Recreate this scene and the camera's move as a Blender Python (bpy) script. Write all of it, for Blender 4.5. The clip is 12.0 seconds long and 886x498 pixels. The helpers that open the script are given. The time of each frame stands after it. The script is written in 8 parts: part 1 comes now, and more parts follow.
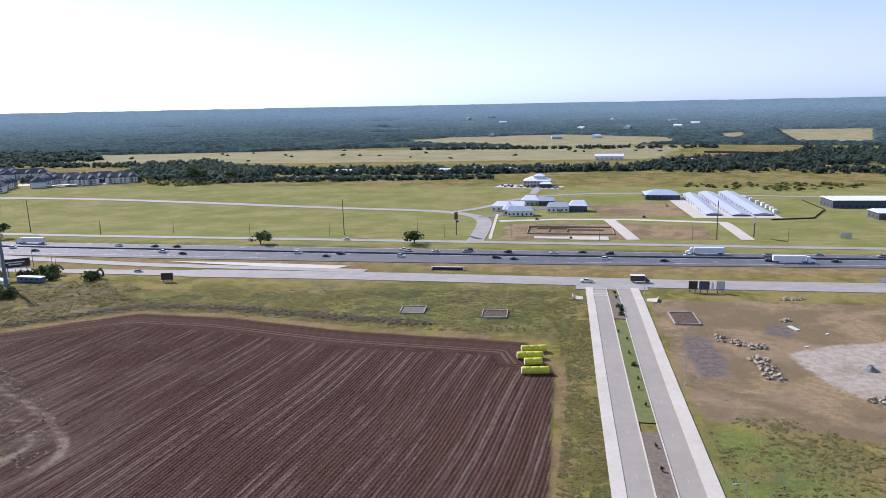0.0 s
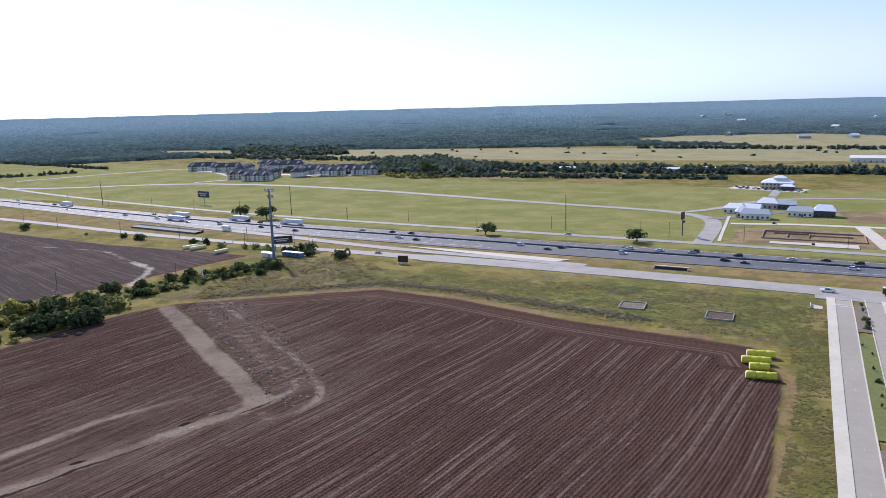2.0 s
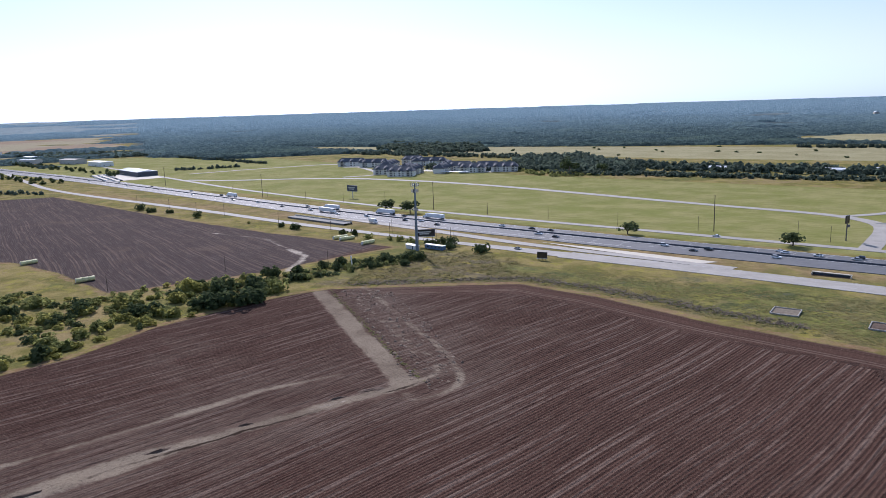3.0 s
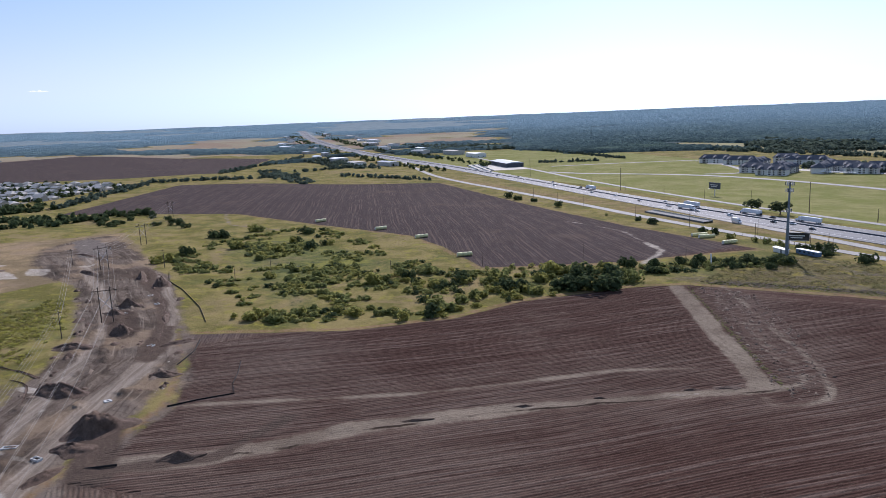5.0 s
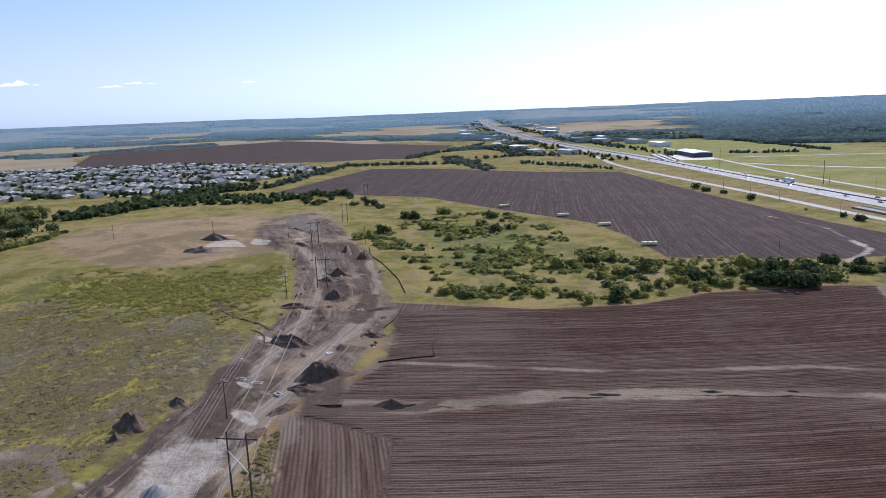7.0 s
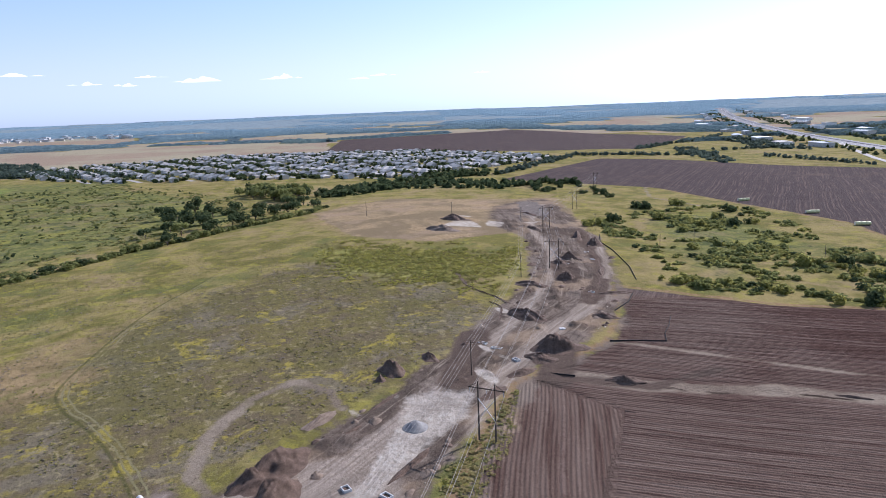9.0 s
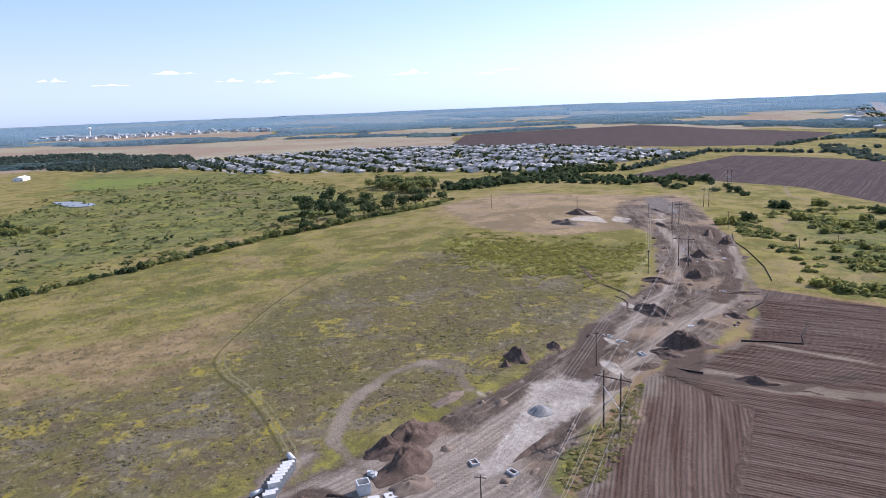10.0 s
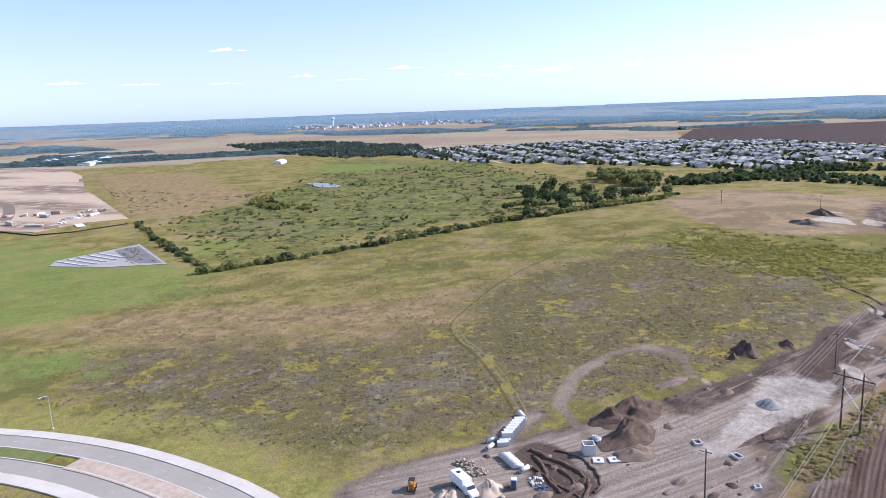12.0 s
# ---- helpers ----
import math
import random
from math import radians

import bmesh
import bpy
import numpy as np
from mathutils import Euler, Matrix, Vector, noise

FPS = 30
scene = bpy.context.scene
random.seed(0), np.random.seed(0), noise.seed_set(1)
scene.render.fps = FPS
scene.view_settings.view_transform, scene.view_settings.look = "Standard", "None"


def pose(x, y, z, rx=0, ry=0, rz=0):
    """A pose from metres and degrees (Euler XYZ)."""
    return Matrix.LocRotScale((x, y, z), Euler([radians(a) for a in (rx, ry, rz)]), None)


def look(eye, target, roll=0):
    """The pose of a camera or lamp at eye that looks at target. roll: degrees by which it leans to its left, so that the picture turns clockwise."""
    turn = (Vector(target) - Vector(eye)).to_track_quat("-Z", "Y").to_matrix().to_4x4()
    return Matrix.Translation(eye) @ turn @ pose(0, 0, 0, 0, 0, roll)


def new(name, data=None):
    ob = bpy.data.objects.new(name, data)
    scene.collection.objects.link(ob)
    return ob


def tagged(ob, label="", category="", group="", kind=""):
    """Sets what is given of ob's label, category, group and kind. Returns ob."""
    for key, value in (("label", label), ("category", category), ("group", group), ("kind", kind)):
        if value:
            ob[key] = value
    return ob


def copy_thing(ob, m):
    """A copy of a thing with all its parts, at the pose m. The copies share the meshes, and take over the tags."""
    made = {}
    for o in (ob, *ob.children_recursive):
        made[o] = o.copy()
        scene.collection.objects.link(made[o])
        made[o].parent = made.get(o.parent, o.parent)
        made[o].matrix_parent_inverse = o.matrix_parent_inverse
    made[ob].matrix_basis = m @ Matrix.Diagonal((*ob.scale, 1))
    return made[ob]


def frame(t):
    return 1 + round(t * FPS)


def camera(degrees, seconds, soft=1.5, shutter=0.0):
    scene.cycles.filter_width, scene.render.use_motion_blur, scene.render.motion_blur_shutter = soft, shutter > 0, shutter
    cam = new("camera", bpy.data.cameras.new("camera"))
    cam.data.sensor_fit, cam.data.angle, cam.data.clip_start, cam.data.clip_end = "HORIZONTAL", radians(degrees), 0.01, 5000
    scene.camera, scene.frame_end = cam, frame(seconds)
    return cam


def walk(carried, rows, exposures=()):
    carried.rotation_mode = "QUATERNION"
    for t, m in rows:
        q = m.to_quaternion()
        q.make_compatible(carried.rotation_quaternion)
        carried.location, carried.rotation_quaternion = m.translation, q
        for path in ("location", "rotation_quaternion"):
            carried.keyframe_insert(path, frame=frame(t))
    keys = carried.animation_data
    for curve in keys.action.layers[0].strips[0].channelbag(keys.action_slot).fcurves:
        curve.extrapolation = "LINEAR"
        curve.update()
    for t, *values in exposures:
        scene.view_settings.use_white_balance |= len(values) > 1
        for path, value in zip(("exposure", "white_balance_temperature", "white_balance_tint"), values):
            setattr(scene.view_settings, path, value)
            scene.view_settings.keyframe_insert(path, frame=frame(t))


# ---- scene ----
cam = camera(64.32, 12.0, soft=0.4)
# seconds, x, y, z, yaw, pitch, roll
PATH = [
    (0.0, -0.00, 0.00, 80.00, 0.000, -11.673, -1.112),
    (0.5, -0.30, -2.56, 79.76, 2.429, -11.604, -1.124),
    (1.0, -0.58, -5.15, 79.64, 6.881, -11.544, -1.262),
    (1.5, -0.61, -7.88, 79.54, 13.125, -11.460, -1.399),
    (2.0, -0.47, -10.72, 79.49, 17.923, -11.431, -1.491),
    (2.5, -0.30, -13.63, 79.44, 23.321, -11.386, -1.618),
    (4.5, 1.86, -25.03, 79.07, 49.922, -10.826, -2.267),
    (5.0, 3.59, -28.02, 79.20, 57.401, -10.679, -2.311),
    (5.5, 5.52, -31.17, 79.31, 60.705, -10.805, -2.332),
    (6.0, 7.80, -34.39, 79.50, 63.333, -10.926, -2.343),
    (6.5, 10.42, -37.43, 79.73, 67.154, -11.023, -2.363),
    (7.0, 13.14, -40.33, 79.92, 71.586, -11.086, -2.368),
    (9.0, 25.09, -49.14, 79.59, 89.561, -11.188, -2.398),
    (9.5, 28.69, -50.53, 79.59, 94.591, -11.195, -2.402),
    (10.0, 32.40, -51.68, 79.56, 99.436, -11.201, -2.410),
    (10.5, 36.04, -52.63, 79.36, 104.119, -11.158, -2.390),
    (11.0, 39.78, -53.29, 79.20, 108.421, -11.121, -2.325),
    (11.5, 43.63, -53.61, 79.04, 112.632, -11.097, -2.268),
    (12.0, 47.48, -53.60, 78.92, 116.793, -11.093, -2.170),
]
# seconds, stops, kelvin, tint: the camera's own exposure
EXPOSURES = [(0.0, 0.39, 5690, 22), (2.5, 0.27, 5640, 21), (5.5, 0.06, 5610, 21), (7.0, 0.23, 5570, 20), (9.5, 0.52, 5560, 23), (10.5, 0.63, 5540, 24), (12.0, 0.72, 5520, 24)]
walk(cam, [(t, pose(x, y, z, 90 + pitch, 0, yaw) @ pose(0, 0, 0, 0, 0, roll)) for t, x, y, z, yaw, pitch, roll in PATH], EXPOSURES)

# ---- world, sun, exposure ----
SUN_DIR = Vector((-0.66, 0.75, 0.0)).normalized()   # towards the sun, on the ground
SUN_UP = radians(33)
world = bpy.data.worlds.new("sky")
scene.world = world
world.use_nodes = True
wn = world.node_tree
sky = wn.nodes.new("ShaderNodeTexSky")
sky.sky_type, sky.sun_disc = "NISHITA", False
sky.sun_elevation = SUN_UP
sky.sun_rotation = math.atan2(SUN_DIR.x, SUN_DIR.y)
sky.air_density, sky.dust_density, sky.ozone_density = 1.0, 0.4, 1.0
split = wn.nodes.new("ShaderNodeSeparateColor")
wn.links.new(sky.outputs[0], split.inputs[0])
ratio = wn.nodes.new("ShaderNodeMath")
ratio.operation = "DIVIDE"
wn.links.new(split.outputs[2], ratio.inputs[0])
wn.links.new(split.outputs[0], ratio.inputs[1])
cool = wn.nodes.new("ShaderNodeMapRange")     # the low warm sky turns to a cool white
for socket, v in zip(cool.inputs[1:5], (0.7, 1.7, 0.95, 0.0)):
    socket.default_value = v
wn.links.new(ratio.outputs[0], cool.inputs[0])
grey_sky = wn.nodes.new("ShaderNodeRGBToBW")
wn.links.new(sky.outputs[0], grey_sky.inputs[0])
white_sky = wn.nodes.new("ShaderNodeVectorMath")
white_sky.operation = "SCALE"
white_sky.inputs[0].default_value = (0.85, 0.985, 1.10)
wn.links.new(grey_sky.outputs[0], white_sky.inputs["Scale"])
low = wn.nodes.new("ShaderNodeMix")
low.data_type = "RGBA"
wn.links.new(cool.outputs[0], low.inputs[0])
wn.links.new(sky.outputs[0], low.inputs[6])
wn.links.new(white_sky.outputs[0], low.inputs[7])
haze = wn.nodes.new("ShaderNodeMix")          # thin even haze over the clear sky
haze.data_type = "RGBA"
haze.inputs[0].default_value = 0.20
haze.inputs[7].default_value = (5.2, 6.4, 7.8, 1)
wn.links.new(low.outputs[2], haze.inputs[6])
wn.links.new(haze.outputs[2], wn.nodes["Background"].inputs[0])
wn.nodes["Background"].inputs[1].default_value = 0.101
sun = new("sun", bpy.data.lights.new("sun", "SUN"))
sun.data.energy, sun.data.angle, sun.data.color = 4.95, radians(0.6), (1.0, 0.915, 0.79)
sun.matrix_world = look(tuple(SUN_DIR * 100 + Vector((0, 0, 100 * math.tan(SUN_UP)))), (0, 0, 0))

# ---- materials ----
class Graph:
    """Shortcuts for one material's node tree."""

    def __init__(self, name):
        self.m = bpy.data.materials.new(name)
        self.m.use_nodes = True
        self.t = self.m.node_tree
        self.b = self.t.nodes["Principled BSDF"]
        self.pos = self.t.nodes.new("ShaderNodeNewGeometry").outputs["Position"]

    def put(self, socket, v):
        if isinstance(v, bpy.types.NodeSocket):
            self.t.links.new(v, socket)
        elif isinstance(v, (tuple, list)) and len(v) == 3 and socket.type == "RGBA":
            socket.default_value = (*v, 1)
        else:
            socket.default_value = v

    def noise(self, scale, detail=4.0, rough=0.55, vec=None, stretch=None, warp=0.0):
        n = self.t.nodes.new("ShaderNodeTexNoise")
        self.put(n.inputs["Vector"], vec or self.pos)
        if stretch:
            mp = self.t.nodes.new("ShaderNodeMapping")
            self.put(mp.inputs["Vector"], vec or self.pos)
            mp.inputs["Rotation"].default_value = (0, 0, stretch[0])
            mp.inputs["Scale"].default_value = (stretch[1], stretch[2], 1)
            self.put(n.inputs["Vector"], mp.outputs[0])
        n.inputs["Scale"].default_value, n.inputs["Detail"].default_value, n.inputs["Roughness"].default_value = scale, detail, rough
        n.inputs["Distortion"].default_value = warp
        return n.outputs["Fac"]

    def math(self, op, a, b=0.0, c=0.0):
        n = self.t.nodes.new("ShaderNodeMath")
        n.operation = op
        for s, v in zip(n.inputs, (a, b, c)):
            self.put(s, v)
        return n.outputs[0]

    def step(self, v, lo, hi, a=0.0, b=1.0):
        n = self.t.nodes.new("ShaderNodeMapRange")
        n.interpolation_type = "SMOOTHSTEP"
        for s, x in zip(n.inputs, (v, lo, hi, a, b)):
            self.put(s, x)
        return n.outputs[0]

    def mix(self, fac, a, b):
        n = self.t.nodes.new("ShaderNodeMix")
        n.data_type = "RGBA"
        self.put(n.inputs["Factor"], fac)
        self.put(n.inputs[6], a)
        self.put(n.inputs[7], b)
        return n.outputs[2]

    def attr(self, name):
        n = self.t.nodes.new("ShaderNodeAttribute")
        n.attribute_name = name
        return n.outputs["Fac"]

    def random(self):
        return self.t.nodes.new("ShaderNodeObjectInfo").outputs["Random"]

    def island(self):
        return self.t.nodes.new("ShaderNodeNewGeometry").outputs["Random Per Island"]

    def wave(self, coord, period, offset=0.0):
        """0 to 1 to 0 over each period of coord."""
        a = self.math("MULTIPLY_ADD", coord, 2 * math.pi / period, offset)
        return self.math("MULTIPLY_ADD", self.math("SINE", a), 0.5, 0.5)

    def bump(self, height, strength=0.5, dist=0.1):
        n = self.t.nodes.new("ShaderNodeBump")
        n.inputs["Strength"].default_value, n.inputs["Distance"].default_value = strength, dist
        self.put(n.inputs["Height"], height)
        self.put(self.b.inputs["Normal"], n.outputs[0])

    def done(self, colour, rough=0.9, metal=0.0, spec=0.3):
        self.put(self.b.inputs["Base Color"], colour)
        self.put(self.b.inputs["Roughness"], rough)
        self.put(self.b.inputs["Metallic"], metal)
        self.put(self.b.inputs["Specular IOR Level"], spec)
        return self.m


def plain(name, a, b, scale=1.0, rough=0.8, metal=0.0, bump=0.0, spec=0.3, tint=0.0):
    """A surface that varies between two colours at two scales; tint: how far single objects differ."""
    g = Graph(name)
    k = g.math("ADD", g.math("MULTIPLY", g.noise(scale), 0.6), g.math("MULTIPLY", g.noise(scale * 7), 0.4))
    c = g.mix(g.step(k, 0.3, 0.7), a, b)
    if tint:
        c = g.mix(g.math("MULTIPLY", g.random(), tint), c, tuple(v * 0.35 for v in a))
    if bump:
        g.bump(g.noise(scale * 9, 6), bump, 0.2 / scale)
    return g.done(c, rough, metal, spec)


def make_ground():
    g = Graph("ground_cover")
    big, mid, fine = g.noise(0.012, 5), g.noise(0.06, 6, 0.6), g.noise(0.45, 8, 0.74)
    tiny = g.noise(1.9, 6, 0.8)
    drift = g.noise(0.035, 6, 0.62)

    def vec(a, b):
        n = g.t.nodes.new("ShaderNodeCombineXYZ")
        g.put(n.inputs[0], a)
        g.put(n.inputs[1], b)
        return n.outputs[0]

    # grass: olive, straw, tan and gold, in drifts
    p1, p2, p3 = g.noise(0.016, 7, 0.64, warp=0.7), g.noise(0.045, 7, 0.66, warp=0.5), g.noise(0.13, 6, 0.68, warp=0.4)
    grain = g.noise(4.2, 4, 0.75)
    grass = g.mix(g.step(p2, 0.40, 0.60), (0.140, 0.126, 0.036), (0.252, 0.202, 0.078))
    grass = g.mix(g.step(p1, 0.53, 0.62, 0, 0.65), grass, (0.270, 0.202, 0.104))
    grass = g.mix(g.step(p1, 0.46, 0.38, 0, 0.65), grass, (0.112, 0.122, 0.038))
    grass = g.mix(g.step(p3, 0.53, 0.62, 0, 0.65), grass, (0.262, 0.236, 0.046))
    grass = g.mix(g.step(fine, 0.50, 0.66, 0, 0.45), grass, (0.088, 0.080, 0.032))
    wig = g.math("ADD", g.math("MULTIPLY_ADD", mid, 2.0, -1.0), g.math("MULTIPLY_ADD", fine, 1.2, -0.6))

    def zone(name, soft, wander):
        v = g.math("MULTIPLY_ADD", wig, wander, g.attr(name))
        return g.step(v, -soft, soft)

    # scrub: grey dead weeds between olive, gold and straw tufts
    scrub = g.mix(g.step(p3, 0.41, 0.58), (0.124, 0.098, 0.056), (0.146, 0.122, 0.046))
    scrub = g.mix(g.step(p2, 0.50, 0.58, 0, 0.75), scrub, (0.158, 0.134, 0.094))
    scrub = g.mix(g.step(p1, 0.50, 0.60, 0, 0.6), scrub, (0.118, 0.106, 0.038))
    scrub = g.mix(g.step(g.noise(0.085, 6, 0.72, warp=0.5), 0.55, 0.63, 0, 0.8), scrub, (0.285, 0.232, 0.046))
    scrub = g.mix(g.step(g.noise(0.32, 6, 0.7, warp=0.4), 0.55, 0.63, 0, 0.65), scrub, (0.268, 0.224, 0.120))
    scrub = g.mix(g.step(fine, 0.51, 0.63, 0, 0.62), scrub, (0.052, 0.047, 0.028))
    col = g.mix(zone("scrub", 8, 22), grass, scrub)
    lush = g.mix(g.step(p3, 0.40, 0.60), (0.112, 0.122, 0.036), (0.182, 0.176, 0.058))
    lush = g.mix(g.step(p1, 0.50, 0.60, 0, 0.55), lush, (0.185, 0.150, 0.078))
    lush = g.mix(g.step(p2, 0.52, 0.60, 0, 0.8), lush, (0.066, 0.080, 0.030))
    lush = g.mix(g.step(g.noise(0.035, 7, 0.72, warp=0.6), 0.53, 0.62, 0, 0.75), lush, (0.230, 0.218, 0.050))
    lush = g.mix(g.step(g.noise(0.09, 6, 0.72), 0.56, 0.64, 0, 0.6), lush, (0.102, 0.104, 0.070))
    lush = g.mix(g.step(fine, 0.52, 0.64, 0, 0.6), lush, (0.046, 0.054, 0.022))
    col = g.mix(zone("lush", 10, 24), col, lush)
    dry = g.mix(g.step(p3, 0.38, 0.62), (0.185, 0.136, 0.066), (0.300, 0.214, 0.112))
    dry = g.mix(g.step(p2, 0.54, 0.62, 0, 0.7), dry, (0.190, 0.172, 0.052))
    col = g.mix(g.math("MULTIPLY", zone("dry", 10, 26), 0.85), col, dry)
    yel = g.mix(g.step(fine, 0.35, 0.65), (0.1802, 0.1816, 0.0425), (0.2781, 0.2530, 0.0750))
    col = g.mix(zone("yellow", 12, 34), col, yel)
    green = g.mix(g.step(fine, 0.36, 0.64), (0.120, 0.168, 0.036), (0.192, 0.222, 0.060))
    col = g.mix(g.math("MULTIPLY", zone("green", 12, 40), g.step(mid, 0.35, 0.6, 0.45, 0.88)), col, green)
    mown = g.mix(g.step(g.noise(0.03, 6, 0.65), 0.36, 0.64), (0.190, 0.200, 0.056), (0.272, 0.252, 0.100))
    mown = g.mix(g.step(g.noise(0.3, 5, 0.65, None, (0.17, 0.25, 1.0)), 0.45, 0.65, 0, 0.5), mown, (0.150, 0.156, 0.050))
    col = g.mix(zone("mown", 3, 2), col, mown)
    tan = g.mix(g.step(g.noise(0.02, 5, 0.6), 0.35, 0.65), (0.262, 0.238, 0.128), (0.315, 0.290, 0.165))
    col = g.mix(zone("tan", 8, 22), col, tan)
    pink = g.mix(g.step(g.noise(0.004, 5, 0.6), 0.42, 0.58), (0.27, 0.205, 0.145), (0.30, 0.265, 0.175))
    col = g.mix(zone("stubble", 5, 5), col, pink)
    # woods and far land: blue distance haze is mixed into the colour
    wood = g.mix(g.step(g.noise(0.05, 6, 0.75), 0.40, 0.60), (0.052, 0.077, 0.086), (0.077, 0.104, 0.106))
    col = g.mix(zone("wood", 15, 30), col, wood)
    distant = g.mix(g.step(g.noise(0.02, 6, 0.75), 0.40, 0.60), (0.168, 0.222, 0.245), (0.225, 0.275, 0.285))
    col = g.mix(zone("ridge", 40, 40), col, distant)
    # ploughed soil, in rows
    rc = g.attr("rowc")
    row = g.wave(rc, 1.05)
    rl = g.attr("rowl")
    streak = g.noise(1.0, 5, 0.65, vec(g.math("MULTIPLY", rc, 0.50), g.math("MULTIPLY", rl, 0.022)))
    thin = g.noise(1.0, 3, 0.6, vec(g.math("MULTIPLY", rc, 1.9), g.math("MULTIPLY", rl, 0.05)))
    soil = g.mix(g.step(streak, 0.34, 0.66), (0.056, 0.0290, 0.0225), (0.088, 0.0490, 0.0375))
    # ridge light and furrow shade are put into the soil's colour
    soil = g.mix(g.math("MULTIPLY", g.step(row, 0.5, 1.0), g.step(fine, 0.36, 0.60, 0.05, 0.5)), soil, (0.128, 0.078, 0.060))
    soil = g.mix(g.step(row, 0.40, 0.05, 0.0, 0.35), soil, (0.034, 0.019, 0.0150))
    # western soil greyer, with the far field's haze put into its colour
    soil = g.mix(g.math("MULTIPLY", g.step(g.attr("west"), 0.0, 12.0), 0.8), soil, g.mix(g.step(thin, 0.5, 0.72), (0.060, 0.049, 0.049), (0.122, 0.106, 0.102)))
    # pale strips left by the tractor's passes, broken along the rows
    long_break = g.noise(1.0, 5, 0.65, vec(g.math("MULTIPLY", rc, 0.11), g.math("MULTIPLY", rl, 0.02)))
    for period, shift, wide in ((9.14, 0.0, 0.985), (9.14, 1.35, 0.988), (18.28, 2.6, 0.995)):
        strip = g.math("MULTIPLY", g.step(g.wave(rc, period, shift), wide - 0.03, wide + 0.008), g.step(g.attr("west"), 0.0, 12.0, 1.0, 0.65))
        soil = g.mix(g.math("MULTIPLY", strip, g.math("MULTIPLY", g.step(long_break, 0.42, 0.58, 0.04, 0.62), g.step(fine, 0.34, 0.52, 0.25, 1))), soil, (0.205, 0.150, 0.120))
    soil = g.mix(g.step(thin, 0.62, 0.74, 0, 0.32), soil, (0.1832, 0.1367, 0.1097))
    soil = g.mix(g.step(thin, 0.40, 0.28, 0, 0.7), soil, (0.0236, 0.0141, 0.0115))
    soil = g.mix(g.math("MULTIPLY", g.step(big, 0.50, 0.68), g.step(drift, 0.45, 0.6, 0, 0.4)), soil, (0.1329, 0.0948, 0.0723))
    soil = g.mix(g.math("MULTIPLY", zone("silty", 22, 26), g.step(streak, 0.35, 0.6, 0.15, 0.7)), soil, (0.158, 0.118, 0.092))
    grit = g.noise(5.0, 4, 0.8)
    soil = g.mix(g.step(grit, 0.53, 0.66, 0, 0.5), soil, (0.1267, 0.0845, 0.0647))
    soil = g.mix(g.step(grit, 0.46, 0.34, 0, 0.6), soil, (0.0198, 0.0115, 0.0088))
    plow = zone("plow", 1.0, 1.6)
    edge = zone("rim", 1.2, 3.5)
    rimc = g.mix(g.step(fine, 0.4, 0.6), (0.20, 0.115, 0.065), (0.28, 0.19, 0.11))
    col = g.mix(g.math("MULTIPLY", edge, g.step(g.noise(0.2, 6, 0.7), 0.40, 0.55, 0.2, 0.85)), col, rimc)
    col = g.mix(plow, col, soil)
    # bare earth with ruts along the works
    ru = g.attr("rut")
    ruts = g.noise(1.0, 4, 0.65, vec(g.math("MULTIPLY", ru, 0.7), g.math("MULTIPLY", g.attr("rutl"), 0.03)))
    earth = g.mix(g.step(mid, 0.36, 0.62), (0.086, 0.066, 0.051), (0.178, 0.141, 0.110))
    earth = g.mix(zone("sandy", 4, 12), earth, g.mix(g.step(fine, 0.38, 0.62), (0.2378, 0.1682, 0.0882), (0.3480, 0.2622, 0.1531)))
    earth = g.mix(g.math("MULTIPLY", zone("sandy", 4, 12), g.step(g.noise(0.03, 6, 0.7, warp=0.5), 0.42, 0.56, 0, 0.9)), earth, (0.178, 0.136, 0.078))
    near = g.step(g.attr("works"), -3, 4)
    earth = g.mix(g.math("MULTIPLY", near, g.step(ruts, 0.52, 0.60, 0, 0.75)), earth, (0.078, 0.058, 0.045))
    earth = g.mix(g.math("MULTIPLY", near, g.step(ruts, 0.44, 0.34, 0, 0.75)), earth, (0.2656, 0.2165, 0.1653))
    clod = g.noise(0.28, 7, 0.72)
    earth = g.mix(g.math("MULTIPLY", near, g.step(clod, 0.54, 0.62, 0, 0.5)), earth, (0.080, 0.058, 0.045))
    earth = g.mix(g.math("MULTIPLY", near, g.step(clod, 0.40, 0.33, 0, 0.35)), earth, (0.2459, 0.1967, 0.1503))
    earth = g.mix(g.step(fine, 0.56, 0.68, 0, 0.6), earth, (0.10, 0.070, 0.052))
    earth = g.mix(g.step(g.noise(0.035, 5), 0.52, 0.62, 0, 0.6), earth, (0.28, 0.205, 0.135))
    dirt = zone("dirt", 1.8, 6)
    haul = g.mix(g.step(ruts, 0.38, 0.62), (0.325, 0.272, 0.216), (0.215, 0.174, 0.136))
    earth = g.mix(g.math("MULTIPLY", zone("haul", 1.5, 2.2), 0.85), earth, haul)
    col = g.mix(dirt, col, earth)
    path = g.mix(g.step(mid, 0.35, 0.62), (0.165, 0.130, 0.096), (0.250, 0.204, 0.152))
    path = g.mix(g.step(tiny, 0.5, 0.65, 0, 0.5), path, (0.10, 0.078, 0.06))
    col = g.mix(g.math("MULTIPLY", zone("track", 0.9, 2.4), 0.9), col, path)
    off = g.math("SUBTRACT", g.math("ABSOLUTE", g.math("MULTIPLY_ADD", g.noise(0.08, 3), 2.4, g.math("SUBTRACT", g.attr("trail"), 1.2))), 0.85)
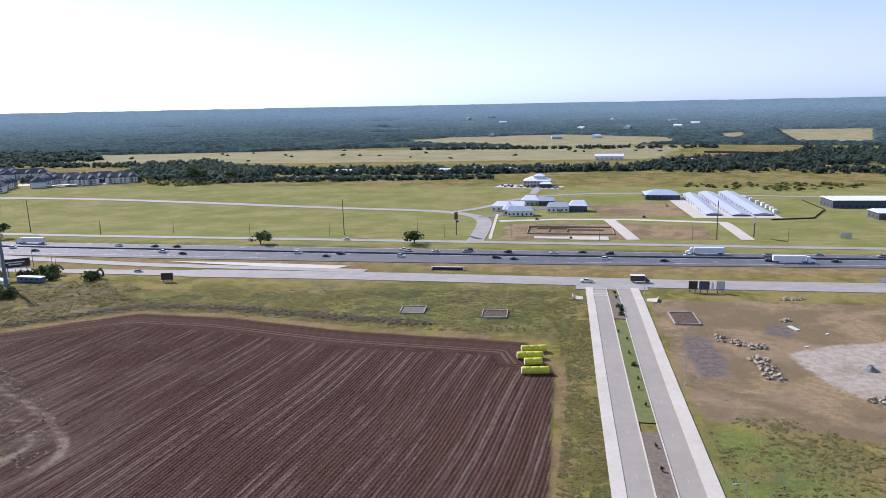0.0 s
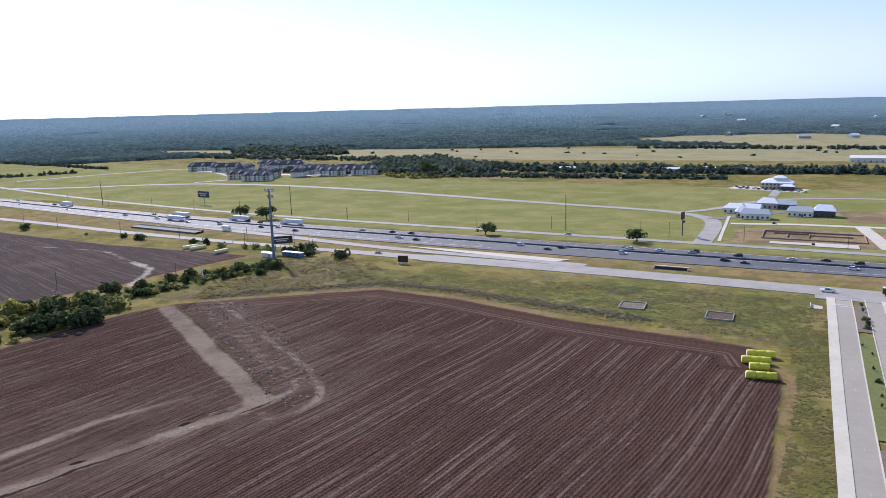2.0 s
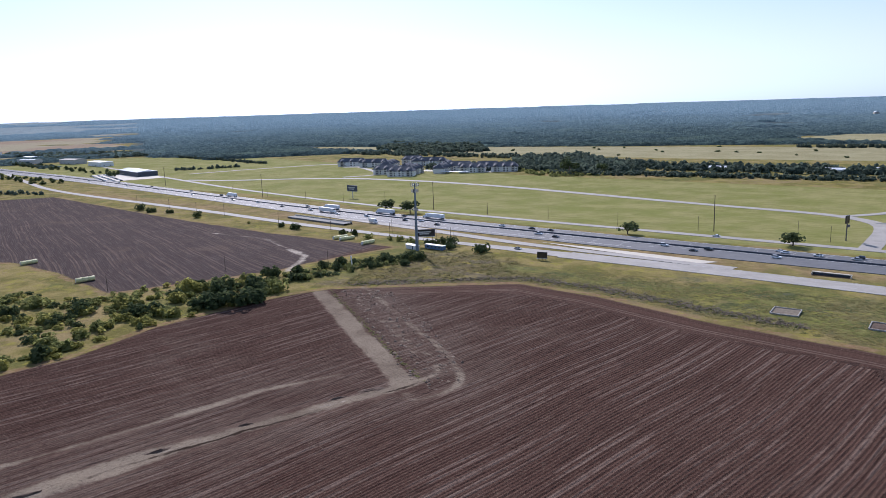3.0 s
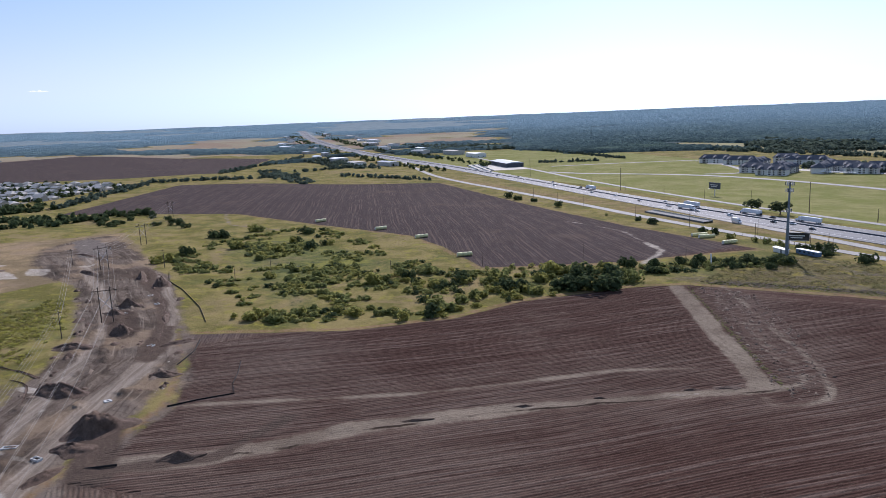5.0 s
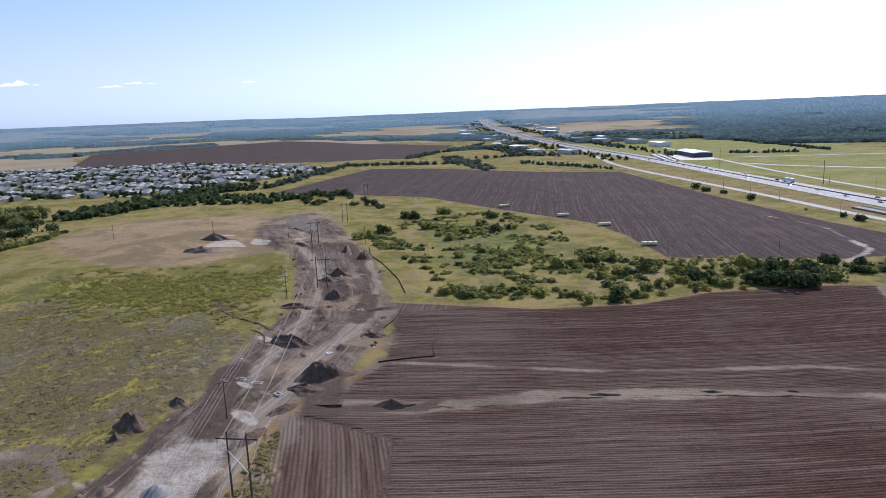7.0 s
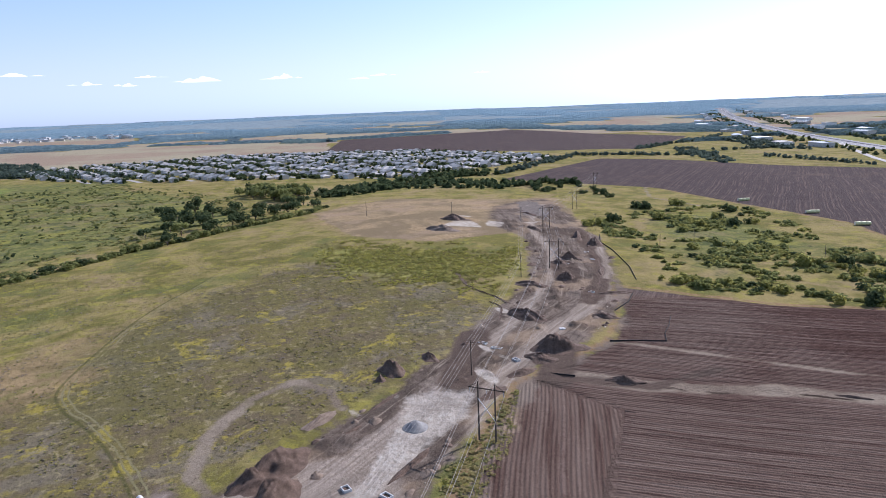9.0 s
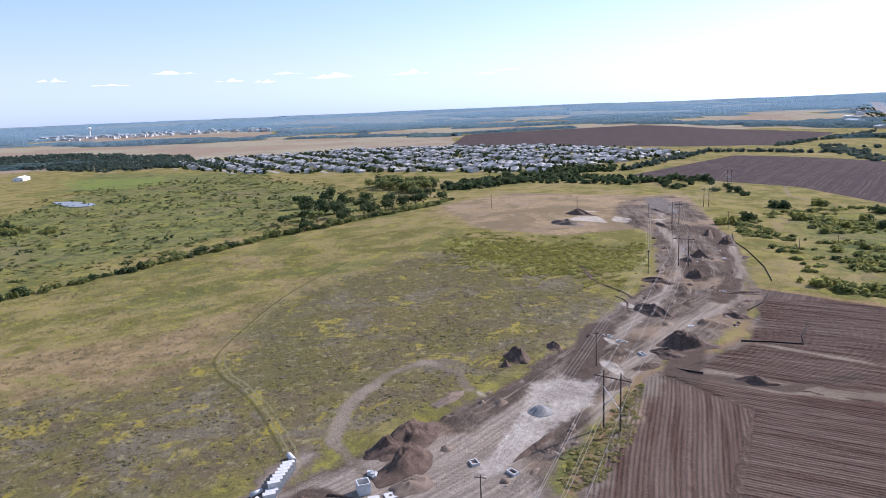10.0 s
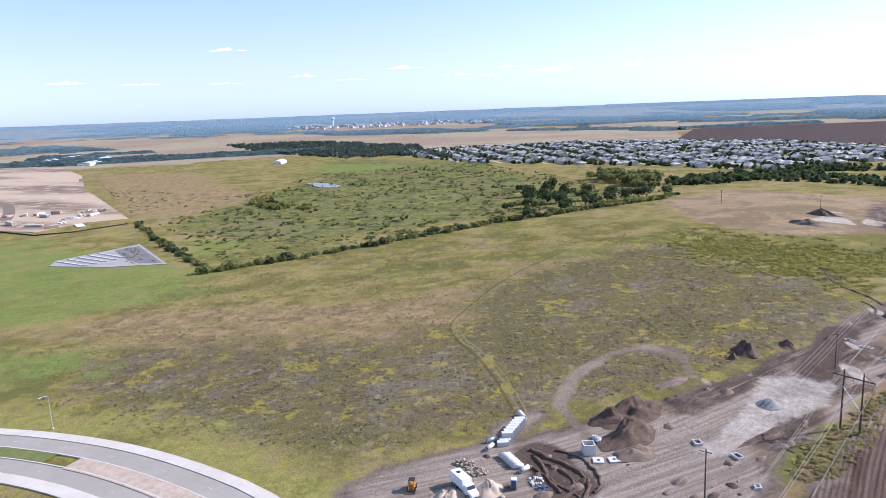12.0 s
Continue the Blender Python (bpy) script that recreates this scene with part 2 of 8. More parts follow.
    lane = g.step(g.math("MULTIPLY_ADD", g.math("MULTIPLY_ADD", fine, 2.0, -1.0), 0.25, g.math("ABSOLUTE", off)), 0.42, 0.12)
    keep = g.step(g.attr("trailend"), 0.0, 40.0)
    col = g.mix(g.math("MULTIPLY", g.math("MULTIPLY", lane, keep), g.step(drift, 0.36, 0.54, 0.35, 0.95)), col, (0.19, 0.17, 0.088))
    mid_strip = g.step(g.math("ABSOLUTE", g.math("SUBTRACT", g.attr("trail"), 2.2)), 0.7, 0.2)
    col = g.mix(g.math("MULTIPLY", g.math("MULTIPLY", mid_strip, keep), 0.6), col, (0.06, 0.062, 0.02))
    crack = g.step(g.math("ABSOLUTE", g.math("ADD", g.attr("gul"), g.math("MULTIPLY_ADD", mid, 6.0, -4.4))), 0.7, 0.25)
    crack = g.math("MULTIPLY", crack, g.step(drift, 0.46, 0.56))
    col = g.mix(g.math("MULTIPLY", crack, g.step(g.attr("silty"), 0.0, 3.0)), col, (0.035, 0.024, 0.018))
    mudc = g.mix(fine, (0.055, 0.04, 0.03), (0.13, 0.095, 0.075))
    col = g.mix(zone("mud", 1.2, 3), col, mudc)
    grey = g.mix(g.step(fine, 0.4, 0.6), (0.13, 0.108, 0.092), (0.185, 0.158, 0.136))
    col = g.mix(zone("grey", 1.5, 4), col, grey)
    silt = g.mix(g.step(fine, 0.38, 0.62), (0.34, 0.295, 0.235), (0.47, 0.42, 0.35))
    col = g.mix(g.math("MULTIPLY", zone("silt", 1.2, 3.4), g.step(mid, 0.35, 0.6, 0.6, 0.95)), col, silt)
    col = g.mix(g.step(tiny, 0.52, 0.68, 0.0, 0.6), col, g.mix(0.72, col, (0.02, 0.016, 0.010)))
    col = g.mix(g.step(grain, 0.54, 0.66, 0.0, 0.5), col, g.mix(0.7, col, (0.02, 0.016, 0.010)))
    light = g.mix(0.35, col, (0.42, 0.38, 0.26))
    col = g.mix(g.step(tiny, 0.46, 0.30, 0.0, 0.7), col, light)
    h = g.math("ADD", g.math("MULTIPLY", g.math("MULTIPLY", row, plow), 0.12), g.math("ADD", g.math("MULTIPLY", fine, 0.9), g.math("MULTIPLY", tiny, 0.45)))
    h = g.math("ADD", h, g.math("MULTIPLY", near, g.math("MULTIPLY", clod, 1.6)))
    g.bump(h, 0.7, 0.5)
    return g.done(col, 1.0, 0, 0.02)


def make_canopy(name, dark, light, haze_dark, haze_light):
    """Far tree tops, mixed stands; sunlit crowns, dark gaps, distance haze painted in."""
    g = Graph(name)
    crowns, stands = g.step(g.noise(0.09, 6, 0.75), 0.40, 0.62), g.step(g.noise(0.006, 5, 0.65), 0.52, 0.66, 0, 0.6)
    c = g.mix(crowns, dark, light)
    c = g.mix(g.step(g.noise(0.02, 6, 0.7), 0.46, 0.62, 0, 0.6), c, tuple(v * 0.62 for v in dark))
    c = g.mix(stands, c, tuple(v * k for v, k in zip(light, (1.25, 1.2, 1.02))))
    f = g.mix(crowns, haze_dark, haze_light)
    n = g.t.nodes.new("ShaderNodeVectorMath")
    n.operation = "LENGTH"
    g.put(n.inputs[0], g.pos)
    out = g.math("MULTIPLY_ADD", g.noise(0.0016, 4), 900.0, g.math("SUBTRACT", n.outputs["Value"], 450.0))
    # haze: the colour slides to the pale blue tones with distance
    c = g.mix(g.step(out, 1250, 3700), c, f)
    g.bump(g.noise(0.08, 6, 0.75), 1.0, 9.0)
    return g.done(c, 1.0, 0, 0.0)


def make_graded():
    g = Graph("graded_pale_soil")
    a, b = g.noise(0.012, 5, 0.6, None, (0.9, 1.0, 0.25)), g.noise(0.05, 6, 0.65)
    c = g.mix(g.step(a, 0.42, 0.58), (0.42, 0.325, 0.225), (0.185, 0.135, 0.095))
    c = g.mix(g.step(b, 0.5, 0.62, 0, 0.6), c, (0.46, 0.38, 0.28))
    g.bump(g.noise(0.4, 6), 0.4, 0.5)
    return g.done(c, 0.95, 0, 0.1)


M = {
    "graded": make_graded(),
    "ground": make_ground(),
    "concrete": plain("pale_concrete", (0.46, 0.42, 0.345), (0.55, 0.51, 0.43), 0.12, 0.85, bump=0.04),
    "asphalt": plain("worn_asphalt", (0.13, 0.13, 0.128), (0.185, 0.183, 0.178), 0.2, 0.85, bump=0.1),
    "street": plain("pale_street_concrete", (0.290, 0.262, 0.214), (0.335, 0.305, 0.255), 0.06, 0.85, bump=0.04),
    "faint_paint": plain("worn_road_paint", (0.40, 0.40, 0.38), (0.52, 0.52, 0.50), 1.0, 0.7),
    "highway": plain("dark_highway_asphalt", (0.085, 0.09, 0.098), (0.125, 0.128, 0.135), 0.1, 0.75, bump=0.1),
    "oldroad": plain("grey_frontage_pavement", (0.26, 0.245, 0.22), (0.345, 0.325, 0.295), 0.12, 0.85, bump=0.1),
    "paint": plain("road_paint", (0.7, 0.7, 0.68), (0.8, 0.8, 0.78), 1.0, 0.7),
}

# ---- the lie of the land ----
U, V = Vector((0.9853, -0.1710)), Vector((0.1710, 0.9853))   # along and across the highway


def hw(s, n):
    """A place from metres along and across the highway's direction."""
    return (s * U.x + n * V.x, s * U.y + n * V.y)


def smooth(a, b, x):
    t = np.clip((x - a) / (b - a), 0, 1)
    return t * t * (3 - 2 * t)


def land(x, y):
    """The ground's height."""
    x, y = np.asarray(x, float), np.asarray(y, float)

    def hump(cx, cy, sx, sy, a):
        return a * np.exp(-(((x - cx) / sx) ** 2) - ((y - cy) / sy) ** 2)

    z = hump(-430, -70, 190, 130, 8) + hump(-130, -130, 160, 130, 4) + hump(-230, 0, 120, 120, 2)
    z = z - 5 * smooth(250, 400, y) - 4 * smooth(450, 650, y)
    return z + 86 * smooth(1300, 5600, np.hypot(x, y))


def up(x, y, d=0.0):
    return (x, y, float(land(x, y)) + d)


def to_line(px, py, line, closed=False):
    """Distance from the places to a line of points, and for a closed one whether they lie inside."""
    best, inside = np.full(px.shape, 1e9), np.zeros(px.shape, bool)
    pts = list(line) + ([line[0]] if closed else [])
    for (ax, ay), (bx, by) in zip(pts, pts[1:]):
        dx, dy = bx - ax, by - ay
        t = np.clip(((px - ax) * dx + (py - ay) * dy) / (dx * dx + dy * dy + 1e-9), 0, 1)
        best = np.minimum(best, np.hypot(px - ax - t * dx, py - ay - t * dy))
        if closed and abs(dy) > 1e-9:
            inside ^= ((ay > py) != (by > py)) & (px < (bx - ax) * (py - ay) / dy + ax)
    return best, inside


def area(px, py, line):
    d, inside = to_line(px, py, line, True)
    return np.where(inside, d, -d)


def band(px, py, line, half):
    return half - to_line(px, py, line)[0]


HIGHWAY = [hw(900, 393), hw(300, 393), hw(-250, 393), hw(-420, 396), hw(-545, 405), hw(-800, 440), hw(-1070, 476), hw(-1450, 492), hw(-1843, 508), hw(-2600, 570), hw(-3400, 700)]
MAIN_FIELD = [(-164, 249), (-122, 272), (-85, 264), (-35, 244), (28, 228), (33, 200), (24, 150), (10, 60), (-10, -40), (-50, -75), (-95, -48), (-123, -40), (-157, -28), (-189, 6), (-222, 18), (-258, 24), (-228, 78), (-219, 118), (-223, 156), (-210, 210), (-198, 230)]
STRIP = [(-162, -26), (-140, -5), (-95, -22), (-60, -40), (-50, -75), (-95, -48), (-123, -40)]
FIELD_W = [(-290, 184), (-356, 202), (-408, 209), (-505, 183), (-627, 156), (-763, 26), (-1010, 193), (-910, 307), (-762, 459), (-514, 394), (-352, 355), (-233, 339), (-248, 251)]
FIELD_FAR = [(-1205, 314), (-1237, 164), (-1507, -283), (-1994, -307), (-2177, 193), (-1627, 547)]
CORRIDOR = [(-560, 20), (-480, 20), (-395, 25), (-335, 16), (-285, 12), (-240, 2), (-205, -20), (-170, -42), (-140, -58), (-110, -75), (-80, -98), (-40, -140)]
HILLTOP = [(-516, -145), (-600, -90), (-564, -4), (-574, 53), (-500, 50), (-400, 45), (-387, -3), (-361, -50), (-389, -100)]
SITE = [(-128, -60), (-118, -92), (-103, -101), (-82, -116), (-72, -128), (-62, -134), (-52, -128), (-45, -100), (-60, -70), (-95, -52)]
GULLY = [(-104, 150), (-114, 132), (-124, 112), (-136, 85), (-144, 62), (-151, 41), (-152, 25), (-156, 5), (-166, -18)]
GULLY_UPPER = [(-128, 146), (-141, 126), (-151, 96), (-162, 64), (-177, 35), (-191, 6)]
FARM_TRACK = [(-198, 224), (-152, 186), (-106, 148)]
SILT_STREAM = [(-242, 253), (-250, 272), (-262, 290), (-285, 303), (-331, 332), (-413, 340), (-520, 350), (-611, 362)]
TRAIL = [(-104, -109), (-122, -121), (-138, -133), (-161, -157), (-182, -161), (-246, -166), (-290, -159), (-360, -150)]
LOOP = [(-100, -92), (-114, -104), (-133, -106), (-154, -101), (-165, -91), (-157, -80), (-146, -76)]
HEDGE = [(-150, -215), (-217, -326), (-273, -296), (-339, -267), (-403, -235), (-470, -185), (-516, -150), (-560, -140)]


GREEN_W = [(-1142, 716), (-1427, 908), (-1338, 1027), (-1188, 1045), (-883, 868), (-945, 767)]
PASTURE_GREEN = [(-260, -330), (-400, -250), (-520, -170), (-700, -270), (-930, -480), (-760, -640), (-480, -560), (-340, -490)]


# the bare strip of the works, and the ripped loop beside the farm track
WORKS = [(-100, -89), (-119, -88), (-135, -77), (-151, -66), (-172, -57), (-186, -45), (-212, -36), (-233, -26), (-263, -15), (-294, -6), (-333, -3), (-374, 1), (-397, -10), (-449, -13), (-508, -4), (-560, 24), (-560, 45), (-471, 44), (-398, 41), (-370, 44), (-316, 37), (-275, 28), (-247, 20), (-227, 18), (-204, 7), (-187, -7), (-172, -22), (-160, -31), (-149, -35), (-129, -43), (-110, -51), (-99, -55)]
PAD = [(-151, -59), (-154, -49), (-152, -42), (-143, -43), (-129, -51), (-118, -57), (-110, -61), (-102, -66), (-105, -69), (-113, -65), (-126, -61), (-137, -59)]
ROUGH = [(-153, -33), (-153, -29), (-129, -33), (-111, -39), (-100, -44), (-99, -52), (-113, -49), (-129, -42), (-143, -35)]
TRENCH = [(-384, 25), (-365, 31), (-323, 30), (-289, 25), (-262, 17), (-243, 10)]
RIPPED = [(-192, 231), (-170, 238), (-125, 199), (-99, 171), (-92, 156), (-97, 145), (-109, 153), (-137, 181)]
RING = [(-186, 240), (-131, 195), (-114, 182), (-97, 165), (-91, 155), (-93, 145), (-98, 138), (-106, 146)]
RING_IN = [(-150, 205), (-120, 177), (-111, 172), (-101, 160), (-103, 153), (-109, 152)]
GREENS = [(-260, -530), (-206, -470), (-235, -480), (-240, -447), (-215, -335), (-178, -305), (-140, -330), (-100, -345), (-60, -420), (-120, -560)]
YARD = [(-58, -108), (-70, -100), (-84, -104), (-96, -108), (-108, -104), (-112, -108), (-96, -116), (-88, -116), (-80, -124), (-70, -131), (-60, -132), (-54, -122)]
PLOT = [hw(36, 176), hw(35, 290), hw(120, 288), hw(230, 270), hw(230, 60), hw(110, 120), hw(75, 168)]


# pale wet spots on the works: place, radius, flatness, turn
PALE = ((-165, -37, 5, 3, 0.4), (-226, -26, 3.5, 3, 0.5), (-423, 12, 7, 3, 1.9), (-420, -10, 5, 2.5, 0.9), (-186, -35, 3, 3, 0.5), (-454, -30, 5, 2.5, 1.0), (-207, -24, 1, 2, 0), (-143, -72, 2, 2.5, 0.4), (-128, -78, 0.8, 1.5, 0), (-520, 30, 14, 9, 2.0), (-178, -30, 2.5, 3, 0.6), (-152, -62, 1.5, 2, 0.5))


def signed(px, py, line):
    """Distance to the nearest stretch of a line, below zero to its right."""
    best, sign = np.full(px.shape, 1e9), np.ones(px.shape)
    for (ax, ay), (bx, by) in zip(line, line[1:]):
        dx, dy = bx - ax, by - ay
        t = np.clip(((px - ax) * dx + (py - ay) * dy) / (dx * dx + dy * dy), 0, 1)
        d = np.hypot(px - ax - t * dx, py - ay - t * dy)
        s = np.sign(dx * (py - ay) - dy * (px - ax))
        sign = np.where(d < best, s, sign)
        best = np.minimum(best, d)
    return best * sign


def rounded(line, times=3):
    for _ in range(times):
        new_line = [line[0]]
        for (ax, ay), (bx, by) in zip(line, line[1:]):
            new_line += [(ax * 0.75 + bx * 0.25, ay * 0.75 + by * 0.25), (ax * 0.25 + bx * 0.75, ay * 0.25 + by * 0.75)]
        line = new_line + [line[-1]]
    return line


def strips(px, py):
    """Long fields and tree belts that lie across the view on the far plain."""
    r = np.hypot(px, py)
    out = np.zeros(len(px))
    far = np.nonzero(r > 1400)[0]       # the near land has no such strips
    out[far] = [noise.noise(Vector((math.log(max(1.0, math.hypot(a, b))) * 9.0, math.atan2(b, a) * 4.0, 2.0))) + 0.4 * noise.noise(Vector((math.log(max(1.0, math.hypot(a, b))) * 30.0, math.atan2(b, a) * 11.0, 6.0))) for a, b in zip(px[far], py[far])]
    return out


def open_share(r):
    """Fields of the far plain give way to woods further out."""
    return 0.12 - 0.20 * smooth(1900, 2900, r)


def steps_to(lo, hi, fine, far, inner):
    a = [v for v in np.arange(lo, hi + fine / 2, fine)]
    a += [v + fine / 2 for v in a if inner[0] < v < inner[1]]
    a.sort()
    d, x = fine, a[-1]
    while x < far:
        d *= 1.05
        x += d
        a.append(x)
    d, x = fine, a[0]
    while x > -far:
        d *= 1.05
        x -= d
        a.insert(0, x)
    return np.array(a)


def sway(rc, rl):
    """How far the tractor strayed from its line, in metres."""
    return 0.9 * np.sin(rl * 0.031 + rc * 0.012) + 0.35 * np.sin(rl * 0.083 + rc * 0.05 + 1.3)


def cover(px, py):
    """What covers the ground at each place: distances into its zones, above zero inside, and the coordinates of its rows."""
    r = np.hypot(px, py)
    A = {}
    field = area(px, py, MAIN_FIELD)
    fw = area(px, py, FIELD_W)
    ff = area(px, py, FIELD_FAR)
    hole = np.maximum(band(px, py, FARM_TRACK, 3.6), np.maximum(band(px, py, GULLY, 2.4), -999))
    A["plow"] = np.maximum.reduce([field, fw, ff])
    rowc = px * 0.954 - py * 0.30
    rowc = np.where(area(px, py, STRIP) > -1, px * 0.14 + py * 0.99, rowc)
    far_rows = px < -240
    A["rowc"] = np.where(far_rows, px * 0.454 + py * 0.891, rowc)
    rowl = np.where(far_rows, px * 0.891 - py * 0.454, np.where(area(px, py, STRIP) > -1, px * -0.99 + py * 0.14, px * 0.30 + py * 0.954))
    A["rowc"] = A["rowc"] + sway(A["rowc"], rowl)
    A["rowl"] = rowl
    head = (field > -2) & (field < 15) & (py > 205) & (px > -190)
    A["rowc"] = np.where(head, field, A["rowc"])
    A["rim"] = np.maximum.reduce([1.8 - np.abs(field + 2.2), 1.5 - np.abs(fw + 1.5)])
    works_d = area(px, py, WORKS)
    A["works"] = np.maximum(works_d, area(px, py, SITE))
    A["sandy"] = np.maximum.reduce([area(px, py, [(-71, -122), (-76, -116), (-74, -105), (-62, -100), (-58, -116)]), np.minimum(area(px, py, HILLTOP), -works_d), area(px, py, PLOT), area(px, py, [(36, 438), (46, 500), (128, 488), (178, 470), (168, 424)]), area(px, py, [(120, 530), (205, 520), (200, 610), (125, 600)])])
    dirt = np.maximum.reduce([area(px, py, YARD), works_d, area(px, py, SITE), area(px, py, HILLTOP), area(px, py, PLOT), area(px, py, [(36, 438), (46, 500), (128, 488), (178, 470), (168, 424)]),
                              area(px, py, [(120, 530), (205, 520), (200, 610), (125, 600)])])
    A["haul"] = np.maximum.reduce([area(px, py, SITE) - 3, area(px, py, YARD) - 2, band(px, py, rounded([(-105, -76), (-131, -64), (-155, -52), (-176, -41), (-200, -29), (-230, -17), (-263, -3), (-301, 7), (-349, 10), (-400, 8), (-470, 20)], 2), 2.4), band(px, py, rounded([(-110, -45), (-155, -36), (-177, -26), (-203, -12), (-223, 4), (-242, 14), (-274, 24), (-330, 35), (-369, 38)], 2), 2.8)])
    A["dirt"] = np.maximum(dirt, band(px, py, [(-270, 27), (-222, 19), (-189, 5), (-157, -26), (-123, -38), (-95, -48)], 1.5))
    A["green"] = np.maximum.reduce([area(px, py, GREENS) + 10, area(px, py, [(-96, -306), (-111, -280), (-102, -249), (-75, -255), (-50, -290)]) - 3, area(px, py, [(-278, -434), (-313, -382), (-276, -332), (-242, -366)]) - 8, area(px, py, [(-918, -796), (-916, -588), (-777, -537), (-731, -635)]) - 10, area(px, py, [hw(36, 165), hw(52, 165), hw(70, 110), hw(60, 60), hw(36, 60)]) + 3]) - 4
    A["track"] = np.maximum.reduce([band(px, py, FARM_TRACK, 3.6), band(px, py, GULLY, 2.0), band(px, py, GULLY[3:], 3.4), band(px, py, GULLY_UPPER, 0.8), band(px, py, LOOP, 1.7), band(px, py, rounded(RING, 2), 0.9), band(px, py, rounded(RING_IN, 2), 0.3), band(px, py, [(-190, 233), (-150, 200), (-118, 172)], 0.2), band(px, py, [(-640, 150), (-560, 130), (-500, 150)], 1.5)])
    A["silty"] = np.maximum.reduce([band(px, py, GULLY[2:], 13), band(px, py, GULLY_UPPER, 8), area(px, py, RIPPED) + 3, band(px, py, RING, 7), area(px, py, [(-160, -28), (-95, -48), (-50, -70), (-20, -20), (-75, 50), (-120, 70), (-150, 30)]) + 4, area(px, py, [(-258, 24), (-222, 18), (-189, 6), (-157, -28), (-150, 30), (-190, 60), (-235, 70)])])
    A["west"] = -238 - px
    # how far the painted haze has set in, by distance from the origin
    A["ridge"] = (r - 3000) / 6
    A["trail"] = signed(px, py, rounded(TRAIL, 3))
    A["trailend"] = px + 330
    A["gul"] = signed(px, py, GULLY)
    A["rut"] = signed(px, py, CORRIDOR)
    A["rutl"] = px * 0.85 - py * 0.53
    A["silt"] = np.maximum.reduce([band(px, py, GULLY[1:4], -0.6), band(px, py, SILT_STREAM[:4], 1.8), band(px, py, SILT_STREAM[3:6], 0.4), area(px, py, PAD) + 1.0,
                                   area(px, py, [(107, 213), (125, 222), (150, 224), (160, 180), (113, 169), (105, 184)]) - 3, area(px, py, [(-455, -35), (-430, -22), (-400, -18), (-412, -48)]) - 3,
                                   area(px, py, [(-424, -4), (-434, -16), (-410, -20), (-405, -8)]) - 1, area(px, py, [(-66, -100), (-58, -92), (-72, -82), (-80, -84)])] + [0.5 - np.hypot((px - a) * math.cos(t) + (py - b) * math.sin(t), ((py - b) * math.cos(t) - (px - a) * math.sin(t)) * k) + w for a, b, w, k, t in PALE])
    A["mud"] = np.maximum.reduce([band(px, py, rounded(TRENCH, 2), 2.6), band(px, py, [(-395, 36), (-340, 31)], 4), band(px, py, [(-300, 10), (-270, 6)], 6), band(px, py, [(-200, -38), (-160, -46)], 5), band(px, py, [(-270, 22), (-250, 16), (-235, 8)], 3),
                                  band(px, py, [(-88, -100), (-78, -90)], 6), band(px, py, [(-185, -12), (-160, -18)], 5), band(px, py, [(-166, 30), (-155, 8), (-162, -14)], 2.0)])
    A["grey"] = np.maximum.reduce([band(px, py, [(-535, 24), (-500, 24), (-460, 20)], 9), area(px, py, [(74, 193), (83, 193), (91, 226), (84, 234), (79, 225)]), area(px, py, [(110, 232), (118, 225), (122, 238), (116, 243)])])
    A["scrub"] = np.maximum.reduce([area(px, py, [(-330, -40), (-225, -30), (-160, -60), (-118, -95), (-70, -140), (-70, -210), (-130, -190), (-240, -170), (-320, -120)]), band(px, py, [(-200, 242), (-125, 283), (-60, 268), (30, 240)], 7), area(px, py, [(-214, 296), (-200, 345), (-150, 332), (-122, 288), (-160, 262), (-198, 240)]) - 6, area(px, py, [(-98, -262), (-121, -248), (-142, -179), (-167, -160), (-135, -138), (-103, -113), (-83, -134), (-76, -189), (-81, -237)]) + 3])
    A["lush"] = np.maximum.reduce([area(px, py, [(-150, 292), (-125, 290), (-60, 278), (36, 252), (46, 296), (-150, 318)]) - 6, area(px, py, [(-60, -260), (-96, -306), (-152, -395), (-110, -600), (100, -500), (50, -260)]), area(px, py, [(-283, -342), (-408, -430), (-523, -553), (-340, -480)]),
                                   area(px, py, [(-40, 258), (-60, 320), (55, 300), (40, 240)]), area(px, py, [(-718, -469), (-743, -657), (-1012, -786), (-936, -450)]), area(px, py, [hw(36, 165), hw(60, 165), hw(75, 100), hw(36, 60)]), area(px, py, PASTURE_GREEN) - 25, area(px, py, [(-480, 70), (-500, 175), (-300, 180), (-300, 130), (-240, 90), (-262, 40), (-380, 55)]) - 30])
    A["dry"] = np.maximum.reduce([area(px, py, [(-115, -314), (-145, -291), (-175, -224), (-192, -187), (-224, -178), (-170, -163), (-146, -182), (-125, -252)]) + 4, band(px, py, [hw(-900, 358), hw(-300, 356), hw(900, 350)], 9), area(px, py, [(-541, -808), (-502, -536), (-377, -574), (-800, -1190)]),
                                  area(px, py, [hw(75, 165), hw(110, 120), hw(200, 60), hw(120, 40), hw(60, 90)]), area(px, py, [(-560, -125), (-480, -150), (-395, -105), (-470, -110)]), area(px, py, [(-704, -1040), (-759, -903), (-503, -529), (-360, -507), (-365, -552)])])
    A["yellow"] = np.maximum(area(px, py, [(-360, -110), (-340, -60), (-300, -14), (-268, -22), (-272, -56), (-300, -100)]) - 4, band(px, py, [(-48, -135), (-60, -165), (-64, -200), (-60, -240), (-42, -290)], 5))
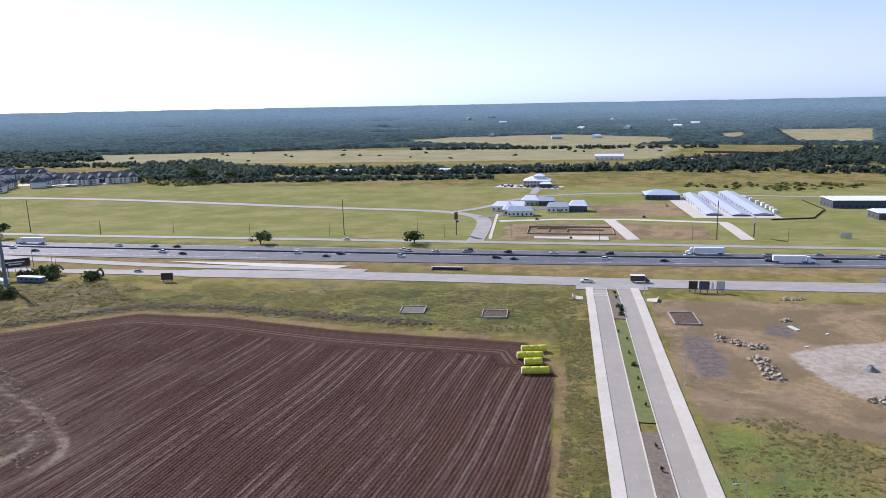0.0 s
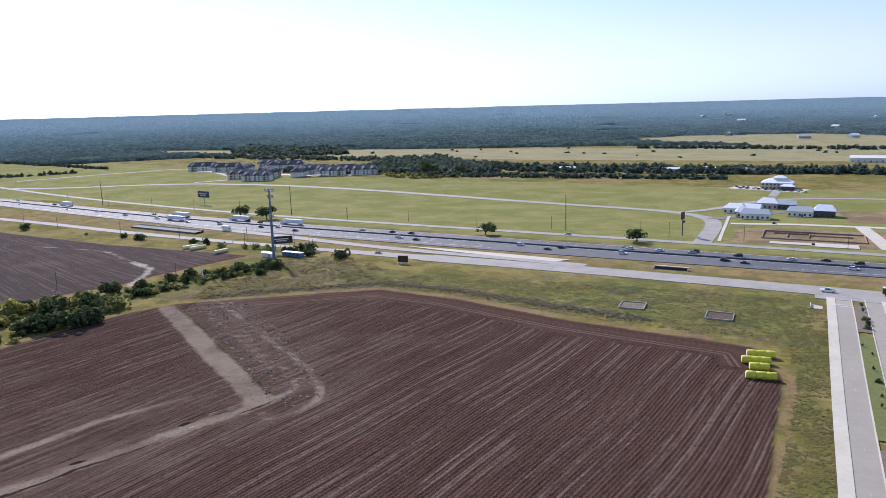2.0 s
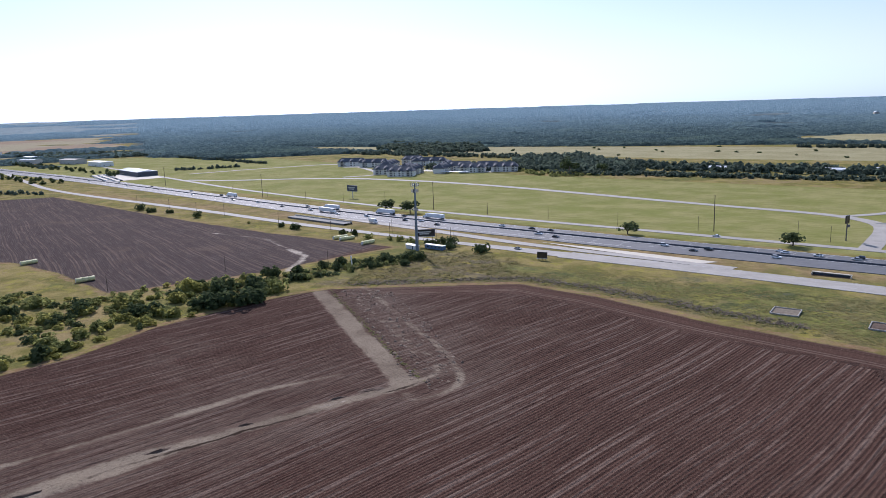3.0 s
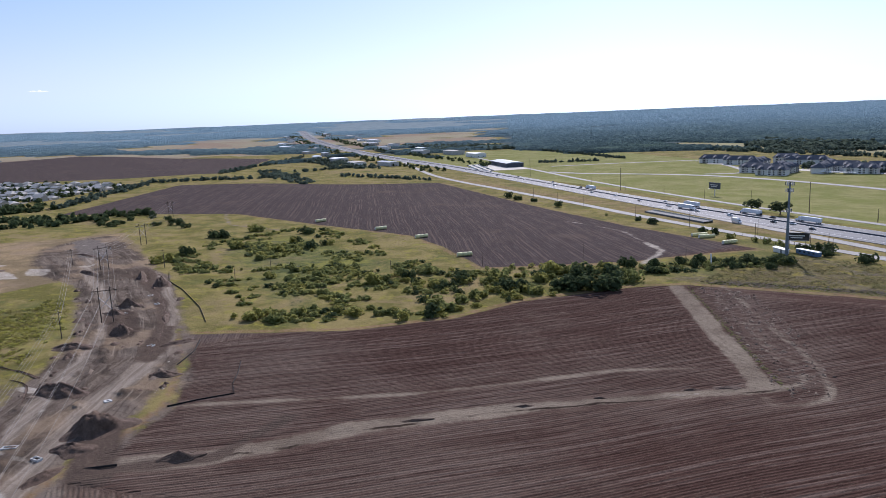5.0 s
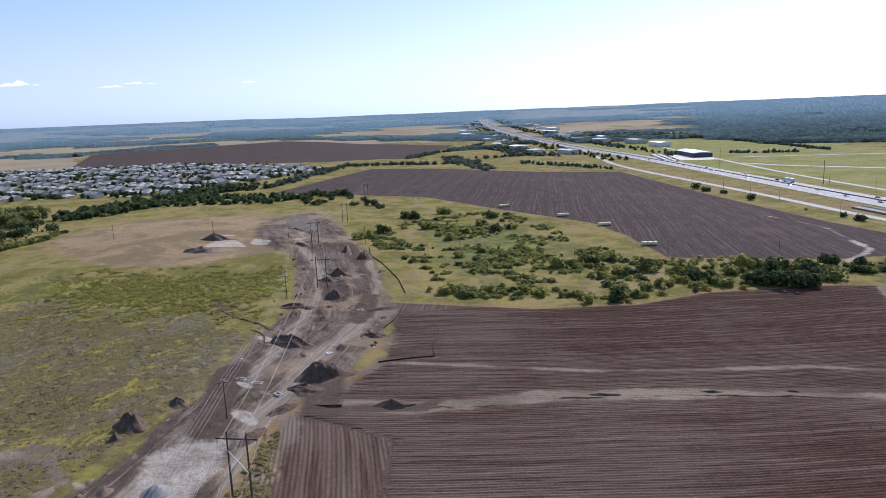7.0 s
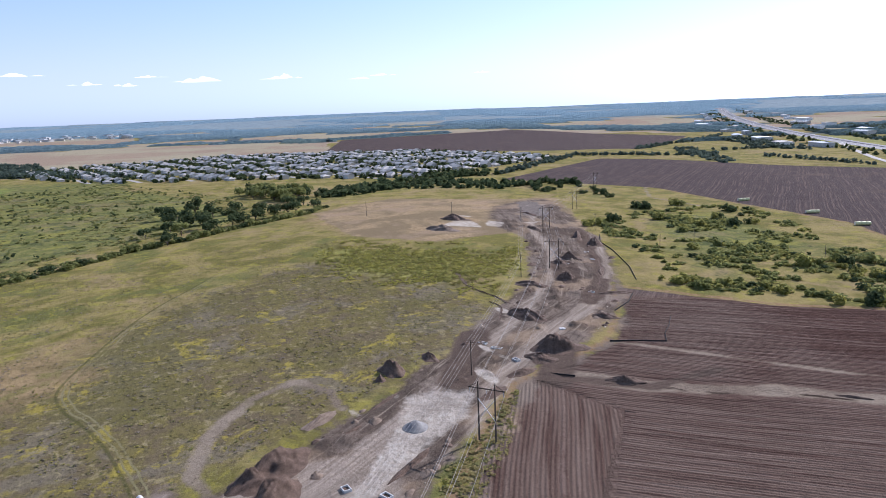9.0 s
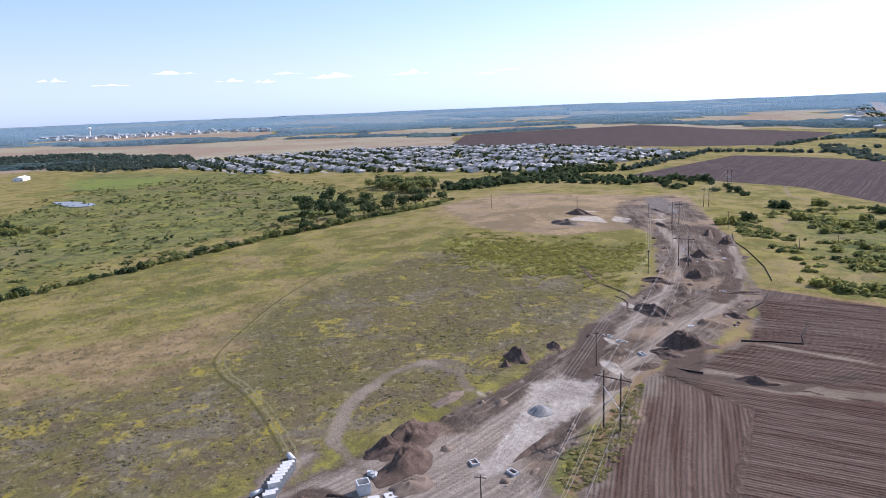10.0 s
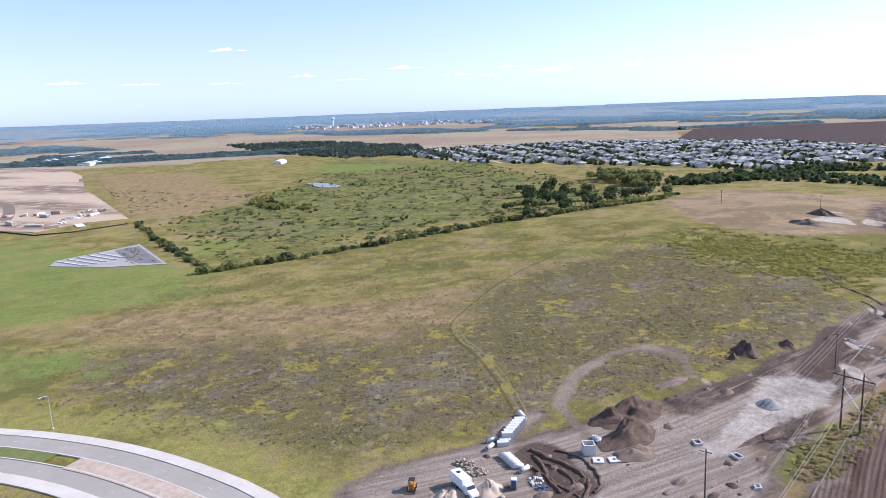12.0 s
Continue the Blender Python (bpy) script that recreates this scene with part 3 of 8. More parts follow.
    A["mown"] = np.maximum.reduce([area(px, py, [hw(-1600, 440), hw(-640, 455), hw(-300, 412), hw(900, 408), hw(900, 760), hw(-500, 760), hw(-1300, 900)]), area(px, py, GREEN_W), area(px, py, [hw(-300, 412), hw(900, 408), hw(900, 500), hw(-300, 500)])])
    A["tan"] = np.maximum.reduce([area(px, py, c) for c in ([(700, 1400), (820, 1330), (1090, 1790), (870, 1850)], [(605, 1545), (655, 1540), (770, 1790), (690, 1760)], [(-120, 1640), (29, 1833), (323, 1854), (536, 1649), (471, 1435), (252, 1436), (61, 1520)])])
    A["tan"] = np.maximum(A["tan"], area(px, py, [(-1223, 1374), (-310, 1424), (477, 1378), (329, 1083), (-200, 1130), (-1000, 1290)]))
    A["stubble"] = np.maximum(area(px, py, [(-1395, -608), (-1875, -338), (-1923, -1120), (-1543, -2630), (-1200, -1425)]), area(px, py, [(-1150, -1150), (-900, -1050), (-820, -1290), (-1400, -2300)]))
    az = np.degrees(np.arctan2(-px, py)) % 360
    south = smooth(50, 62, az) * (az < 270)
    bands = strips(px, py)
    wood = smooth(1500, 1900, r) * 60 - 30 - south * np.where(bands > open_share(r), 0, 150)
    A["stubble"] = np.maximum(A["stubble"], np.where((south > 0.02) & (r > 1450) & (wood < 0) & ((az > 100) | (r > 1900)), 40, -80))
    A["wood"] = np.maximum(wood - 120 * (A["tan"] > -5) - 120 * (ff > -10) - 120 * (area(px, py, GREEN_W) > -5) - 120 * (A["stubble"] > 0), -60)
    return A


def give_cover(me, A, used):
    for name, v in A.items():
        a = me.attributes.new(name, "FLOAT", "POINT")
        far = 80 if name not in ("rowc", "rowl", "rutl") else 9999
        a.data.foreach_set("value", np.clip(v, -far, far).astype(np.float32)[used])
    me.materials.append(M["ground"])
    me.polygons.foreach_set("use_smooth", [True] * len(me.polygons))


def make_land():
    xs, ys = steps_to(-460, 160, 3.0, 4900, (-320, -55)), steps_to(-260, 480, 3.0, 4900, (-150, 50))
    X, Y = np.meshgrid(xs, ys)
    px, py = X.ravel(), Y.ravel()
    r = np.hypot(px, py)
    z = land(px, py)
    A = cover(px, py)
    # churned relief on the works, and the washed-out furrow
    works = np.clip((A["works"] - 1) / 6, 0, 1) * (px > -470) * (1 - 0.85 * np.clip((A["haul"] + 1) / 2, 0, 1)) * (1 - np.clip((area(px, py, PAD) + 3) / 3, 0, 1)) * (1 - 0.8 * np.clip((area(px, py, SITE) + 6) / 6, 0, 1))
    furrow = np.clip(band(px, py, GULLY, 5.0) / 4, 0, 1)
    for i in np.nonzero((works > 0) | (furrow > 0))[0]:
        a, b, l = px[i], py[i], A["rutl"][i]
        lump = noise.noise(Vector((a * 0.16, b * 0.16, 1.0))) + 0.6 * noise.noise(Vector((a * 0.42, b * 0.42, 7.0)))
        ridge = 1 - abs(noise.noise(Vector((A["rut"][i] * 0.22, l * 0.02, 3.0)))) * 2.6
        z[i] += works[i] * (max(0.0, lump - 0.15) * 2.4 + max(0.0, ridge) * 0.65) + furrow[i] * (max(0.0, lump) * 0.8 - 0.15)
    verts = np.stack([px, py, z], 1)
    ny, nx = X.shape
    i = np.arange(nx * ny).reshape(ny, nx)
    q = np.stack([i[:-1, :-1], i[:-1, 1:], i[1:, 1:], i[1:, :-1]], -1).reshape(-1, 4)
    q = q[(r[q] < 4950).all(1)]
    used = np.unique(q)
    remap = np.zeros(nx * ny, int)
    remap[used] = np.arange(len(used))
    me = bpy.data.meshes.new("ground")
    me.from_pydata(verts[used].tolist(), [], remap[q].tolist())
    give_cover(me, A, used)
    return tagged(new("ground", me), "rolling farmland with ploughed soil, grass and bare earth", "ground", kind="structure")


ground = make_land()


def make_furrows(name, label, along, span, keep, step):
    """Ridges and furrows of ploughed soil, 1.05 m from row to row, where keep() says so. along: the rows' direction."""
    ax, ay = along
    cs = np.arange(math.floor(span[0] / 1.05) * 1.05, span[1], 1.05 / 4)
    ls = np.arange(span[2], span[3], step)
    C, L = np.meshgrid(cs, ls)
    q = np.random.RandomState(5)
    rows = np.arange(len(cs))
    D = C - sway(C, L)
    px, py = (ay * D + ax * L).ravel(), (-ax * D + ay * L).ravel()
    r4 = np.resize([0.5, 1.0, 0.5, 0.0], len(cs))[None, :]
    tall = 0.18 * (0.75 + 0.35 * np.sin(L * 0.35 + rows[None, :] // 4 * 2.1) + q.uniform(-0.25, 0.25, C.shape))
    rough = (tall * r4 + q.uniform(-0.03, 0.03, C.shape)).ravel()
    ok = keep(px, py)
    ny, nx = C.shape
    i = np.arange(nx * ny).reshape(ny, nx)
    f = np.stack([i[:-1, :-1], i[:-1, 1:], i[1:, 1:], i[1:, :-1]], -1).reshape(-1, 4)
    f = f[ok[f].all(1)]
    used = np.unique(f)
    remap = np.zeros(nx * ny, int)
    remap[used] = np.arange(len(used))
    px, py = px[used], py[used]
    A = cover(px, py)
    flat = 1 - smooth(-2.0, 1.0, A["track"])
    rim = np.minimum(area(px, py, MAIN_FIELD) - 0.4, np.minimum(-band(px, py, GULLY, 5.0), -band(px, py, FARM_TRACK, 3.6)))
    z = land(px, py) - 0.3 + 0.35 * smooth(-1.4, 0.6, rim + 0.5 * np.sin(px * 0.7) * np.sin(py * 0.55)) + rough[used] * flat
    me = bpy.data.meshes.new(name)
    me.from_pydata(np.stack([px, py, z], 1).tolist(), [], remap[f].tolist())
    give_cover(me, A, np.arange(len(px)))
    return tagged(new(name, me), label, "ploughed field", kind="structure")


def in_main(px, py):
    d = area(px, py, MAIN_FIELD)
    head = (d < 15) & (py > 205) & (px > -190)
    return (d > -1) & (area(px, py, STRIP) < -1.2) & ~head & (px > -239) & (band(px, py, GULLY, 3.4) < 0) & (band(px, py, FARM_TRACK, 2.2) < 0)


def in_strip(px, py):
    return (area(px, py, MAIN_FIELD) > -1) & (area(px, py, STRIP) > -0.9) & (band(px, py, GULLY, 3.4) < 0)


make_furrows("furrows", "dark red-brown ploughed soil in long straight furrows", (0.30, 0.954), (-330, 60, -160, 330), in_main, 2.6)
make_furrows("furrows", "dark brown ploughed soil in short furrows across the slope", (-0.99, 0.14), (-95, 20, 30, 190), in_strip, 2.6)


# ---- roads ----
def resample(line, step):
    out = []
    for (ax, ay), (bx, by) in zip(line, line[1:]):
        n = max(1, int(math.hypot(bx - ax, by - ay) / step))
        out += [(ax + (bx - ax) * k / n, ay + (by - ay) * k / n) for k in range(n)]
    return out + [tuple(line[-1])]


def offset_line(line, d):
    """The line moved d metres to its left."""
    out = []
    for k, (x, y) in enumerate(line):
        ax, ay = line[max(0, k - 1)]
        bx, by = line[min(len(line) - 1, k + 1)]
        l = math.hypot(bx - ax, by - ay) or 1.0
        out.append((x - (by - ay) / l * d, y + (bx - ax) / l * d))
    return out


def link(name, me, material, parent=None, label=""):
    if material:
        me.materials.append(material)
    ob = new(name, me)
    if parent:
        ob.parent = parent
    if label:
        ob["label"] = label
    return ob


def part(name, bm, material, parent=None, label="", flat=True):
    me = bpy.data.meshes.new(name)
    bm.normal_update()
    bm.to_mesh(me)
    bm.free()
    if not flat:
        me.polygons.foreach_set("use_smooth", [True] * len(me.polygons))
    return link(name, me, material, parent, label)


def ribbon(name, line, a, b, material, parent=None, rise=0.2, thick=0.5, step=8.0, label="", cut=None):
    """A slab along a line, from a to b metres to its left, that follows the land."""
    mid = resample(line, step)
    left, right = offset_line(mid, b), offset_line(mid, a)
    vs, fs = [], []
    for (lx, ly), (rx, ry) in zip(left, right):
        zl, zr = float(land(lx, ly)) + rise, float(land(rx, ry)) + rise
        vs += [(rx, ry, zr - thick), (rx, ry, zr), (lx, ly, zl), (lx, ly, zl - thick)]
    for k in range(len(mid) - 1):
        if cut and cut(k):
            continue
        o, p = 4 * k, 4 * k + 4
        fs += [(o, o + 1, p + 1, p), (o + 1, o + 2, p + 2, p + 1), (o + 2, o + 3, p + 3, p + 2)]
    me = bpy.data.meshes.new(name)
    me.from_pydata(vs, [], [f[::-1] for f in fs])
    return link(name, me, material, parent, label)


def road(name, label):
    e = new(name)
    return tagged(e, label, "road", kind="structure")


HW = resample(rounded(HIGHWAY, 2), 20)


# ---- a kit of shapes ----
class Shape:
    """Gathers corners and faces for one mesh."""

    def __init__(self):
        self.v, self.f, self.s = [], [], []

    def add(self, vs, fs, slot=0):
        o = len(self.v)
        self.v += [tuple(p) for p in vs]
        self.f += [tuple(i + o for i in f) for f in fs]
        self.s += [slot] * len(fs)
        return self

    def box(self, c, size, turn=0.0, slot=0, taper=1.0):
        x, y, z = (d / 2 for d in size)
        ca, sa = math.cos(turn), math.sin(turn)
        pts = [(-x, -y, -z), (x, -y, -z), (x, y, -z), (-x, y, -z)] + [(sx * x * taper, sy * y * taper, z) for sx, sy in ((-1, -1), (1, -1), (1, 1), (-1, 1))]
        pts = [(c[0] + a * ca - b * sa, c[1] + a * sa + b * ca, c[2] + h) for a, b, h in pts]
        return self.add(pts, [(3, 2, 1, 0), (4, 5, 6, 7), (0, 1, 5, 4), (1, 2, 6, 5), (2, 3, 7, 6), (3, 0, 4, 7)], slot)

    def rod(self, a, b, ra, rb=None, n=8, slot=0):
        rb = ra if rb is None else rb
        a, b = Vector(a), Vector(b)
        q = (b - a).to_track_quat("Z", "Y")
        vs = []
        for p, r in ((a, ra), (b, rb)):
            vs += [p + q @ Vector((r * math.cos(2 * math.pi * k / n), r * math.sin(2 * math.pi * k / n), 0)) for k in range(n)]
        fs = [(k, (k + 1) % n, n + (k + 1) % n, n + k) for k in range(n)] + [tuple(range(n))[::-1], tuple(range(n, 2 * n))]
        return self.add(vs, fs, slot)

    def tube(self, pts, r, n=6, slot=0):
        pts = [Vector(p) for p in pts]
        vs, fs = [], []
        for k, p in enumerate(pts):
            d = pts[min(k + 1, len(pts) - 1)] - pts[max(k - 1, 0)]
            q = d.to_track_quat("Z", "Y")
            rr = r[k] if isinstance(r, (list, tuple)) else r
            vs += [p + q @ Vector((rr * math.cos(2 * math.pi * j / n), rr * math.sin(2 * math.pi * j / n), 0)) for j in range(n)]
        for k in range(len(pts) - 1):
            fs += [(k * n + j, k * n + (j + 1) % n, (k + 1) * n + (j + 1) % n, (k + 1) * n + j) for j in range(n)]
        fs += [tuple(range(n))[::-1], tuple(range((len(pts) - 1) * n, len(pts) * n))]
        return self.add(vs, fs, slot)

    def prism(self, outline, z0, z1, slot=0, top=1.0):
        """An upright block over an outline that runs counterclockwise."""
        n = len(outline)
        cx, cy = sum(p[0] for p in outline) / n, sum(p[1] for p in outline) / n
        vs = [(x, y, z0) for x, y in outline] + [(cx + (x - cx) * top, cy + (y - cy) * top, z1) for x, y in outline]
        return self.add(vs, [tuple(range(n))[::-1], tuple(range(n, 2 * n))] + [(k, (k + 1) % n, n + (k + 1) % n, n + k) for k in range(n)], slot)

    def gable(self, w, d, z, rise, over=0.4, hip=0.0, slot=0, c=(0, 0), lift=0.15):
        """A roof over w by d metres, its ridge along x; hip: how far the ridge draws in at its ends."""
        x, y, r = w / 2 + over, d / 2 + over, w / 2 + over - hip
        cx, cy = c
        vs = [(-x, -y, z), (x, -y, z), (x, y, z), (-x, y, z), (-r, 0, z + rise), (r, 0, z + rise)]
        vs += [(p[0], p[1], z - lift) for p in vs[:4]]
        vs = [(p[0] + cx, p[1] + cy, p[2]) for p in vs]
        fs = [(0, 1, 5, 4), (2, 3, 4, 5), (1, 2, 5), (3, 0, 4), (9, 8, 7, 6), (6, 7, 1, 0), (7, 8, 2, 1), (8, 9, 3, 2), (9, 6, 0, 3)]
        return self.add(vs, fs, slot)

    def heap(self, rx, ry, h, seed, n=18, rings=6, c=(0, 0, 0), rough=0.3, turn=0.0):
        """A heap of loose earth or stone."""
        vs, fs = [], []
        ca, sa = math.cos(turn), math.sin(turn)
        for i in range(rings + 1):
            t = i / rings
            for j in range(n):
                a = 2 * math.pi * j / n
                w = noise.noise(Vector((math.cos(a) * 1.3 + seed * 7.1, math.sin(a) * 1.3, t * 2 + seed)))
                k = noise.noise(Vector((math.cos(a) * t * 2.5 + seed * 3.3, math.sin(a) * t * 2.5, seed * 1.7))) + 0.5 * noise.noise(Vector((math.cos(a) * t * 9 + seed * 1.3, math.sin(a) * t * 9, seed)))
                m = t * (1 + rough * w)
                x, y = rx * m * math.cos(a), ry * m * math.sin(a)
                z = h * (math.cos(min(1, t) * math.pi) * 0.5 + 0.5) * (1 + rough * 1.3 * k) - 0.25 * (t > 0.99)
                vs.append((c[0] + x * ca - y * sa, c[1] + x * sa + y * ca, c[2] + z))
        for i in range(rings):
            for j in range(n):
                fs.append((i * n + j, i * n + (j + 1) % n, (i + 1) * n + (j + 1) % n, (i + 1) * n + j)[::-1])
        return self.add(vs, fs)

    def mesh(self, name, mats, smooth_faces=False):
        me = bpy.data.meshes.new(name)
        me.from_pydata(self.v, [], self.f)
        for m in mats if isinstance(mats, (list, tuple)) else [mats]:
            me.materials.append(m)
        if any(self.s):
            me.polygons.foreach_set("material_index", self.s)
        if smooth_faces:
            me.polygons.foreach_set("use_smooth", [True] * len(me.polygons))
        return me

    def part(self, name, mats, parent=None, label="", smooth_faces=False):
        ob = new(name, self.mesh(name, mats, smooth_faces))
        ob.parent = parent
        if label:
            ob["label"] = label
        return ob

    def thing(self, name, mats, label, category, m=None, group="", kind="", smooth_faces=False):
        ob = new(name, self.mesh(name, mats, smooth_faces))
        if m is not None:
            ob.matrix_world = m
        return tagged(ob, label, category, group, kind)


def thing(name, label, category, m=None, group="", kind=""):
    ob = new(name)
    ob.matrix_world = m if m is not None else Matrix()
    return tagged(ob, label, category, group, kind)


def on(x, y, turn=0.0, lift=0.0, k=1.0):
    """A pose on the land: place, turn in degrees, scale."""
    return Matrix.Translation(up(x, y, lift)) @ Matrix.Rotation(radians(turn), 4, "Z") @ Matrix.Scale(k, 4)


def put_copy(ob, x, y, turn=0.0, lift=0.0, k=1.0, ky=None):
    c = copy_thing(ob, pose(*up(x, y, lift), 0, 0, turn))
    c.scale = (k, k, ky or k)
    return c


def leafy(name, a, b, glow=0.3):
    """Foliage: two greens that differ leaf by leaf and plant by plant, thin enough to let light through."""
    g = Graph(name)
    c = g.mix(g.island(), a, b)
    c = g.mix(g.math("MULTIPLY", g.random(), 0.4), c, tuple(v * 0.55 for v in a))
    g.done(c, 0.95, 0, 0.04)
    t = g.t.nodes.new("ShaderNodeBsdfTranslucent")
    g.put(t.inputs["Color"], g.mix(0.5, c, b))
    m = g.t.nodes.new("ShaderNodeMixShader")
    m.inputs[0].default_value = glow
    g.t.links.new(g.b.outputs[0], m.inputs[1])
    g.t.links.new(t.outputs[0], m.inputs[2])
    g.t.links.new(m.outputs[0], g.t.nodes["Material Output"].inputs[0])
    return g.m


def metal_roof(name, a, b):
    g = Graph(name)
    k = g.noise(0.5, 4)
    return g.done(g.mix(k, a, b), 0.6, 0.0, 0.4)


M.update({
    "leaf_dark": leafy("dark_oak_leaves", (0.052, 0.074, 0.034), (0.098, 0.126, 0.056), 0.4),
    "leaf_mid": leafy("green_leaves", (0.155, 0.180, 0.060), (0.270, 0.284, 0.105), 0.58),
    "leaf_yellow": leafy("yellow_green_leaves", (0.225, 0.232, 0.062), (0.370, 0.355, 0.115), 0.58),
    # leaf_far has distance haze baked in as a bluer, greyer green
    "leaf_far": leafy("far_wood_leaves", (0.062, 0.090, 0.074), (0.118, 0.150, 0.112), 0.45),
    "weed_bright": leafy("fresh_yellow_green_weeds", (0.270, 0.262, 0.046), (0.420, 0.385, 0.092), 0.25),
    "weed": leafy("weeds", (0.165, 0.142, 0.050), (0.260, 0.216, 0.090), 0.12),
    "weed_dead": leafy("dead_weeds", (0.150, 0.126, 0.098), (0.225, 0.192, 0.150), 0.1),
    "weed_green": leafy("bright_green_weeds", (0.118, 0.118, 0.042), (0.196, 0.184, 0.072), 0.08),
    "weed_gold": leafy("sunlit_yellow_weeds", (0.190, 0.172, 0.045), (0.290, 0.256, 0.080), 0.1),
    # the last two tones carry the haze of the far stands
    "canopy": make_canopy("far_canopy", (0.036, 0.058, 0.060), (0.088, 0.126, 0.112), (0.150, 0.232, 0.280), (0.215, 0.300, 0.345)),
    "bark": plain("grey_brown_bark", (0.07, 0.055, 0.042), (0.13, 0.105, 0.085), 2.0, 0.9, bump=0.3),
    "pole": plain("weathered_pole_wood", (0.065, 0.05, 0.04), (0.12, 0.095, 0.075), 1.2, 0.9),
    "steel": plain("galvanised_steel", (0.42, 0.44, 0.46), (0.55, 0.57, 0.59), 0.8, 0.5, 0.6),
    "tower_blue": plain("blue_grey_painted_steel", (0.13, 0.165, 0.205), (0.18, 0.22, 0.26), 0.6, 0.5, 0.2),
    "wire": plain("aluminium_cable", (0.24, 0.22, 0.19), (0.30, 0.28, 0.25), 0.5, 0.7, 0.0),
    "white": plain("white_painted_wall", (0.68, 0.67, 0.63), (0.78, 0.77, 0.74), 0.4, 0.7),
    "precast": plain("pale_precast_concrete", (0.46, 0.45, 0.425), (0.60, 0.59, 0.56), 0.8, 0.8),
    "cream": plain("cream_stone_wall", (0.50, 0.45, 0.37), (0.62, 0.57, 0.49), 0.5, 0.8, tint=0.4),
    "brick": plain("tan_brick_wall", (0.30, 0.22, 0.16), (0.40, 0.31, 0.24), 0.7, 0.85, tint=0.4),
    "house_wall": plain("house_siding", (0.50, 0.48, 0.44), (0.64, 0.62, 0.58), 0.4, 0.8, tint=0.5),
    "shingle": plain("grey_brown_shingles", (0.46, 0.43, 0.38), (0.62, 0.585, 0.53), 0.6, 0.8, tint=0.5),
    "shingle_dark": plain("dark_slate_shingles", (0.065, 0.072, 0.09), (0.11, 0.12, 0.14), 0.5, 0.8),
    "roof_white": metal_roof("white_metal_roof", (0.72, 0.75, 0.78), (0.82, 0.84, 0.86)),
    "roof_blue": metal_roof("blue_grey_metal_roof", (0.33, 0.42, 0.52), (0.42, 0.50, 0.58)),
    "roof_grey": metal_roof("pale_grey_metal_roof", (0.36, 0.40, 0.44), (0.46, 0.50, 0.54)),
    "glass": plain("dark_window_glass", (0.025, 0.032, 0.04), (0.045, 0.055, 0.065), 0.5, 0.12, 0.0, spec=0.6),
    "dark_wall": plain("dark_grey_cladding", (0.055, 0.065, 0.085), (0.085, 0.095, 0.115), 0.5, 0.6),
    "black": plain("black_plastic", (0.015, 0.015, 0.016), (0.03, 0.03, 0.032), 1.0, 0.6),
    "rubber": plain("tyre_rubber", (0.018, 0.018, 0.018), (0.032, 0.032, 0.032), 2.0, 0.9),
    "paint_white": plain("white_car_paint", (0.72, 0.73, 0.74), (0.78, 0.79, 0.80), 0.5, 0.25, spec=0.6),
    "paint_silver": plain("silver_car_paint", (0.42, 0.43, 0.45), (0.50, 0.51, 0.53), 0.5, 0.25, 0.5),
    "paint_black": plain("black_car_paint", (0.016, 0.017, 0.02), (0.028, 0.03, 0.034), 0.5, 0.2, spec=0.6),
    "paint_blue": plain("dark_blue_car_paint", (0.03, 0.05, 0.11), (0.045, 0.07, 0.14), 0.5, 0.2, spec=0.6),
    "paint_red": plain("red_car_paint", (0.27, 0.03, 0.025), (0.34, 0.045, 0.035), 0.5, 0.25, spec=0.6),
    "wrap": plain("yellow_plastic_wrap", (0.52, 0.50, 0.03), (0.68, 0.65, 0.07), 0.7, 0.4, tint=0.15),
    "wrap_pale": plain("faded_yellow_wrap", (0.62, 0.58, 0.25), (0.76, 0.72, 0.38), 0.7, 0.5, tint=0.15),
    "cotton": plain("raw_cotton", (0.62, 0.58, 0.48), (0.76, 0.73, 0.64), 3.0, 1.0, bump=0.4),
    "mud": plain("dark_moist_earth", (0.072, 0.047, 0.033), (0.165, 0.112, 0.080), 0.6, 0.95, bump=1.0),
    "dirt": plain("dry_brown_earth", (0.13, 0.095, 0.068), (0.22, 0.165, 0.12), 0.5, 0.95, bump=0.6),
    "sand": plain("pale_sand", (0.36, 0.28, 0.20), (0.48, 0.39, 0.30), 0.6, 0.95, bump=0.4),
    "rock": plain("pale_limestone", (0.32, 0.26, 0.185), (0.50, 0.43, 0.33), 1.0, 0.9, bump=0.5, tint=0.3),
    "gravel": plain("grey_crushed_stone", (0.17, 0.165, 0.155), (0.27, 0.26, 0.245), 2.0, 0.95, bump=0.6),
    "limestone": plain("white_limestone_paste", (0.50, 0.47, 0.43), (0.66, 0.63, 0.59), 0.5, 0.9, bump=0.3),
    "water": plain("pale_standing_water", (0.20, 0.205, 0.20), (0.26, 0.265, 0.255), 0.1, 0.35, spec=0.4),
    "fabric": plain("black_silt_fabric", (0.014, 0.013, 0.012), (0.028, 0.026, 0.024), 1.0, 0.9),
    "orange": plain("orange_machine_paint", (0.40, 0.16, 0.03), (0.50, 0.22, 0.05), 1.0, 0.5),
    "blue": plain("blue_plastic", (0.07, 0.13, 0.22), (0.11, 0.18, 0.28), 1.0, 0.5),
    "turf": plain("mown_turf", (0.105, 0.125, 0.032), (0.160, 0.172, 0.052), 0.6, 0.95, bump=0.4),
    "mulch": plain("dry_mulch_bed", (0.13, 0.105, 0.075), (0.21, 0.175, 0.13), 0.8, 0.95, bump=0.5),
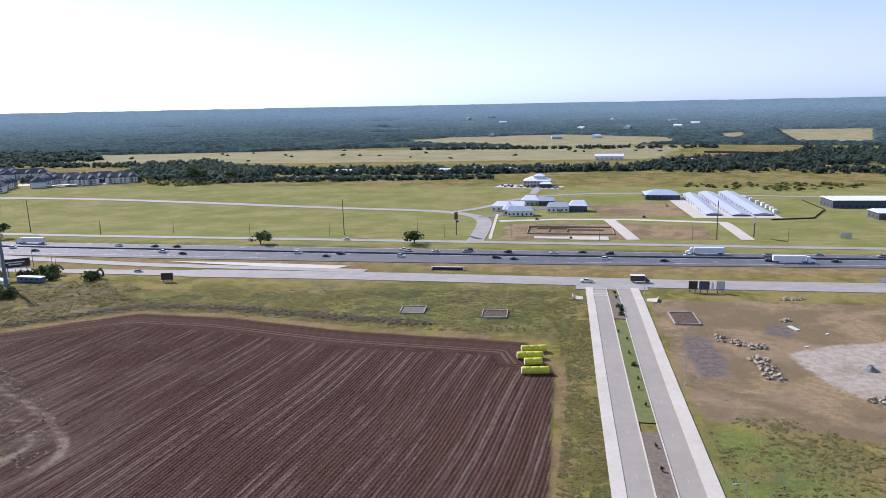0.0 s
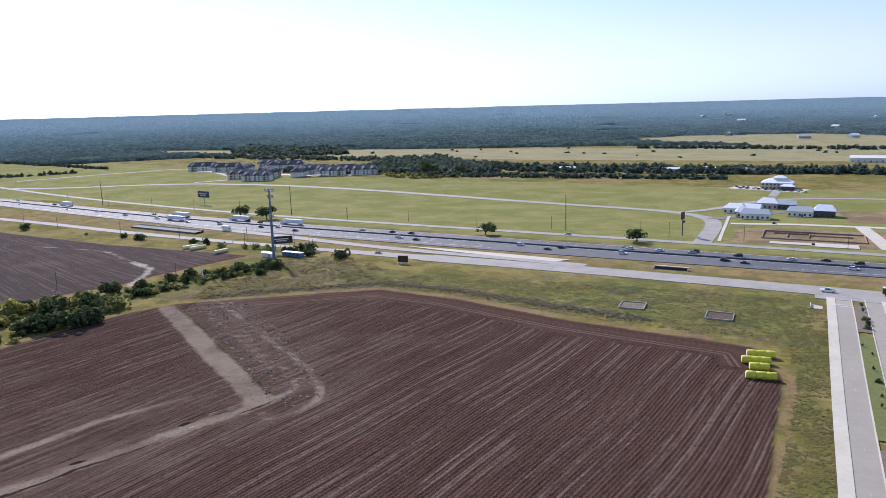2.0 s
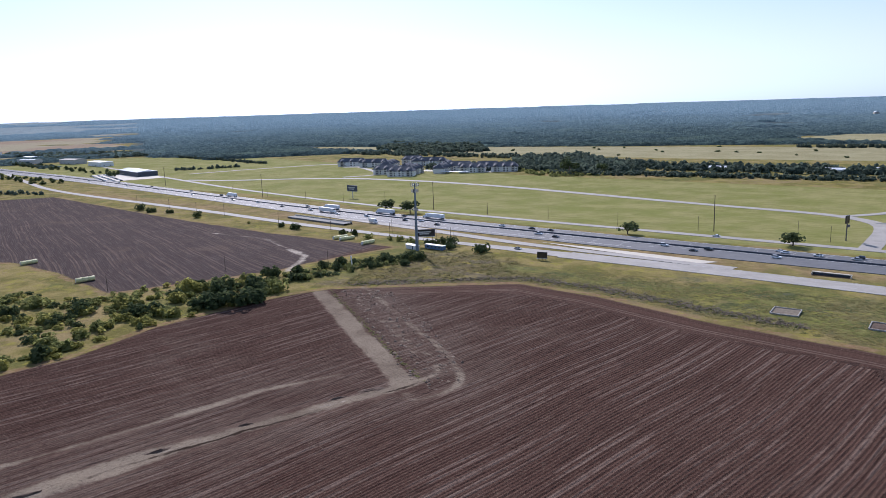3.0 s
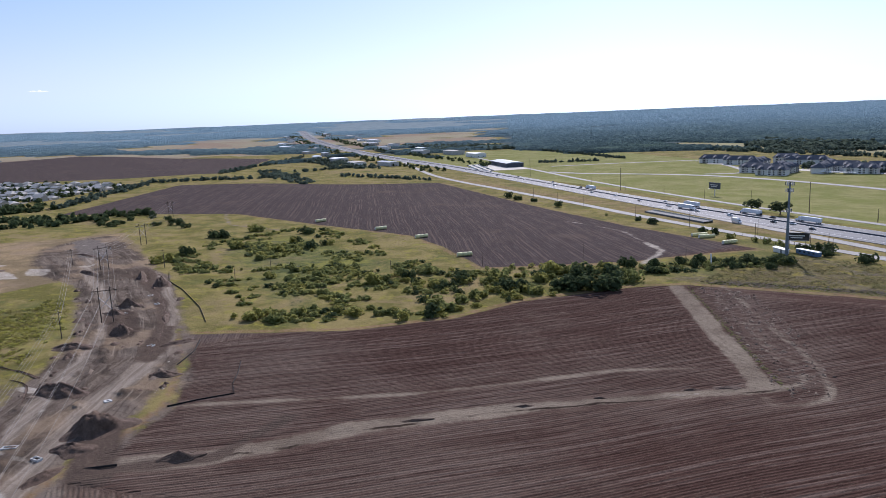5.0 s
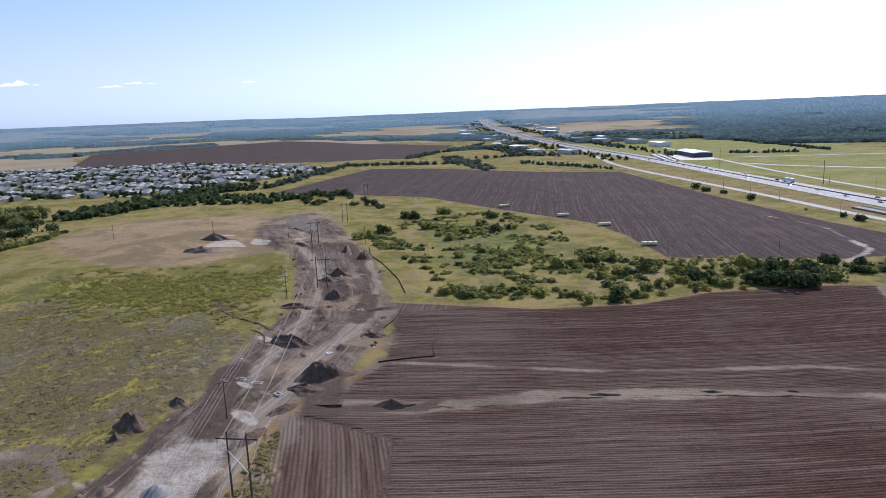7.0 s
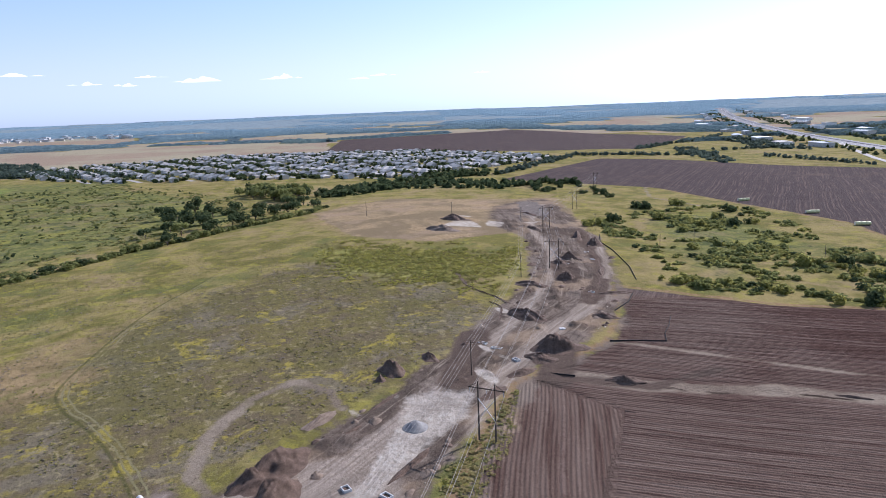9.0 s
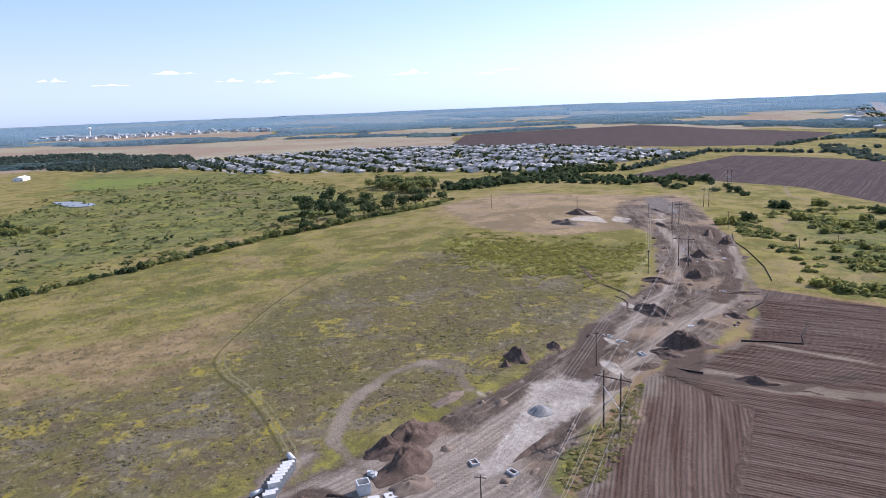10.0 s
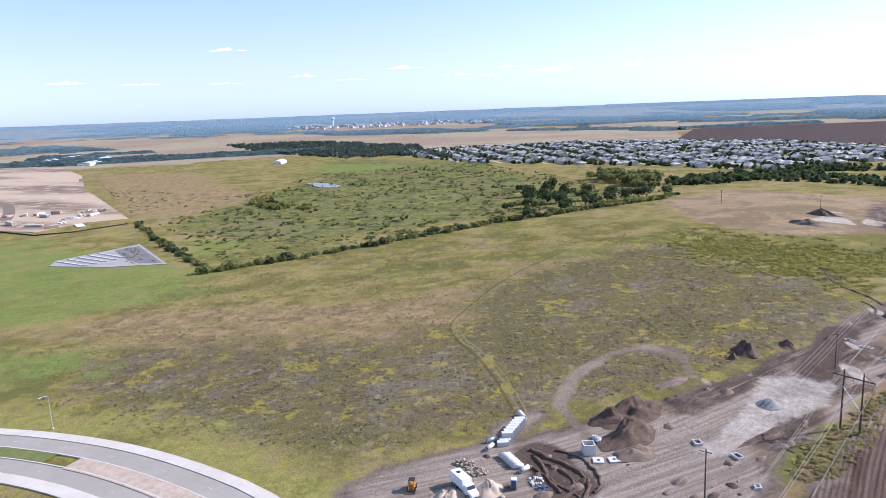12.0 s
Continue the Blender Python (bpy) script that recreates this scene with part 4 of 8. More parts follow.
    "puddle": plain("milky_puddle", (0.46, 0.42, 0.35), (0.58, 0.54, 0.46), 0.4, 0.6, spec=0.3),
})


# ---- plants ----
def crown(seed, lumps, count, leaf, spread=0.62, lump_r=(0.34, 0.55), flat=0.8, core=True, base=0.0, lie=0.0):
    """Leaves in clumps, about one metre in radius, over the point (0, 0, base)."""
    rnd = random.Random(seed)
    s = Shape()
    blobs = []
    for k in range(lumps):
        a, d = rnd.uniform(0, 2 * math.pi), spread * math.sqrt(rnd.random())
        r = rnd.uniform(*lump_r)
        blobs.append((Vector((d * math.cos(a), d * math.sin(a), base + flat * rnd.uniform(0.35, 1.25) * (1 - 0.35 * d))), r))
    if core:
        for c, r in blobs:
            r *= 0.72
            vs = [c + Vector(p) * r for p in ((1, 0, 0), (0, 1, 0), (-1, 0, 0), (0, -1, 0), (0, 0, 0.9), (0, 0, -0.9))]
            s.add(vs, [(0, 1, 4), (1, 2, 4), (2, 3, 4), (3, 0, 4), (1, 0, 5), (2, 1, 5), (3, 2, 5), (0, 3, 5)])
    for k in range(count):
        c, r = blobs[rnd.randrange(lumps)]
        d = Vector((rnd.gauss(0, 1), rnd.gauss(0, 1), rnd.gauss(0.25, 1))).normalized()
        p = c + d * r * rnd.uniform(0.75, 1.12)
        p.z = max(p.z, base * 0.9 + 0.02)
        q = (d + Vector((rnd.gauss(0, 0.45), rnd.gauss(0, 0.45), rnd.gauss(0.2, 0.45)))).to_track_quat("Z", "Y")
        if lie:
            q = Vector((rnd.gauss(0, 0.35 * lie), rnd.gauss(0, 0.35 * lie), 1.0)).to_track_quat("Z", "Y")
        w, h = leaf * rnd.uniform(0.6, 1.35), leaf * rnd.uniform(0.5, 1.1)
        t = rnd.uniform(0, 6.3)
        ring = [(w * math.cos(t + g), h * math.sin(t + g), rnd.uniform(-0.2, 0.2) * leaf) for g in (0, 1.3, 2.9, 4.4)]
        s.add([p + q @ Vector(x) for x in ring], [(0, 1, 2, 3)])
    return s


def limbs(seed, r, h, spread):
    rnd = random.Random(seed)
    s = Shape().tube([(0, 0, -0.2), (0.03, 0.02, h * 0.45), (0.0, 0.05, h)], [r, r * 0.75, r * 0.5], 7)
    for k in range(5):
        a = 2 * math.pi * (k + rnd.random() * 0.6) / 5
        s.tube([(0, 0, h * 0.6), (spread * 0.3 * math.cos(a), spread * 0.3 * math.sin(a), h * 1.05), (spread * 0.7 * math.cos(a), spread * 0.7 * math.sin(a), h * rnd.uniform(1.25, 1.6))], [r * 0.45, r * 0.3, r * 0.12], 5)
    return s


BUSHES = {kind: [crown(10 + k, 6 + k, 300, 0.15, 0.7, (0.3, 0.5), 0.75, False).mesh("bush", M[mat]) for k in range(4)] for kind, mat in (("dark", "leaf_dark"), ("mid", "leaf_mid"), ("yellow", "leaf_yellow"))}
BUSH_LABEL = {"dark": "dark green rounded scrub bush in rough grass", "mid": "leafy green wild shrub in rough grass", "yellow": "yellow-green sunlit shrub in rough grass"}


def bush(x, y, r, kind="mid", tall=1.0, group="", seed=None):
    rnd = random.Random(int(x * 13 + y * 7))
    ob = new("bush", BUSHES[kind][rnd.randrange(4)])
    ob.matrix_world = on(x, y, rnd.uniform(0, 360), -0.1) @ Matrix.Diagonal((r * rnd.uniform(0.85, 1.15), r * rnd.uniform(0.85, 1.15), r * tall * rnd.uniform(0.8, 1.15), 1))
    return tagged(ob, BUSH_LABEL[kind], "bush", group)


TREE_TRUNK = [limbs(k, 0.075, 0.55, 0.75).mesh("tree", M["bark"], True) for k in range(3)]
TREE_CROWN = {kind: [crown(40 + k, 9 + k, 340, 0.13, 0.75, (0.28, 0.46), 0.72, False, base=0.5).mesh("crown", M[mat]) for k in range(3)] for kind, mat in (("dark", "leaf_dark"), ("mid", "leaf_mid"), ("yellow", "leaf_yellow"))}


def tree(x, y, r, kind="dark", label="dark green spreading tree on a grass verge", group="", tall=1.0):
    rnd = random.Random(int(x * 11 + y * 5))
    k = rnd.randrange(3)
    ob = new("tree", TREE_TRUNK[k])
    ob.matrix_world = on(x, y, rnd.uniform(0, 360)) @ Matrix.Diagonal((r, r, r * tall, 1))
    c = new("crown", TREE_CROWN[kind][rnd.randrange(3)])
    c.parent = ob
    return tagged(ob, label, "tree", group)


def scatter(line, count, seed, gap=0.0):
    """Random places inside an outline."""
    q, out = np.random.RandomState(seed), []
    xs, ys = [p[0] for p in line], [p[1] for p in line]
    for _ in range(40):
        x, y = q.uniform(min(xs), max(xs), 2 * count + 20), q.uniform(min(ys), max(ys), 2 * count + 20)
        inside = area(x, y, line) > 0
        for a, b in zip(x[inside].tolist(), y[inside].tolist()):
            if len(out) < count and not (gap and any(abs(a - c) < gap and abs(b - d) < gap for c, d in out)):
                out.append((a, b))
        if len(out) >= count:
            break
    return out


def clumped(places, scale, least, seed=0.0):
    """Those places that lie in the thick of a drifting pattern."""
    return [p for p in places if noise.noise(Vector((p[0] * scale, p[1] * scale, seed))) + 0.5 * noise.noise(Vector((p[0] * scale * 3, p[1] * scale * 3, seed + 5))) > least]


def leaf_stuff(name, label, category, places, mat, seed, leaves=22, leaf=0.33, core=True, lie=None):
    """Many plants too far or too many to count, as one mesh. places: x, y, radius, height."""
    rnd = random.Random(seed)
    kinds = [crown(seed * 31 + k, 3, leaves, leaf, 0.5, (0.4, 0.62), 0.8, core, 0.0, (1.0 if mat.startswith("weed") else 0.0) if lie is None else lie) for k in range(6)]
    kinds = [(np.array([tuple(p) for p in s.v]), s.f) for s in kinds]
    vs, fs, n = [], [], 0
    for x, y, r, h in places:
        kv, kf = kinds[rnd.randrange(6)]
        a = rnd.uniform(0, 6.28)
        ca, sa = math.cos(a), math.sin(a)
        z = float(land(x, y)) - 0.1 * h
        vs.append(np.stack([x + r * (kv[:, 0] * ca - kv[:, 1] * sa), y + r * (kv[:, 0] * sa + kv[:, 1] * ca), z + h * 0.72 * kv[:, 2]], 1))
        fs += [tuple(i + n for i in f) for f in kf]
        n += len(kv)
    me = bpy.data.meshes.new(name)
    me.from_pydata(np.concatenate(vs).tolist(), [], fs)
    me.materials.append(M[mat])
    return tagged(new(name, me), label, category, kind="stuff")


def canopy(name, label, lo, hi, a0, a1, mat, grain, lift, seed, skip):
    """A wide closed woodland: one uneven sheet of crowns over a ring sector, open where skip() says so."""
    rs = [lo]
    while rs[-1] < hi:
        rs.append(rs[-1] * (1 + grain / lo))
    az = np.radians(np.arange(a0, a1, math.degrees(grain / lo)))
    R, T = np.meshgrid(rs, az)
    q = np.random.RandomState(seed)
    R, T = R * (1 + q.uniform(-0.3, 0.3, R.shape) * grain / lo), T + q.uniform(-0.3, 0.3, T.shape) * grain / lo
    x, y = (-R * np.sin(T)).ravel(), (R * np.cos(T)).ravel()
    out = skip(x, y)
    out.reshape(T.shape)[:, 0] = 1.0
    crowns = q.uniform(0, 1, x.shape) ** 1.5
    broad = np.array([noise.noise(Vector((a * 0.012, b * 0.012, seed))) for a, b in zip(x, y)])
    z = land(x, y) + np.where(out > 0, -1.0, lift * (0.6 + 0.9 * crowns + 0.5 * broad))
    nr, na = len(rs), len(az)
    i = np.arange(nr * na).reshape(na, nr)
    f = np.stack([i[:-1, :-1], i[:-1, 1:], i[1:, 1:], i[1:, :-1]], -1).reshape(-1, 4)
    f = f[(out[f] <= 0).any(1)]
    me = bpy.data.meshes.new(name)
    me.from_pydata(np.stack([x, y, z], 1).tolist(), [], f[:, ::-1].tolist())
    me.materials.append(M[mat])
    me.polygons.foreach_set("use_smooth", [True] * len(me.polygons))
    return tagged(new(name, me), label, "woodland", kind="stuff")


# ---- highway, frontage roads, ramps ----
HW_S = offset_line(HW, 5.0)      # the barrier's line (the list runs from east to west, so left is south)
freeway = road("highway", "six-lane grey asphalt highway with a dark median barrier")
ribbon("carriageway", HW_S, -15.5, -0.6, M["highway"], freeway, 0.30)
ribbon("carriageway", HW_S, 0.6, 22.5, M["highway"], freeway, 0.30)
ribbon("median", HW_S, -0.6, 0.6, M["asphalt"], freeway, 0.32)
ribbon("barrier", HW_S, -0.25, 0.25, M["dark_wall"], freeway, 1.15, 0.95)
for d in (-14.6, -1.9, 1.9, 16.5):
    ribbon("edge_line", HW_S, d - 0.12, d + 0.12, M["paint"], freeway, 0.34, 0.03)


def dashes(name, line, offsets, parent, every=12.0, length=3.2, width=0.16, rise=0.345, mat="paint"):
    s = Shape()
    for d in offsets:
        pts = resample(offset_line(resample(line, 4.0), d), every / 4)
        for k in range(0, len(pts) - 1, 4):
            (ax, ay), (bx, by) = pts[k], pts[k + 1]
            l = math.hypot(bx - ax, by - ay) or 1
            nx, ny = -(by - ay) / l * width / 2, (bx - ax) / l * width / 2
            ex, ey = ax + (bx - ax) / l * length, ay + (by - ay) / l * length
            s.add([up(ax - nx, ay - ny, rise), up(ex - nx, ey - ny, rise), up(ex + nx, ey + ny, rise), up(ax + nx, ay + ny, rise)], [(0, 1, 2, 3)])
    ob = s.part(name, M[mat], parent)
    return tagged(ob, kind="stuff")


near_hw = [p for p in HW_S if -900 < p[0] < 420]
dashes("lane_dashes", near_hw, (-10.4, -6.1, 5.8, 9.5, 13.1), freeway)

south_front = road("frontage_road", "pale grey two-lane frontage road beside the highway")
FRONT_S = rounded([hw(900, 318), hw(150, 318), hw(60, 319), hw(-28, 325), hw(-110, 329), hw(-200, 329), hw(-285, 329), hw(-360, 330), hw(-450, 332), hw(-540, 339), hw(-620, 341), hw(-900, 352), hw(-1100, 400), hw(-1500, 500)], 2)
ribbon("pavement", [p for p in FRONT_S if p[0] > -150], -9.5, 9.5, M["oldroad"], south_front, 0.22)
ribbon("pavement", [p for p in FRONT_S if p[0] < -140], -4.2, 4.2, M["oldroad"], south_front, 0.20)
taper = Shape()
pts = [hw(-150 - k * 10, 329) for k in range(13)]
vs = []
for k in range(13):
    w = 9.5 - 5.3 * k / 12
    for d in (w, -4.2 if k == 12 else -9.5 + 5.3 * k / 12):
        vs.append(up(*hw(-147 - k * 10, 329 + d), 0.215))
taper.add(vs, [(2 * k + 1, 2 * k, 2 * k + 2, 2 * k + 3)[::-1] for k in range(12)]).part("taper", M["oldroad"], south_front)
for d in (-9.0, 9.0):
    ribbon("edge_line", [p for p in FRONT_S if p[0] > -140], d - 0.1, d + 0.1, M["faint_paint"], south_front, 0.26, 0.03)
dashes("lane_dashes", [p for p in FRONT_S if p[0] > -150], (-3.0, 3.0), south_front, 12, 3, 0.15, 0.265, "faint_paint")

ramp = road("exit_ramp", "pale concrete exit ramp leaving the highway")
RAMP = rounded([hw(-100, 341), hw(-150, 345), hw(-208, 347), hw(-242, 350), hw(-311, 359), hw(-393, 367), hw(-460, 376), hw(-540, 386)], 2)
ribbon("pavement", RAMP, -4.2, 4.2, M["oldroad"], ramp, 0.235)
gore = road("gore_slab", "pale concrete slab between ramp and road")
Shape().add([up(*hw(s0, n0), 0.27) for s0, n0 in ((-118, 345.5), (-112, 354), (-150, 357), (-190, 359), (-222, 358.5), (-190, 353), (-150, 348))], [(6, 5, 4, 3, 2, 1, 0)[::-1]]).part("slab", M["concrete"], gore)
ribbon("slab", [hw(140, 335), hw(160, 335)], -6.0, 6.0, M["asphalt"], gore, 0.24)
bridge = thing("drainage_wall", "long low grey concrete drainage wall beside the ramp", "retaining wall", kind="structure")
ribbon("wall", [hw(-384, 348), hw(-455, 352)], -4.0, 4.0, M["asphalt"], bridge, 1.2, 1.5)
ribbon("rail", [hw(-384, 348), hw(-455, 352)], -4.2, -3.8, M["concrete"], bridge, 2.0, 0.9)

north_front = road("frontage_road", "pale concrete frontage road on the far verge of the highway")
FRONT_N = rounded([hw(900, 421), hw(179, 423), hw(34, 427), hw(-100, 428), hw(-241, 430), hw(-340, 432), hw(-447, 440), hw(-640, 470), hw(-900, 525), hw(-1300, 610)], 2)
ribbon("pavement", FRONT_N, -3.6, 3.6, M["oldroad"], north_front, 0.2)
loop = road("loop_road", "pale grey two-lane road curving through mown fields")
LOOP_ROAD = rounded([hw(-54, 426), hw(-54, 455), hw(-55, 500), hw(-62, 535), hw(-85, 562), hw(-116, 577), hw(-195, 592), hw(-316, 618), hw(-460, 645), hw(-582, 652), hw(-690, 640), hw(-767, 600), hw(-830, 550), hw(-900, 530)], 2)
ribbon("pavement", LOOP_ROAD, -5.2, 5.8, M["oldroad"], loop, 0.19)
ribbon("pavement", rounded([hw(-90, 565), hw(-65, 600), hw(-51, 645), hw(-15, 685), hw(56, 705), hw(160, 690), hw(276, 665), hw(500, 630)], 2), -4.0, 4.0, M["oldroad"], loop, 0.195)
ribbon("pavement", rounded([hw(-707, 648), hw(-680, 690), hw(-720, 730), hw(-898, 828), hw(-939, 739), hw(-967, 671), hw(-990, 590)], 2), -4.0, 4.0, M["oldroad"], loop, 0.2)

# ---- the divided road ----
DIVIDED = rounded([hw(21.4, 309), hw(21.4, 200), (45, 131), (34, 66), (22, 0), (2, -62), (-28, -112), (-43, -145), (-47.5, -175), (-48, -202), (-43, -235), (-25, -290), (10, -350)], 2)
boulevard = road("divided_road", "new divided road with pale concrete kerbs and pavements")
NS = DIVIDED
ribbon("pavement_west", NS, -11.2, -8.5, M["concrete"], boulevard, 0.30, 0.4, 4)
ribbon("kerb_west", NS, -8.5, -8.1, M["concrete"], boulevard, 0.30, 0.4, 4)
ribbon("roadway_west", NS, -8.1, -2.5, M["street"], boulevard, 0.16, 0.4, 4)
ribbon("kerb_inner_west", NS, -2.5, -2.15, M["concrete"], boulevard, 0.31, 0.4, 4)
ribbon("kerb_inner_east", NS, 2.15, 2.5, M["concrete"], boulevard, 0.31, 0.4, 4)
ribbon("roadway_east", NS, 2.5, 8.1, M["street"], boulevard, 0.16, 0.4, 4)
ribbon("kerb_east", NS, 8.1, 8.5, M["concrete"], boulevard, 0.30, 0.4, 4)
ribbon("pavement_east", NS, 8.5, 11.6, M["concrete"], boulevard, 0.30, 0.4, 4)
inner = resample(NS, 4)
ribbon("median_turf", [p for p in inner if 161 < p[1] < 249], -2.15, 2.15, M["turf"], boulevard, 0.27, 0.3, 4, "mown green turf")
ribbon("median_turf", [p for p in inner if -260 < p[1] < -203], -2.15, 2.15, M["turf"], boulevard, 0.27, 0.3, 4, "mown green turf")
ribbon("median_bed", [p for p in inner if 100 < p[1] < 160], -2.15, 2.15, M["mulch"], boulevard, 0.26, 0.3, 4, "dry mulch bed")
ribbon("median_bed", [p for p in inner if 250 < p[1] < 294], -2.15, 2.15, M["mulch"], boulevard, 0.26, 0.3, 4, "dry mulch bed")
ribbon("median_sand", [p for p in inner if -202 < p[1] < -100], -2.15, 2.9, M["sand"], boulevard, 0.285, 0.3, 4, "bare pale sand bed")
dashes("lane_dashes", [p for p in inner if p[1] < 285], (-5.3, 5.3), boulevard, 14, 1.6, 0.10, 0.175, "faint_paint")
for n in (294, 297):
    ribbon("stop_line", [hw(13, n), hw(19, n)], -0.15, 0.15, M["paint"], boulevard, 0.20, 0.05, 2)
mouth = road("junction", "worn asphalt mouth of the divided road")
ribbon("asphalt", [hw(6, 309), hw(37, 309)], -3.5, 4, M["oldroad"], mouth, 0.235, 0.4, 4)


def street_lamp(x, y, turn, h=9.0):
    e = thing("street_lamp", "slim galvanised street lamp beside the divided road", "street lamp", on(x, y, turn), "street lamps along the road")
    Shape().rod((0, 0, -0.2), (0, 0, 0.3), 0.35, 0.3, 8).part("base", M["concrete"], e)
    Shape().rod((0, 0, 0.2), (0, 0, h), 0.11, 0.06, 8).part("pole", M["steel"], e)
    Shape().tube([(0, 0, h - 0.1), (0.9, 0, h + 0.35), (2.2, 0, h + 0.45)], 0.045, 6).part("arm", M["steel"], e)
    Shape().box((2.5, 0, h + 0.43), (0.8, 0.3, 0.12)).part("lamp_head", M["steel"], e)
    return e


lamp = street_lamp(-58.5, -222, 10)
for x, y, t in ((68.5, 189, 190), (85.5, 290, 200), (56, 120, 190)):
    put_copy(lamp, x, y, t)

BUSH_ROW = ((69, 267, 1.5), (67, 256, 1.6), (68.4, 262, 1.2), (58, 204, 1.1), (59, 214, 0.6), (56, 193, 0.5), (54.3, 186, 0.5), (53, 175, 0.5), (61, 236, 0.5), (62, 228, 0.5), (49, 152, 0.5), (47, 141, 0.6), (71, 280, 0.7), (72, 287, 0.8))
for x, y, r in BUSH_ROW:
    if r > 1.0:
        bush(x, y, r, "dark", 1.2)
    else:
        tree(x, y, r * 0.85, "dark", "young staked tree in the road's median", "young median trees", 1.9)


def hollow(name, label, x, y, w, d, turn, mat_in="mud"):
    """A shallow basin framed by a pale kerb."""
    e = thing(name, label, "basin", on(x, y, turn))
    for cx, cy, sx, sy in ((0, d / 2, w, 0.35), (0, -d / 2, w, 0.35), (w / 2, 0, 0.35, d - 0.35), (-w / 2, 0, 0.35, d - 0.35)):
        Shape().box((cx, cy, 0.2), (sx, sy, 0.8)).part("kerb", M["oldroad"], e)
    s = Shape()
    n = 10
    rnd = random.Random(3)
    vs = [((i / n - 0.5) * (w - 0.6), (j / n - 0.5) * (d - 0.6), 0.22 + rnd.uniform(0, 0.12)) for j in range(n + 1) for i in range(n + 1)]
    s.add(vs, [(j * (n + 1) + i, j * (n + 1) + i + 1, (j + 1) * (n + 1) + i + 1, (j + 1) * (n + 1) + i) for j in range(n) for i in range(n)])
    s.part("gravel_bed", M[mat_in], e)
    return e


hollow("filter_basin", "sunken filter basin with grey gravel in a pale kerb", -12.3, 269, 9.5, 9.5, -6, "mulch")
hollow("filter_basin", "sunken filter basin with dark gravel in a pale kerb", 19.5, 261, 9.5, 9.5, -8)
hollow("filter_basin", "raised filter basin with dark soil in a pale wooden kerb", 89, 250.5, 9.0, 14.5, -8)


def headwall(x, y, turn):
    e = thing("culvert_headwall", "white concrete culvert headwall with sloping apron", "headwall", on(x, y, turn))
    Shape().box((0, 1.6, 0.4), (6.0, 0.4, 1.3)).part("wall", M["concrete"], e)
    Shape().add([(-3, 1.6, 0.35), (3, 1.6, 0.35), (2.2, -2.6, 0.12), (-2.2, -2.6, 0.12), (-3, 1.6, -0.4), (3, 1.6, -0.4), (2.2, -2.6, -0.4), (-2.2, -2.6, -0.4)],
                [(0, 3, 2, 1), (0, 1, 5, 4), (1, 2, 6, 5), (2, 3, 7, 6), (3, 0, 4, 7)]).part("apron", M["concrete"], e)
    # solid black cylinder in place of the shaded pipe opening
    Shape().rod((-0.0, 1.35, 0.55), (0, 1.9, 0.55), 0.5, 0.5, 12).part("pipe_mouth", M["black"], e)


headwall(55.5, 284, 80)
headwall(85.5, 277, -110)

# box culvert under the frontage road: a dark mouth with a pale lip
cul = thing("culvert_mouth", "dark wide box culvert mouth under a pale lip in the verge", "culvert", on(*hw(-58, 347), -10))
# this dark wall is the shade of the culvert's inside, put in as colour
Shape().box((0, 1.5, 0.5), (16, 0.5, 1.6)).part("back_wall", M["dark_wall"], cul)
Shape().box((0, 1.1, 1.45), (17, 1.4, 0.3)).part("lip", M["concrete"], cul)
for k in (-8.2, 8.2):
    Shape().box((k, 0.2, 0.5), (0.4, 2.4, 1.4)).part("wing_wall", M["concrete"], cul)
Shape().box((0, 0.2, 0.12), (15.8, 2.2, 0.12)).part("floor", M["mud"], cul)


# ---- vehicles ----
def loft(s, sections, slot=0):
    """Skin over cross-sections (x, half width at foot, half width at top, foot z, top z) along x."""
    vs = []
    for x, wf, wt, zf, zt in sections:
        vs += [(x, -wf, zf), (x, wf, zf), (x, wt, zt), (x, -wt, zt)]
    fs = []
    for k in range(len(sections) - 1):
        o, p = 4 * k, 4 * k + 4
        fs += [(o, o + 1, p + 1, p), (o + 1, o + 2, p + 2, p + 1), (o + 2, o + 3, p + 3, p + 2), (o + 3, o, p, p + 3)]
    e = 4 * (len(sections) - 1)
    fs += [(0, 3, 2, 1), (e, e + 1, e + 2, e + 3)]
    return s.add(vs, [f[::-1] for f in fs], slot)


def wheels(e, xs, y, r=0.34, w=0.24, rims=True):
    for x in xs:
        for sy in (-y, y):
            t = Shape().rod((x, sy - w / 2, r), (x, sy + w / 2, r), r, r, 14).part("wheel", M["rubber"], e)
            if rims:
                Shape().rod((x, sy - w / 2 - 0.01, r), (x, sy + w / 2 + 0.01, r), r * 0.58, r * 0.58, 10).part("rim", M["steel"], t)


PAINT_WORD = {"white": "white", "silver": "silver grey", "black": "black", "blue": "dark blue", "red": "dark red"}


def car(colour, body="sedan", where=None, label="", far=False):
    e = thing("pickup_truck" if body == "pickup" else "car", label or f"{PAINT_WORD[colour]} {body if body != 'pickup' else 'pickup truck'} on the highway", "pickup truck" if body == "pickup" else "car", where, "traffic on the highway")
    p = M["paint_" + colour]
    if body == "sedan":
        L, H, base = 4.8, 0.88, [(-2.4, 0.80, 0.76, 0.35, 0.78), (-2.25, 0.90, 0.84, 0.25, 0.92), (-0.9, 0.92, 0.86, 0.22, 0.95), (1.0, 0.92, 0.86, 0.22, 0.93), (2.15, 0.88, 0.80, 0.25, 0.78), (2.4, 0.78, 0.74, 0.35, 0.68)]
